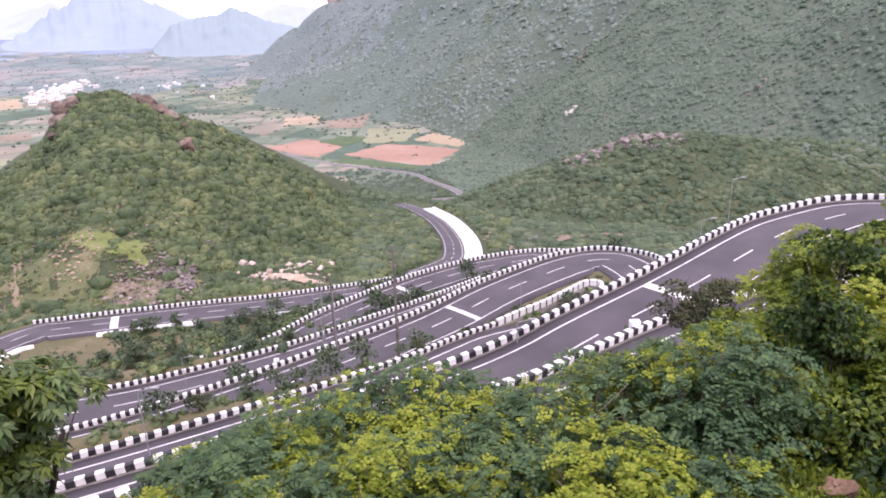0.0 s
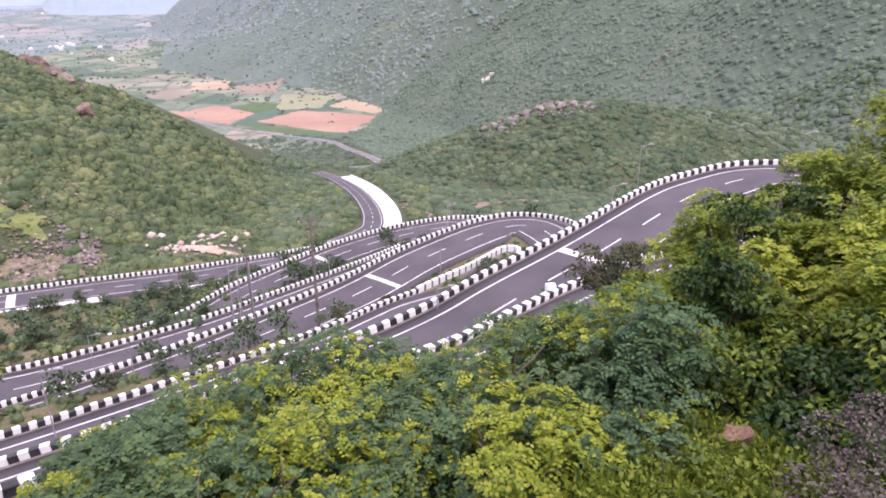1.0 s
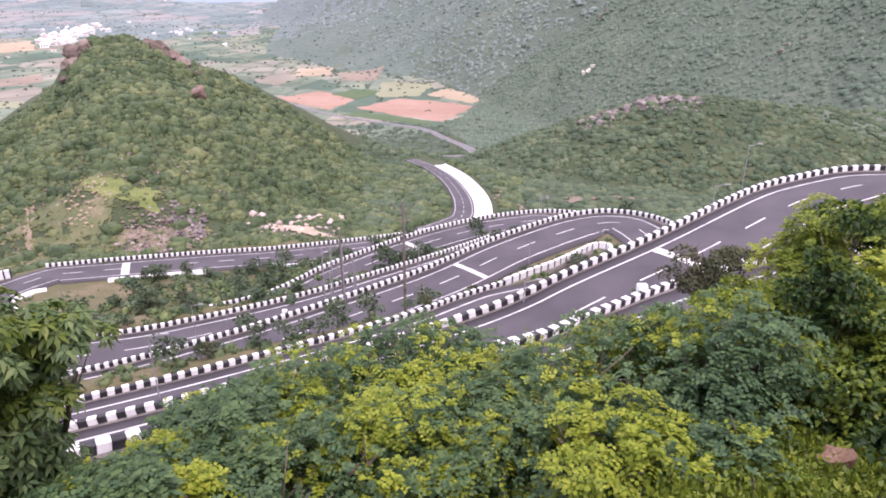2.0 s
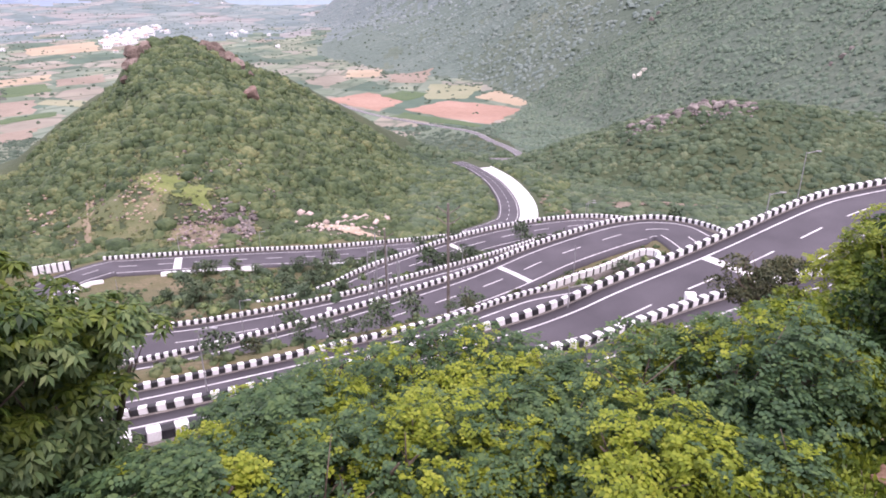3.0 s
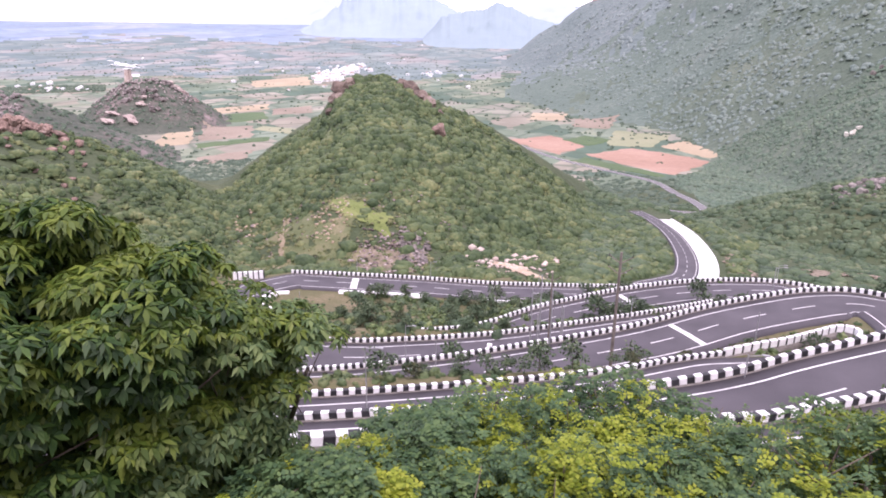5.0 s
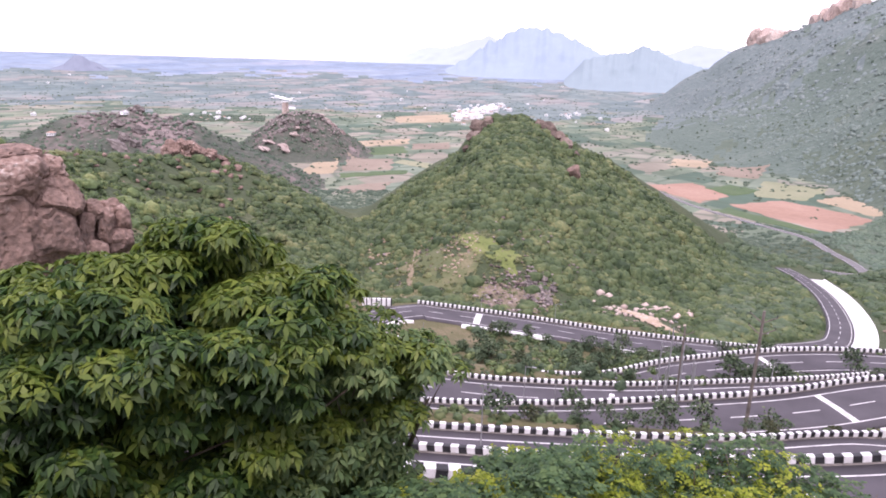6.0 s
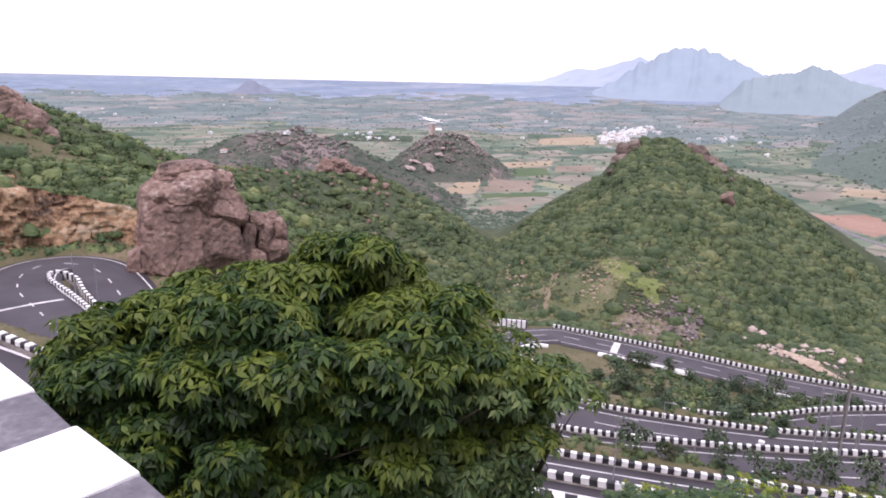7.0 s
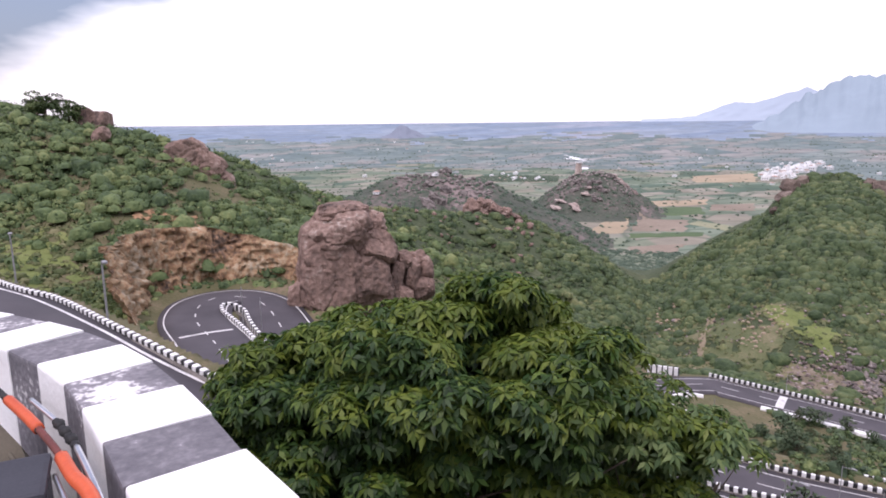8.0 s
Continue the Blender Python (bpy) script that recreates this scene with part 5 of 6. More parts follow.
rng = np.random.RandomState(5)
gx, gy = rng.uniform(2.5, 8, 3600), rng.uniform(4.8, 8.8, 3600)
gz = ground_height(gx, gy)[0]
nx, ny = rng.uniform(-9, 9, 5000), rng.uniform(0.9, 7, 5000)
nz = ground_height(nx, ny)[0]
tuft_field("bank_grass", np.stack([nx, ny, nz], 1), 5, 0.2, M_LEAF_MID, "rough grass on the bank below the wall", 7)
tuft_field("undergrowth", np.stack([gx, gy, gz + rng.uniform(0, 0.35, len(gz))], 1), 9, 0.10, M_LEAF_MID, "low green undergrowth on the steep slope", 6)


# ---- scrub on the hills: uncountable, one mesh a hillside ----
def clumps(name, x, y, size, quads, mat, label, seed, leaf=0.2, squash=0.8, sides_=5, lobes=3):
    """Shrubs: a few ragged leafy lobes each, with loose leaf sprays standing out of them."""
    rng = np.random.RandomState(seed)
    gz_, _ = ground_height(x, y)
    # each shrub is a huddle of lobes of uneven height
    big = np.repeat(size, lobes)
    n = len(big)
    first = (np.arange(n) % lobes == 0)
    reach = np.where(first, 0.1, 0.62)
    at_ = np.stack([np.repeat(x, lobes) + rng.normal(size=n) * big * reach, np.repeat(y, lobes) + rng.normal(size=n) * big * reach,
                    np.repeat(gz_, lobes) + big * np.where(first, 0.16, rng.uniform(-0.12, 0.2, n)) * (lobes > 1)], 1)
    size = big * (rng.uniform(0.42, 0.72, n) if lobes > 1 else 1.0)
    stretch_ = np.stack([rng.uniform(0.8, 1.3, n), rng.uniform(0.8, 1.3, n), rng.uniform(0.65, 1.15, n) * squash], 1)
    k = sides_
    a = np.arange(k) * 6.2832 / k
    dome = np.vstack([[[0, 0, 0.95]]] + [np.stack([np.cos(a + t_) * r_, np.sin(a + t_) * r_, np.full(k, h_)], 1) for r_, h_, t_ in ((0.8, 0.52, 0), (0.92, -0.5, 0.5))])
    jit = rng.uniform(0.7, 1.2, (n, len(dome), 1))
    turn_ = rng.uniform(0, 6.28, n)
    dx = dome[None, :, 0] * np.cos(turn_)[:, None] - dome[None, :, 1] * np.sin(turn_)[:, None]
    dy = dome[None, :, 0] * np.sin(turn_)[:, None] + dome[None, :, 1] * np.cos(turn_)[:, None]
    dv = np.stack([dx, dy, np.repeat(dome[None, :, 2], n, 0)], -1) * jit * (stretch_ * size[:, None])[:, None, :] * (0.9 if quads < 10 else 0.72) + at_[:, None, :]
    tri = [(0, 1 + i, 1 + (i + 1) % k) for i in range(k)]
    for i in range(k):
        p, q = 1 + i, 1 + (i + 1) % k
        tri += [(p, p + k, q), (q, p + k, q + k)]
    df = (np.array(tri)[None] + (np.arange(n) * len(dome))[:, None, None]).reshape(-1, 3)
    V, F = [dv.reshape(-1, 3)], [df]
    if quads:
        d = unit(rng.normal(size=(n, quads, 3)) + np.array([0, 0, 0.4]))
        d[..., 2] = np.abs(d[..., 2])
        c = (at_[:, None, :] + d * (size[:, None, None] * rng.uniform(0.8, 1.05, (n, quads, 1))) * stretch_[:, None, :]).reshape(-1, 3)
        out = d.reshape(-1, 3)
        way = unit(np.cross(out, rng.normal(size=out.shape)) + out * 0.5)
        face = unit(out + rng.normal(size=out.shape) * 0.4 + np.array([0, 0, 0.3]))
        L = np.minimum(np.repeat(size, quads) * leaf * 3.4, 2.2 * leaf + 0.12) * rng.uniform(0.5, 1.3, n * quads)
        v, f = leaves(c - way * (L / 2)[:, None], way, face, L, L * 0.75, 0.1)
        V.append(v)
        F += [f[:, [0, 1, 2]] + n * len(dome), f[:, [0, 2, 3]] + n * len(dome)]
    return tagged(mesh_of(name, np.vstack(V), np.vstack(F), mat, smooth=True), label, "shrubs", kind="stuff")


def bush_sizes(rng, n, usual, most):
    """Many low shrubs, some large ones."""
    return np.clip(usual * np.exp(rng.normal(size=n) * 0.45), usual * 0.45, most)


def clear_of_roads(x, y, gap):
    keep = np.ones(len(x), bool)
    for k, line in CENTRES.items():
        half = WIDTHS.get(k, WIDTH) / 2
        if k == "road_valley":
            line = np.vstack([line, shifted(line, 5.8)])
        box_ = np.where((x > line[:, 0].min() - 15) & (x < line[:, 0].max() + 15) & (y > line[:, 1].min() - 15) & (y < line[:, 1].max() + 15))[0]
        if len(box_):
            d = np.sqrt(((x[box_, None] - line[None, :, 0]) ** 2 + (y[box_, None] - line[None, :, 1]) ** 2).min(1))
            keep[box_[d < half + gap]] = False
    return keep


def scatter(seed, n, az0, az1, r0, r1, gap=2.0, power=0.5):
    rng = np.random.RandomState(seed)
    az_ = np.radians(rng.uniform(az0, az1, n))
    r_ = (r0 ** (1 / power) + (r1 ** (1 / power) - r0 ** (1 / power)) * rng.rand(n)) ** power
    x, y = r_ * np.sin(az_), r_ * np.cos(az_)
    k = clear_of_roads(x, y, gap)
    return x[k], y[k], rng


CUT_BOX = (-91, -58, 8.5, 34)
BARE = [(-25, 147, 13), (-24.5, 155, 10), (-14, 150, 10.5), (-13, 144, 7), (-29.5, 170, 13), (-35, 147, 7), (-31, 150, 9), (-34, 165, 9), (-37.5, 152, 7), (-34.3, 172, 4), (-33.8, 182, 4), (-28, 174, 5), (-26.3, 168, 5), (-29.6, 181, 5), (-25.2, 164, 4), (-30.3, 171, 5), (-29.2, 164, 5), (-36.8, 179, 5), (-37.2, 190, 5), (-37.3, 200, 4)]


def off_bare(x, y, rng, odds=0.2):
    keep = np.ones(len(x), bool)
    keep &= ~((x > CUT_BOX[0]) & (x < CUT_BOX[1]) & (y > CUT_BOX[2]) & (y < CUT_BOX[3]))
    for x0, x1, y0, y1 in ((-109, -78, -8, 9), (-110, -103, 14, 26), (-133, -117, 26, 39)):
        keep &= ~((x > x0) & (x < x1) & (y > y0) & (y < y1)) | (rng.rand(len(x)) < 0.14)
    for az_, r_, s in BARE:
        px, py = polar(az_, r_)
        keep &= (np.hypot(x - px, y - py) > s) | (rng.rand(len(x)) < odds)
    return keep


x, y, rng = scatter(101, 14500, -46, 6, 134, 292, 2.0)
k = off_bare(x, y, rng)
x, y = x[k], y[k]
clumps("hill_scrub", x, y, bush_sizes(rng, len(x), 1.2, 2.9), 5, M_SHRUB, "dense green scrub covering the round hill", 102, 0.2, squash=0.9, lobes=1)
x, y, rng = scatter(119, 2400, -41, -21, 138, 200, 1.2)
clumps("hillside_tufts", x, y, bush_sizes(rng, len(x), 0.55, 1.5), 3, M_TUFT, "small green shrubs and tufts on the open hillside", 120, 0.2, lobes=2)
rng = np.random.RandomState(141)
x, y = rng.uniform(-110, -79, 900), rng.uniform(-9, 10, 900)
k = clear_of_roads(x, y, 1.0)
clumps("grass_tufts", x[k], y[k], bush_sizes(rng, k.sum(), 0.4, 1.1), 5, M_TUFT, "grass tufts and weeds on the green bank", 142, 0.2, lobes=1)
# loose stones of the quarry and the hillside
def stones(name, spots, size, mat, label, seed):
    rng = np.random.RandomState(seed)
    bm = rock_bm((1, 1, 0.8), seed, 1, 0.5)
    bm.verts.ensure_lookup_table()
    vs = np.array([v.co[:] for v in bm.verts])
    fs = np.array([[v.index for v in f.verts] for f in bm.faces])
    bm.free()
    n = len(spots)
    a = rng.uniform(0, 6.28, n)
    s = size * rng.uniform(0.4, 1.6, n) ** 1.5
    rx = vs[None, :, 0] * np.cos(a)[:, None] - vs[None, :, 1] * np.sin(a)[:, None]
    ry = vs[None, :, 0] * np.sin(a)[:, None] + vs[None, :, 1] * np.cos(a)[:, None]
    v = np.stack([rx * s[:, None], ry * (s * rng.uniform(0.6, 1, n))[:, None], np.repeat(vs[None, :, 2], n, 0) * (s * rng.uniform(0.5, 1, n))[:, None]], -1)
    v = v + spots[:, None, :]
    f = fs[None] + (np.arange(n) * len(vs))[:, None, None]
    return tagged(mesh_of(name, v.reshape(-1, 3), f.reshape(-1, 3), mat), label, "stones", kind="stuff")


def stone_patch(name, az0, az1, r0, r1, n, size, mat, label, seed, round_=False):
    sx, sy, _ = scatter(seed, n, az0, az1, r0, r1, 2.5)
    if round_:
        # an uneven heap, thinning towards its rim
        u = (np.degrees(np.arctan2(sx, sy)) - (az0 + az1) / 2) / (az1 - az0) * 2
        w = (np.hypot(sx, sy) - (r0 + r1) / 2) / (r1 - r0) * 2
        k = u * u + w * w < 1 + 0.5 * wave(sx, sy, 8, 77)
        sx, sy = sx[k], sy[k]
    sz = ground_height(sx, sy)[0]
    return stones(name, np.stack([sx, sy, sz + 0.25], 1), size, mat, label, seed)


stone_patch("low_hill_stones", -60.5, -52, 745, 865, 300, 2.6, M_GREYROCK, "pinkish rocks strewn over the low hill", 506)
stone_patch("low_hill_stones", -47.5, -40.5, 1050, 1160, 420, 2.8, M_GREYROCK, "pinkish rocks strewn round the tower hill", 507)
stone_patch("quarry_stones", -28.6, -21.6, 137, 163, 620, 0.42, M_SCREE2, "broken grey and pink quarry stones", 501, True)
stone_patch("hillside_stones", -39, -18, 138, 190, 260, 0.45, M_SCREE2, "greyish stones scattered over the hillside", 502)
stone_patch("hillside_stones", -31.6, -28.2, 158, 183, 150, 0.42, M_BARE, "pale rubble spilling down the hillside", 508, True)
stone_patch("hillside_stones", -38.2, -36.2, 170, 204, 90, 0.42, M_BARE, "pale rubble among the hillside shrubs", 509, True)
stone_patch("quarry_stones", -24.2, -21.4, 148, 167, 420, 0.55, M_GREYROCK, "grey rocks at the rim of the quarry", 510, True)
stone_patch("hillside_stones", -18, -10, 138, 165, 90, 0.9, M_PALEROCK, "pale stones on the bare slope", 503)
stone_patch("knoll_stones", 10.5, 20, 322, 346, 230, 1.5, M_GREYROCK, "grey brown rocks along the knoll's crest", 504)
stone_patch("ridge_stones", -90, -48, 130, 215, 160, 1.2, M_ROCK, "reddish rocks among the hill scrub", 505)
x, y, rng = scatter(103, 5600, -99, -40, 90, 250, 2.0)
k = off_bare(x, y, rng)
x, y = x[k], y[k]
near_ = np.hypot(x, y) < 165
clumps("hill_scrub", x[near_], y[near_], bush_sizes(rng, near_.sum(), 1.7, 4.0), 18, M_LITSHRUB, "dense green scrub on the wooded hill", 104, 0.14, squash=0.8, lobes=2)
clumps("hill_scrub", x[~near_], y[~near_], bush_sizes(rng, (~near_).sum(), 1.5, 3.6), 4, M_SHRUB, "dense green scrub behind the wooded hill", 105, lobes=2)
x, y, rng = scatter(113, 1700, -97, -62, 86, 142, 1.5)
k = off_bare(x, y, rng)
x, y = x[k], y[k]
clumps("hill_scrub", x, y, bush_sizes(rng, len(x), 1.5, 3.4), 20, M_LITSHRUB, "dense green scrub above the rock cutting", 114, 0.13, squash=0.8, lobes=2)
rng = np.random.RandomState(147)
a_ = rng.uniform(2.5, 5.3, 130)
x, y = -75 + (17.5 + rng.uniform(-1.5, 4, 130)) * np.cos(a_), 22 + (15 + rng.uniform(-1.5, 4, 130)) * np.sin(a_)
k = clear_of_roads(x, y, 3.0)
clumps("hill_scrub", x[k], y[k], bush_sizes(rng, k.sum(), 1.15, 2.2), 30, M_LITSHRUB, "bushes hanging over the rim of the rock cutting", 148, 0.14, squash=0.8, lobes=2)
x, y, rng = scatter(105, 18000, -8, 40, 120, 470, 2.5, 0.6)
k = np.ones(len(x), bool)
for x0, x1, y0, y1 in ((11, 21, 166, 207), (30, 58, 188, 232), (54, 76, 221, 236)):
    k &= ~((x > x0) & (x < x1) & (y > y0) & (y < y1)) | (rng.rand(len(x)) < 0.25)
x, y = x[k], y[k]
clumps("valley_scrub", x, y, bush_sizes(rng, len(x), 1.55, 3.2), 2, M_VALLEY, "green scrub on the knoll and valley sides", 106, 0.16, squash=0.72, lobes=1)
# the farther the band, the hazier its leaf colour
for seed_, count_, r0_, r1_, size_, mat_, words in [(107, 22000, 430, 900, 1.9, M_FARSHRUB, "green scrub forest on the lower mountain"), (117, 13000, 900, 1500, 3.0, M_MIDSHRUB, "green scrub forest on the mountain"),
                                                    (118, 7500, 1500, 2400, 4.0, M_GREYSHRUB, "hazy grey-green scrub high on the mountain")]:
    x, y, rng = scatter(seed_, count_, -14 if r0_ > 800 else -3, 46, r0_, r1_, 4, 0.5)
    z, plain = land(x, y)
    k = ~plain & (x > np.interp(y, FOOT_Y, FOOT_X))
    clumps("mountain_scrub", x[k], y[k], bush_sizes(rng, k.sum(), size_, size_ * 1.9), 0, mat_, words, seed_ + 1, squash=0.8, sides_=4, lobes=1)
x, y, rng = scatter(109, 3600, -75, 12, 560, 2600, 4, 0.9)
z, plain = land(x, y)
k = rng.rand(len(x)) < np.where(plain, np.where((x > -245) & (y < 1070), 0.12, 0.55), 0.9)
x, y = x[k], y[k]
clumps("plain_trees", x, y, rng.uniform(2.0, 4.8, len(x)), 3, M_PLAINTREE, "scattered dark trees between the fields", 110, 0.2, 1.1, lobes=2)
# the valley floor between the round hill and the far road
x, y, rng = scatter(127, 1500, -13, -0.5, 400, 690, 3, 0.6)
k = ~((x < -8) & (y > 680))
clumps("valley_scrub", x[k], y[k], bush_sizes(rng, k.sum(), 2.0, 4.2), 2, M_PLAINTREE, "dark bushes along the valley floor", 128, 0.16, squash=0.7, lobes=1)
# bushes closing the mouth of the side valley
x, y, rng = scatter(139, 1700, -46, -33, 480, 800, 3, 0.6)
clumps("valley_scrub", x, y, bush_sizes(rng, len(x), 2.2, 4.5), 2, M_PLAINTREE, "dark bushes at the mouth of the side valley", 140, 0.16, squash=0.8, lobes=1)
# hedgerows winding between the plots
x, y, rng = scatter(133, 60000, -76, 2, 800, 3600, 4, 0.75)
z, plain = land(x, y)
k = plain & ~((x > -245) & (x < 40) & (y > 690) & (y < 1070)) & ((np.abs(wave(x, y, 260, 134)) < 0.022) | (np.abs(wave(x, y, 420, 135)) < 0.016)) & (wave(x, y, 300, 136) > -0.3)
clumps("plain_trees", x[k], y[k], rng.uniform(1.8, 4.2, k.sum()), 0, M_PLAINTREE, "hedgerows of dark trees between the plots", 137, squash=0.9, sides_=4, lobes=1)
x, y, rng = scatter(143, 420, -53.5, -46.5, 1690, 1830, 4, 0.8)
clumps("plain_trees", x, y, rng.uniform(3.5, 7, len(x)), 0, M_PLAINTREE, "dark trees round the hamlet on the plain", 144, squash=0.9, lobes=1)
x, y = np.array([-27.8, -68.4, 14.7, -67.7, -129.7, -30, -24, -95]), np.array([802.7, 1116, 923, 939, 1018, 808, 960, 880.0])
clumps("plain_trees", x, y, np.linspace(3.2, 5.0, 8), 6, M_PLAINTREE, "single dark trees standing in the ploughed plots", 149, 0.2, 1.0, lobes=3)
# hedges and groves along the far field edges
x, y, rng = scatter(129, 2600, -22, 2, 900, 1900, 4, 0.8)
z, plain = land(x, y)
k = plain & (np.interp(y, FOOT_Y, FOOT_X) - x < 90 + 120 * rng.rand(len(x)) ** 2) & (wave(x, y, 90, 131) > 0.15)
clumps("plain_trees", x[k], y[k], rng.uniform(2.5, 5, k.sum()), 0, M_PLAINTREE, "groves of dark trees at the mountain's foot", 130, squash=0.9, lobes=1)
x, y, rng = scatter(115, 8500, -72, -37, 500, 1200, 4, 0.7)
z, plain = land(x, y)
x, y = x[~plain], y[~plain]
clumps("low_hill_scrub", x, y, rng.uniform(1.2, 3.4, len(x)), 0, M_PLAINTREE, "sparse scrub on the rocky low hills", 116, lobes=1)
x, y, rng = scatter(111, 5600, -60, 30, 28, 132, 1.0)
k = (np.hypot(x + 62, y - 96) > 10) | (rng.rand(len(x)) < 0.1)
x, y = x[k], y[k]
clumps("verge_scrub", x, y, bush_sizes(rng, len(x), 0.6, 1.4), 5, M_SHRUB, "low shrubs and weeds on the road banks", 112, 0.2, lobes=2)


x, y, rng = scatter(123, 1500, -86, -56, 60, 100, 0.8)
k = ~((np.hypot(x + 78, y - 21.5) < 9) | (x < -89))
clumps("verge_scrub", x[k], y[k], bush_sizes(rng, k.sum(), 0.42, 1.1), 6, M_LITSHRUB, "weeds and low shrubs round the hairpin bend", 124, 0.18, lobes=1)
x, y, rng = scatter(145, 520, -40, 10, 66, 122, 0.9)
k = np.hypot(x + 62, y - 96) > 11
clumps("bank_shrubs", x[k], y[k], bush_sizes(rng, k.sum(), 1.15, 2.0), 30, M_LITSHRUB, "leafy dark green shrubs on the banks between the roads", 146, 0.16, squash=0.95, lobes=2)
x, y, rng = scatter(121, 5200, -50, 16, 76, 124, 1.1)
line_ = CENTRES["road_fourth"]
k = np.sqrt(((x[:, None] - line_[None, :, 0]) ** 2 + (y[:, None] - line_[None, :, 1]) ** 2).min(1)) < 12
k &= np.hypot(x + 62, y - 96) > 10
k &= rng.rand(len(x)) < 0.30 + 0.45 * (wave(x, y, 14, 78) > 0.1)
clumps("verge_scrub", x[k], y[k], bush_sizes(rng, k.sum(), 0.95, 2.0), 6, M_VALLEY, "dense dark shrubs between the lower roads", 122, 0.18, lobes=2)


# ---- roadside trees and shrubs, countable ----
def shrub_proto(seed, height, mat, name, label):
    rng = np.random.RandomState(seed)
    root = empty(name, (0, 0, 0), label=label, category="shrub", group="roadside shrubs")
    bm = bmesh.new()
    rod(bm, (0, 0, -0.3), (0.05, 0, height * 0.55), 0.07, 0.04, 6)
    for j in range(4):
        a = j * 1.57 + rng.uniform(-0.4, 0.4)
        rod(bm, (0.03, 0, height * 0.35), (math.cos(a) * height * 0.3, math.sin(a) * height * 0.3, height * 0.8), 0.04, 0.015, 5)
    part("stem", bm, M_BARK, root)
    v, f, _ = plain_crown(rng, (height * 0.45, height * 0.42, height * 0.38), 250, 0.085 * height + 0.17, height * 0.2, -0.7)
    mesh_of("crown", v + np.array([0, 0, height * 0.6]), f, mat, root)
    return root


PROTOS = [shrub_proto(201, 2.6, M_VALLEY, "roadside_shrub", "green roadside shrub on the bank"),
          shrub_proto(202, 3.4, M_VALLEY, "roadside_shrub", "tall green roadside shrub on the bank"),
          shrub_proto(203, 2.0, M_LEAF_OLIVE, "roadside_shrub", "small olive roadside shrub"),
          shrub_proto(204, 4.2, M_VALLEY, "roadside_tree", "young green roadside tree")]
x, y, rng = scatter(120, 2600, -52, 24, 44, 128, 1.2)
# most stand on the bank between the lower two roads
f_line, s_line = CENTRES["road_fourth"], CENTRES["road_third"]
d5 = np.sqrt(((x[:, None] - f_line[None, :, 0]) ** 2 + (y[:, None] - f_line[None, :, 1]) ** 2).min(1))
d3 = np.sqrt(((x[:, None] - s_line[None, :, 0]) ** 2 + (y[:, None] - s_line[None, :, 1]) ** 2).min(1))
want = np.where(d5 < 13, 0.42, np.where(d3 < 9, 0.36, 0.06))
want = np.where(np.hypot(x + 62, y - 96) < 11, 0.03, want)
picked = np.where(rng.rand(len(x)) < want)[0][:280]
pz = ground_height(x, y)[0]
for n_, i in enumerate(picked):
    proto = PROTOS[n_ % 4]
    s = rng.uniform(0.5, 0.95) if d5[i] < 13 else rng.uniform(0.38, 0.75)
    m = Matrix.LocRotScale((x[i], y[i], pz[i]), Euler((0, 0, rng.uniform(0, 6.28))), None)
    if n_ < 4:
        proto.matrix_basis = m
    else:
        ob = copy_thing(proto, m)
        ob.scale = (s, s, s * rng.uniform(0.85, 1.15))
# a hedge on the strip between the second road's wall and the planted island
hedge_line = shifted(spline(EDGES["two"][3:8], 1.9), -1.5)
for n_, (x_, y_, z_) in enumerate(hedge_line[:-2]):
    s = rng.uniform(0.3, 0.5)
    gz_ = float(ground_height([x_], [y_])[0][0])
    ob = copy_thing(PROTOS[n_ % 3], Matrix.LocRotScale((x_ + rng.uniform(-0.5, 0.5), y_ + rng.uniform(-0.5, 0.5), gz_), Euler((0, 0, rng.uniform(0, 6.28))), None))
    ob.scale = (s * 1.2, s * 1.2, s)
# ---- the viewpoint's own wall, close by ----
M_NEARWHITE = material("chalky_white_paint", [(0, (0.60, 0.59, 0.58)), (0.35, (0.82, 0.82, 0.82)), (1, (0.9, 0.9, 0.9))], 3, 40, 0.75, 0.35, 0.5)
M_WORNBLACK = material("worn_black_paint", [(0, (0.065, 0.062, 0.075)), (0.5, (0.14, 0.135, 0.15)), (0.72, (0.22, 0.21, 0.23)), (0.80, (0.55, 0.54, 0.55)), (1, (0.8, 0.8, 0.8))],
                       2.2, 38, 0.7, 0.4, 0.40, per_object=0.1, fine_mix=0.33)
near_kw = dict(height=0.76, width=0.335, skirt=2.6, white=M_NEARWHITE, black=M_WORNBLACK, white_share=0.5, bevel=0.012)
painted_wall([(-1.829, 0.354, -1.66), (-2.132, 0.348, -1.66), (-2.448, 0.327, -1.66), (-2.767, 0.292, -1.66), (-3.066, 0.223, -1.66), (-3.321, 0.14, -1.66), (-3.7, -0.02, -1.67),
              (-4.3, -0.36, -1.68), (-6, -1.6, -1.7), (-9, -4.2, -1.75)], 0.63, 0.55, "broad black and white painted parapet with worn paint", first=1, **near_kw)
painted_wall([(-1.829, 0.362, -1.66), (-1.65, 0.384, -1.66), (-1.4, 0.395, -1.66), (-0.8, 0.405, -1.66), (0, 0.4, -1.66), (2, 0.25, -1.66), (4, -0.4, -1.66), (8, -2.3, -1.65)],
             0.68, 0.66, "broad black and white painted parapet under the viewpoint", first=0, **near_kw)


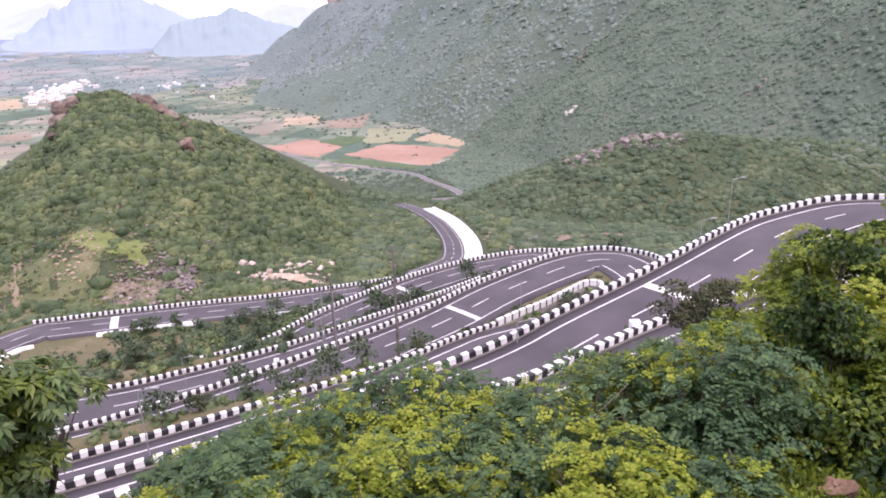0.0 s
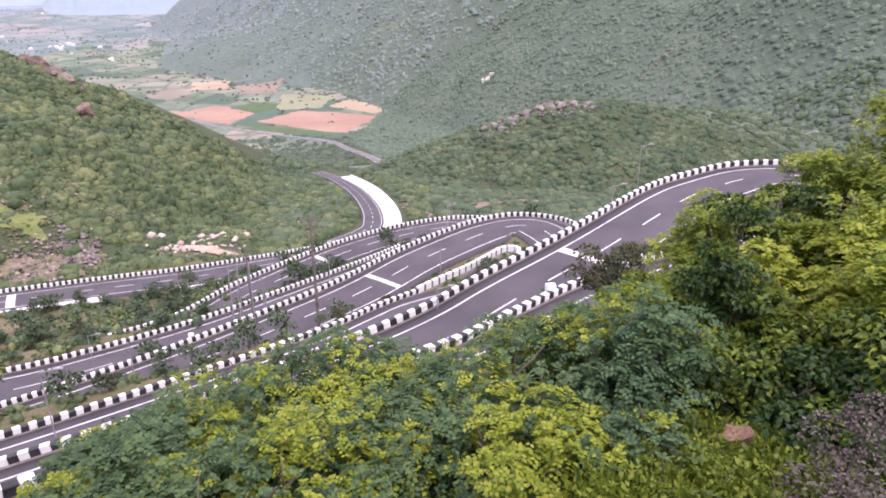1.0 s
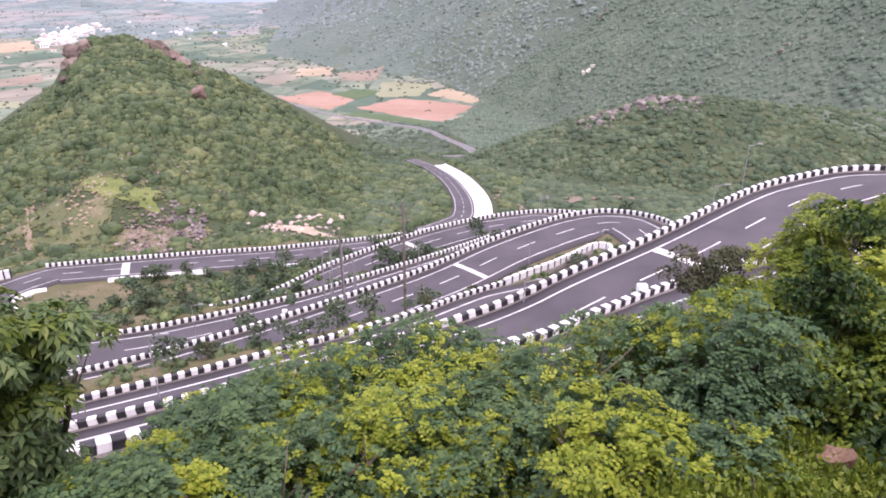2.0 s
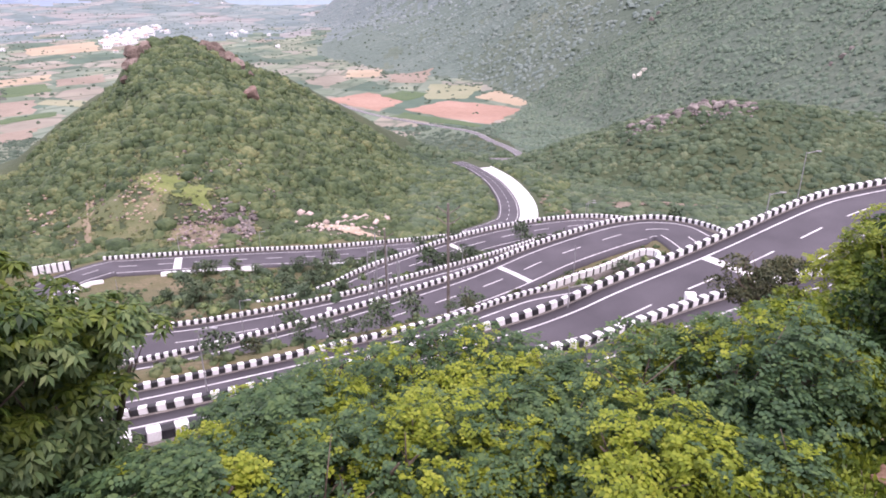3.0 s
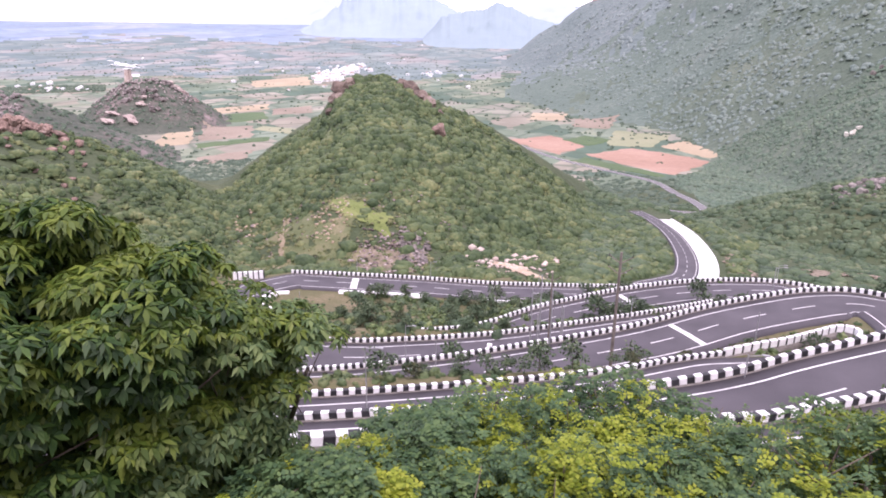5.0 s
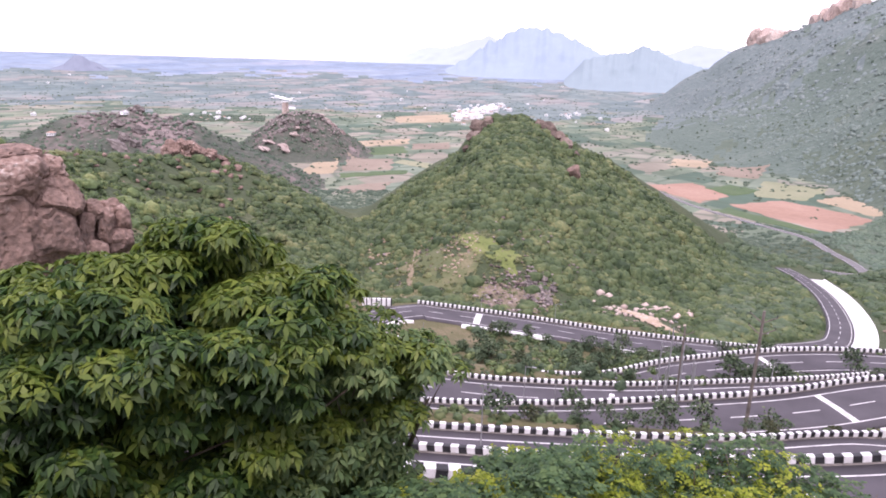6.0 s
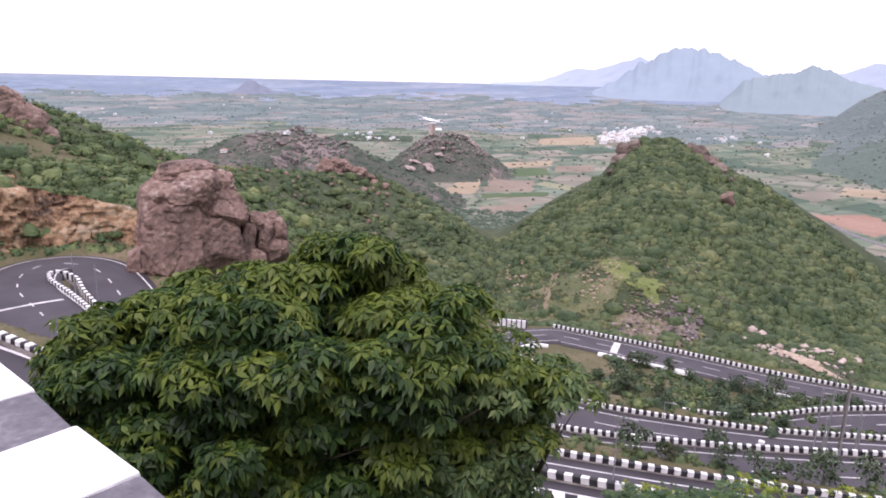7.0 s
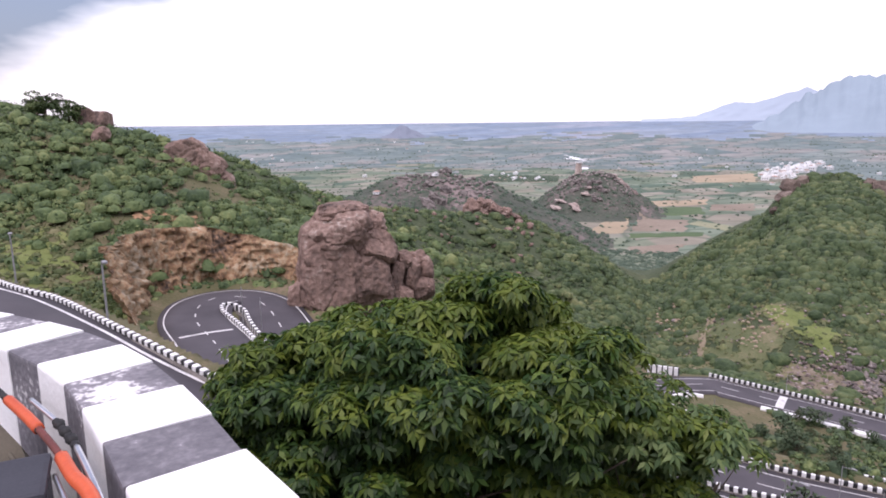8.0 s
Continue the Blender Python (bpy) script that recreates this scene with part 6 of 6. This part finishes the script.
# ---- the things leaning inside the wall ----
M_ORANGE = material("orange_plastic", [(0, (0.42, 0.065, 0.025)), (1, (0.58, 0.11, 0.04))], 6, 60, 0.45, 0.1)
M_STEEL = material("bright_steel", [(0, (0.55, 0.55, 0.57)), (1, (0.75, 0.75, 0.77))], 8, 80, 0.3, 0.05, metallic=0.9)
M_PLASTIC = material("dark_grey_plastic", [(0, (0.028, 0.03, 0.038)), (1, (0.05, 0.052, 0.064))], 4, 120, 0.75, 0.15)
M_MAROON = material("dark_red_plastic", [(0, (0.10, 0.03, 0.025)), (1, (0.18, 0.05, 0.04))], 8, 80, 0.5, 0.1)
M_RUBBER = material("black_rubber", [(0, (0.012, 0.012, 0.013)), (1, (0.03, 0.03, 0.03))], 10, 90, 0.7, 0.2)
M_CANVAS = material("khaki_canvas", [(0, (0.05, 0.046, 0.034)), (1, (0.12, 0.105, 0.078))], 6, 150, 0.95, 0.4)


def curve_tube(name, pts, radius, mat, parent, label=""):
    """A bent tube as a mesh, round in section."""
    line = spline(pts, 0.02)
    bm = bmesh.new()
    rings = []
    for i, p in enumerate(line):
        d = Vector(line[min(i + 1, len(line) - 1)] - line[max(i - 1, 0)]).normalized()
        a = d.orthogonal().normalized()
        b = d.cross(a)
        if rings:
            a = (prev_a - d * prev_a.dot(d)).normalized()
            b = d.cross(a)
        prev_a = a
        rings.append([bm.verts.new(Vector(p) + (a * math.cos(k * 0.785) + b * math.sin(k * 0.785)) * radius) for k in range(8)])
    for r0, r1 in zip(rings, rings[1:]):
        for k in range(8):
            bm.faces.new((r0[k], r0[(k + 1) % 8], r1[(k + 1) % 8], r1[k]))
    bm.faces.new(rings[0][::-1])
    bm.faces.new(rings[-1])
    return part(name, bm, mat, parent, label, True)


GX, GY, GZ = -1.75, -0.15, -1.57
gear = empty("luggage_carrier", (GX, GY, GZ), label="dark luggage box on an orange and steel carrier", category="luggage")


def here(*pts):
    return [(x - GX, y - GY, z - GZ) for x, y, z in pts]


curve_tube("orange_tube", here((-2.74, -0.045, -0.955), (-2.55, 0.0, -0.955), (-2.41, 0.03, -0.957)), 0.019, M_ORANGE, gear, "orange plastic sleeve")
curve_tube("orange_tube", here((-2.16, 0.075, -0.96), (-2.0, 0.092, -0.955), (-1.84, 0.118, -0.945), (-1.5, 0.13, -0.945)), 0.021, M_ORANGE, gear, "orange plastic sleeve")
curve_tube("dark_tube", here((-3.5, -0.24, -0.95), (-3.0, -0.11, -0.952), (-2.74, -0.045, -0.957), (-2.4, 0.03, -0.959)), 0.012, M_RUBBER, gear)
curve_tube("dark_tube", here((-2.42, 0.028, -0.957), (-2.28, 0.055, -0.96), (-2.14, 0.077, -0.96)), 0.012, M_MAROON, gear, "dark red joint of the sleeves")
curve_tube("steel_rod", here((-2.68, 0.022, -0.95), (-2.43, 0.085, -0.955)), 0.009, M_STEEL, gear, "bright steel rod")
curve_tube("steel_rod", here((-2.2, 0.118, -0.955), (-1.83, 0.138, -0.95), (-1.5, 0.14, -0.95)), 0.010, M_STEEL, gear, "bright steel rod")
curve_tube("steel_rod", here((-2.1, 0.05, -0.985), (-1.8, 0.075, -0.985)), 0.008, M_STEEL, gear, "bright steel rod")
curve_tube("cable", here((-3.3, -0.2, -1.0), (-2.8, -0.14, -1.02), (-2.45, -0.06, -1.03), (-2.25, -0.02, -1.05)), 0.008, M_CANVAS, gear)
curve_tube("cable", here((-3.2, -0.25, -1.04), (-2.75, -0.2, -1.0), (-2.5, -0.13, -1.06)), 0.007, M_STEEL, gear)
bm = bmesh.new()
for k in range(7):
    c = Vector((-2.44 + k * 0.036, 0.082 + k * 0.0055, -0.957 + 0.004 * (k % 2))) - Vector((GX, GY, GZ))
    rod(bm, c, c + Vector((0.032, 0.005, 0)), 0.014 + 0.005 * (k % 2), 0.012, 10)
part("clamp", bm, M_RUBBER, gear, "black ribbed clamp", True)
bm = bmesh.new()
box(bm, (0.21, 0.52, 0.60), Vector((-2.10, -0.25, -1.28)) - Vector((GX, GY, GZ)), 0.04, pose(0, 0, 0, 0, 0, -8))
case = part("case", bm, M_RUBBER, gear, "black plastic case")
bm = bmesh.new()
box(bm, (0.24, 0.56, 0.035), Vector((-2.11, -0.24, -0.968)) - Vector((GX, GY, GZ)), 0.016, pose(0, 0, 0, 0, 3, -8))
part("lid", bm, M_PLASTIC, case, "grey plastic lid")
bm = bmesh.new()
box(bm, (0.7, 0.30, 0.6), Vector((-2.72, -0.19, -1.29)) - Vector((GX, GY, GZ)), 0.09, pose(0, 0, 0, 8, 6, 16))
part("canvas_roll", bm, M_CANVAS, gear, "khaki canvas roll")


# ---- poles and lines ----
M_POLE = material("galvanised_pole", [(0, (0.22, 0.22, 0.23)), (1, (0.36, 0.36, 0.37))], 2, 30, 0.6, 0.2, metallic=0.3)
M_WOODPOLE = material("weathered_pole", [(0, (0.10, 0.085, 0.075)), (1, (0.22, 0.19, 0.17))], 2, 30, 0.9, 0.4)


def post(at_, top_z, radius, name, label, group, mat=None, arms=0, lamp=False):
    z = float(ground_height([at_[0]], [at_[1]])[0][0])
    h = top_z - z
    root = empty(name, (at_[0], at_[1], z), label=label, category="pole", group=group)
    bm = bmesh.new()
    rod(bm, (0, 0, -0.3), (0, 0, h), radius, radius * 0.7)
    part("shaft", bm, mat or M_POLE, root)
    for k in range(arms):
        zz = h - 0.35 - 1.1 * k
        for sgn in (-1, 1):
            bm = bmesh.new()
            rod(bm, (0, 0, zz - 0.75), (sgn * 1.1, 0, zz), 0.055, 0.05, 6)
            arm = part("cross_arm", bm, mat or M_POLE, root)
            bm = bmesh.new()
            rod(bm, (sgn * 1.05, 0, zz - 0.03), (sgn * 1.05, 0, zz + 0.2), 0.05, 0.03, 6)
            part("insulator", bm, M_RUBBER, arm, "dark insulator")
    if lamp:
        bm = bmesh.new()
        rod(bm, (0, 0, h - 0.1), (0.9, 0, h + 0.12), 0.035, 0.03, 6)
        arm = part("arm", bm, M_POLE, root)
        bm = bmesh.new()
        box(bm, (0.5, 0.2, 0.1), (1.05, 0, h + 0.12), 0.03)
        part("lamp_head", bm, M_POLE, arm)
    return root


post((-4.7, 60.4), -19.6, 0.17, "power_pole", "tall weathered power pole with angled arms", "power poles", M_WOODPOLE, 2)
post((-13.8, 76.5), -28.5, 0.15, "power_pole", "weathered power pole with angled arms", "power poles", M_WOODPOLE, 1)
for at_, top in [((-12.4, 69.6), -27.9), ((-14.2, 72.2), -27.3), ((-12.2, 75.6), -32.0), ((-13.6, 68.0), -30.4), ((-15.5, 73.5), -29.8), ((-11.5, 72.5), -31.0)]:
    post(at_, top, 0.10, "steel_post", "plain grey steel post among the shrubs", "steel posts")
for at_, top, lamp in [((-18.2, 35.2), -19.9, True), ((-20.6, 54.5), -28.5, False), ((29.0, 65.2), -15.3, True), ((22.9, 56.7), -16.9, True), ((5.2, 43.9), -20.2, True), ((-28, 64.2), -32.6, True),
                       ((-4.2, 77), -30.5, True), ((12, 88.8), -28.4, True), ((17, 123), -38.9, True), ((-8.9, 112.4), -40.2, True), ((-46.9, 120.6), -46, True),
                       ((-26, 128.8), -47.5, True), ((-61, 115.2), -45.4, True), ((-60, 92), -43.8, False), ((8.5, 68.6), -26.8, False), ((-70, -7.2), -5.3, True), ((-45, 0.4), -5.9, True),
                       ((-33.5, 3.65), -6.0, True), ((-68.5, 20.2), -16.6, False), ((-66.5, 21.5), -17.6, False), ((-60.8, 26.6), -19.6, False), ((45, 62.3), -13.9, True)]:
    post(at_, top, 0.055, "street_lamp" if lamp else "steel_post", "slim grey street lamp beside the painted wall" if lamp else "slim grey steel post at the roadside",
         "street lamps" if lamp else "steel posts", lamp=lamp)

tree("skyline_tree", (-149.5, 9.6, 6.4), (4.4, 4.4, 2.0), "plain", 4200, M_LITSHRUB, 90, "spreading flat-topped tree on the skyline of the hill", 0.4, pad=1.0)
tree("skyline_tree", (-147.5, 13.2, 4.6), (2.6, 2.6, 1.6), "plain", 1800, M_LITSHRUB, 91, "low dark tree beside boulders on the skyline", 0.38, pad=0.8)

# a power line climbs across the mountain
a_, b_ = Vector((98, 175, 3.0)), Vector((92, 370, -79.5))
bm = bmesh.new()
prev = a_
for k in range(1, 25):
    s = k / 24
    p = a_.lerp(b_, s) + Vector((0, 0, -6 * s * (1 - s)))
    rod(bm, prev, p, 0.055, 0.055, 5)
    prev = p
tagged(part("power_line", bm, M_POLE), "thin grey power cable across the mountainside", "cable")


# ---- sight board by the second road, marker stones ----
def marker(at_, label):
    z = float(ground_height([at_[0]], [at_[1]])[0][0])
    bm = bmesh.new()
    box(bm, (0.55, 0.4, 0.75), (0, 0, 0.3), 0.06)
    ob = part("marker_stone", bm, M_WHITE)
    ob.location = (at_[0], at_[1], z + 0.3)
    tagged(ob, label, "marker stone", "marker stones")


marker((10.2, 32.9), "white painted marker stone behind the parapet")
marker((-39.5, 58.6), "white painted marker stone beside the road")
marker((-19, 67.8), "white painted marker stone beside the road")


# ---- village and scattered houses on the plain ----
M_LIME = material("limewash", [(0, (0.62, 0.62, 0.62)), (1, (0.85, 0.85, 0.85))], 0.05, 1, 0.9, 0.0, per_object=0.3)
M_TILE = material("clay_tile", [(0, (0.25, 0.14, 0.10)), (1, (0.42, 0.30, 0.25))], 0.1, 2, 0.9, 0.1, per_object=0.2)
M_WINDOW = material("dark_opening", [(0, (0.03, 0.035, 0.045)), (1, (0.06, 0.065, 0.08))], 0.5, 3, 0.3, 0.0)


def house_proto(w, d, h, pitched):
    root = empty("village_house", (0, 0, 0), label="small limewashed house on the plain", category="house", group="village houses")
    bm = bmesh.new()
    box(bm, (w, d, h), (0, 0, h / 2))
    part("wall", bm, M_LIME, root)
    bm = bmesh.new()
    if pitched:
        bmesh.ops.create_cone(bm, cap_ends=True, segments=4, radius1=0.78 * max(w, d), radius2=0.25 * w, depth=h * 0.45,
                              matrix=Matrix.Translation((0, 0, h * 1.22)) @ Matrix.Diagonal((1, d / w, 1, 1)) @ pose(0, 0, 0, 0, 0, 45))
        part("roof", bm, M_TILE, root)
    else:
        box(bm, (w + 0.6, d + 0.6, 0.6), (0, 0, h + 0.2), 0.1)
        box(bm, (w * 0.4, d * 0.4, h * 0.45), (w * 0.2, 0, h + 0.2 + h * 0.22), 0.1)
        part("roof", bm, M_LIME, root)
    for k in (-1, 0, 1):
        bm = bmesh.new()
        box(bm, (w * 0.14, 0.3, h * 0.35), (k * w * 0.3, -d / 2 - 0.05, h * 0.5))
        part("window" if k else "door", bm, M_WINDOW, root)
    return root


HOUSES = [house_proto(13, 10, 6, False), house_proto(11, 9, 5, True), house_proto(16, 11, 8, False)]
rng = np.random.RandomState(300)
spots = []
for _ in range(112):
    u_ = rng.uniform(-1, 1)
    az_ = -29.0 + 1.9 * u_ + rng.normal() * 0.35
    spots.append((az_, 2060 + 190 * u_ + rng.normal() * 110))
small = len(spots)
spots += [(-21.2 + rng.normal() * 0.6, 2080 + rng.normal() * 60) for _ in range(12)]
spots += [(-50 + rng.normal() * 1.3, 1760 + rng.normal() * 60) for _ in range(20)]
spots += [(rng.uniform(-74, -14), rng.uniform(1500, 3600)) for _ in range(30)]
spots += [(-56.9, 838), (-61.9, 815)]
spots += [(-72 + rng.normal() * 2.0, 2600 + rng.normal() * 200) for _ in range(10)]
for i, (az_, r_) in enumerate(spots):
    x, y = polar(az_, r_)
    z = float(ground_height([x], [y])[0][0])
    s = rng.uniform(0.6, 1.15) if i < small else rng.uniform(0.4, 0.75)
    m = Matrix.LocRotScale((x, y, z), Euler((0, 0, radians(-az_) + rng.uniform(-0.7, 0.7))), None)
    if i < 3:
        HOUSES[i].matrix_basis = m
    else:
        copy_thing(HOUSES[i % 3], m).scale = (s, s, s)

# a watch tower on the rocky hill
tx, ty = polar(-44.85, 1136)
tz = float(ground_height([tx], [ty])[0][0])
tower = empty("stone_tower", (tx, ty, tz), label="small square stone tower on the rocky hill", category="tower")
bm = bmesh.new()
bmesh.ops.create_cone(bm, cap_ends=True, segments=4, radius1=6.0, radius2=4.4, depth=19, matrix=Matrix.Translation((0, 0, 8.5)) @ pose(0, 0, 0, 0, 0, 45))
part("shaft", bm, M_PALEROCK, tower)
bm = bmesh.new()
box(bm, (8.5, 8.5, 1.6), (0, 0, 18.5), 0.3)
part("parapet", bm, M_LIME, tower)

# a shining pond
M_WATER = material("pond_water", [(0, (0.55, 0.57, 0.6)), (1, (0.75, 0.77, 0.8))], 0.02, 0.2, 0.15, 0.02)
draped("pond", [polar(-46.4, 2400), polar(-43.4, 2200), polar(-43.2, 2420), polar(-46.6, 2720)], 40, 30, 3.0, M_WATER, "pale shining pond on the plain", "pond", 0.0, 0.3)
draped("pond", [polar(-44.6, 2050), polar(-44.0, 2050), polar(-44.0, 2090), polar(-44.7, 2090)], 10, 8, 3.0, M_WATER, "small pale pond on the plain", "pond")


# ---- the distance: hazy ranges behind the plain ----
# haze is put into the base colour and a faint emission
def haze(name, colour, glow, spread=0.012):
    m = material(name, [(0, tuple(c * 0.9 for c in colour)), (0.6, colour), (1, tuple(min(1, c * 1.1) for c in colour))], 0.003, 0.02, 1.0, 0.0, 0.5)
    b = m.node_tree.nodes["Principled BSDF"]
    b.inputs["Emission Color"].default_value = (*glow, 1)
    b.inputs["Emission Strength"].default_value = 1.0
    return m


def far_range(crest, r_, depth, mat, label, seed, craggy=1.8):
    az_ = np.linspace(crest[0][0], crest[-1][0], 160)
    el = np.interp(az_, [c[0] for c in crest], [c[1] for c in crest])
    el = el + craggy * (0.06 * wave(az_, az_ * 0, 1.6, seed) + 0.04 * wave(az_, az_ * 0, 0.6, seed + 1)) * np.clip(el + 0.4, 0, 1)
    rows = 14
    v = np.zeros((len(az_), rows, 3))
    for j in range(rows):
        h = j / (rows - 1)
        rr = r_ - depth * (1 - h) + min(40, depth * 0.08) * wave(az_ * 10, az_ * 0 + j * 3, 14, seed + 2) * h * (1 - h) * 4
        low = np.interp(rr, BASE_R, BASE_Z) - 20
        top = r_ * np.tan(np.radians(el))
        zz = low + (top - low) * h ** 1.15
        v[:, j] = np.stack([rr * np.sin(np.radians(az_)), rr * np.cos(np.radians(az_)), zz], 1)
    i = np.arange(len(az_) - 1)[:, None] * rows + np.arange(rows - 1)[None, :]
    f = np.stack([i, i + rows, i + rows + 1, i + 1], -1).reshape(-1, 4)
    return tagged(mesh_of("backdrop", v.reshape(-1, 3), f, mat, smooth=True), label, "mountains", kind="structure")


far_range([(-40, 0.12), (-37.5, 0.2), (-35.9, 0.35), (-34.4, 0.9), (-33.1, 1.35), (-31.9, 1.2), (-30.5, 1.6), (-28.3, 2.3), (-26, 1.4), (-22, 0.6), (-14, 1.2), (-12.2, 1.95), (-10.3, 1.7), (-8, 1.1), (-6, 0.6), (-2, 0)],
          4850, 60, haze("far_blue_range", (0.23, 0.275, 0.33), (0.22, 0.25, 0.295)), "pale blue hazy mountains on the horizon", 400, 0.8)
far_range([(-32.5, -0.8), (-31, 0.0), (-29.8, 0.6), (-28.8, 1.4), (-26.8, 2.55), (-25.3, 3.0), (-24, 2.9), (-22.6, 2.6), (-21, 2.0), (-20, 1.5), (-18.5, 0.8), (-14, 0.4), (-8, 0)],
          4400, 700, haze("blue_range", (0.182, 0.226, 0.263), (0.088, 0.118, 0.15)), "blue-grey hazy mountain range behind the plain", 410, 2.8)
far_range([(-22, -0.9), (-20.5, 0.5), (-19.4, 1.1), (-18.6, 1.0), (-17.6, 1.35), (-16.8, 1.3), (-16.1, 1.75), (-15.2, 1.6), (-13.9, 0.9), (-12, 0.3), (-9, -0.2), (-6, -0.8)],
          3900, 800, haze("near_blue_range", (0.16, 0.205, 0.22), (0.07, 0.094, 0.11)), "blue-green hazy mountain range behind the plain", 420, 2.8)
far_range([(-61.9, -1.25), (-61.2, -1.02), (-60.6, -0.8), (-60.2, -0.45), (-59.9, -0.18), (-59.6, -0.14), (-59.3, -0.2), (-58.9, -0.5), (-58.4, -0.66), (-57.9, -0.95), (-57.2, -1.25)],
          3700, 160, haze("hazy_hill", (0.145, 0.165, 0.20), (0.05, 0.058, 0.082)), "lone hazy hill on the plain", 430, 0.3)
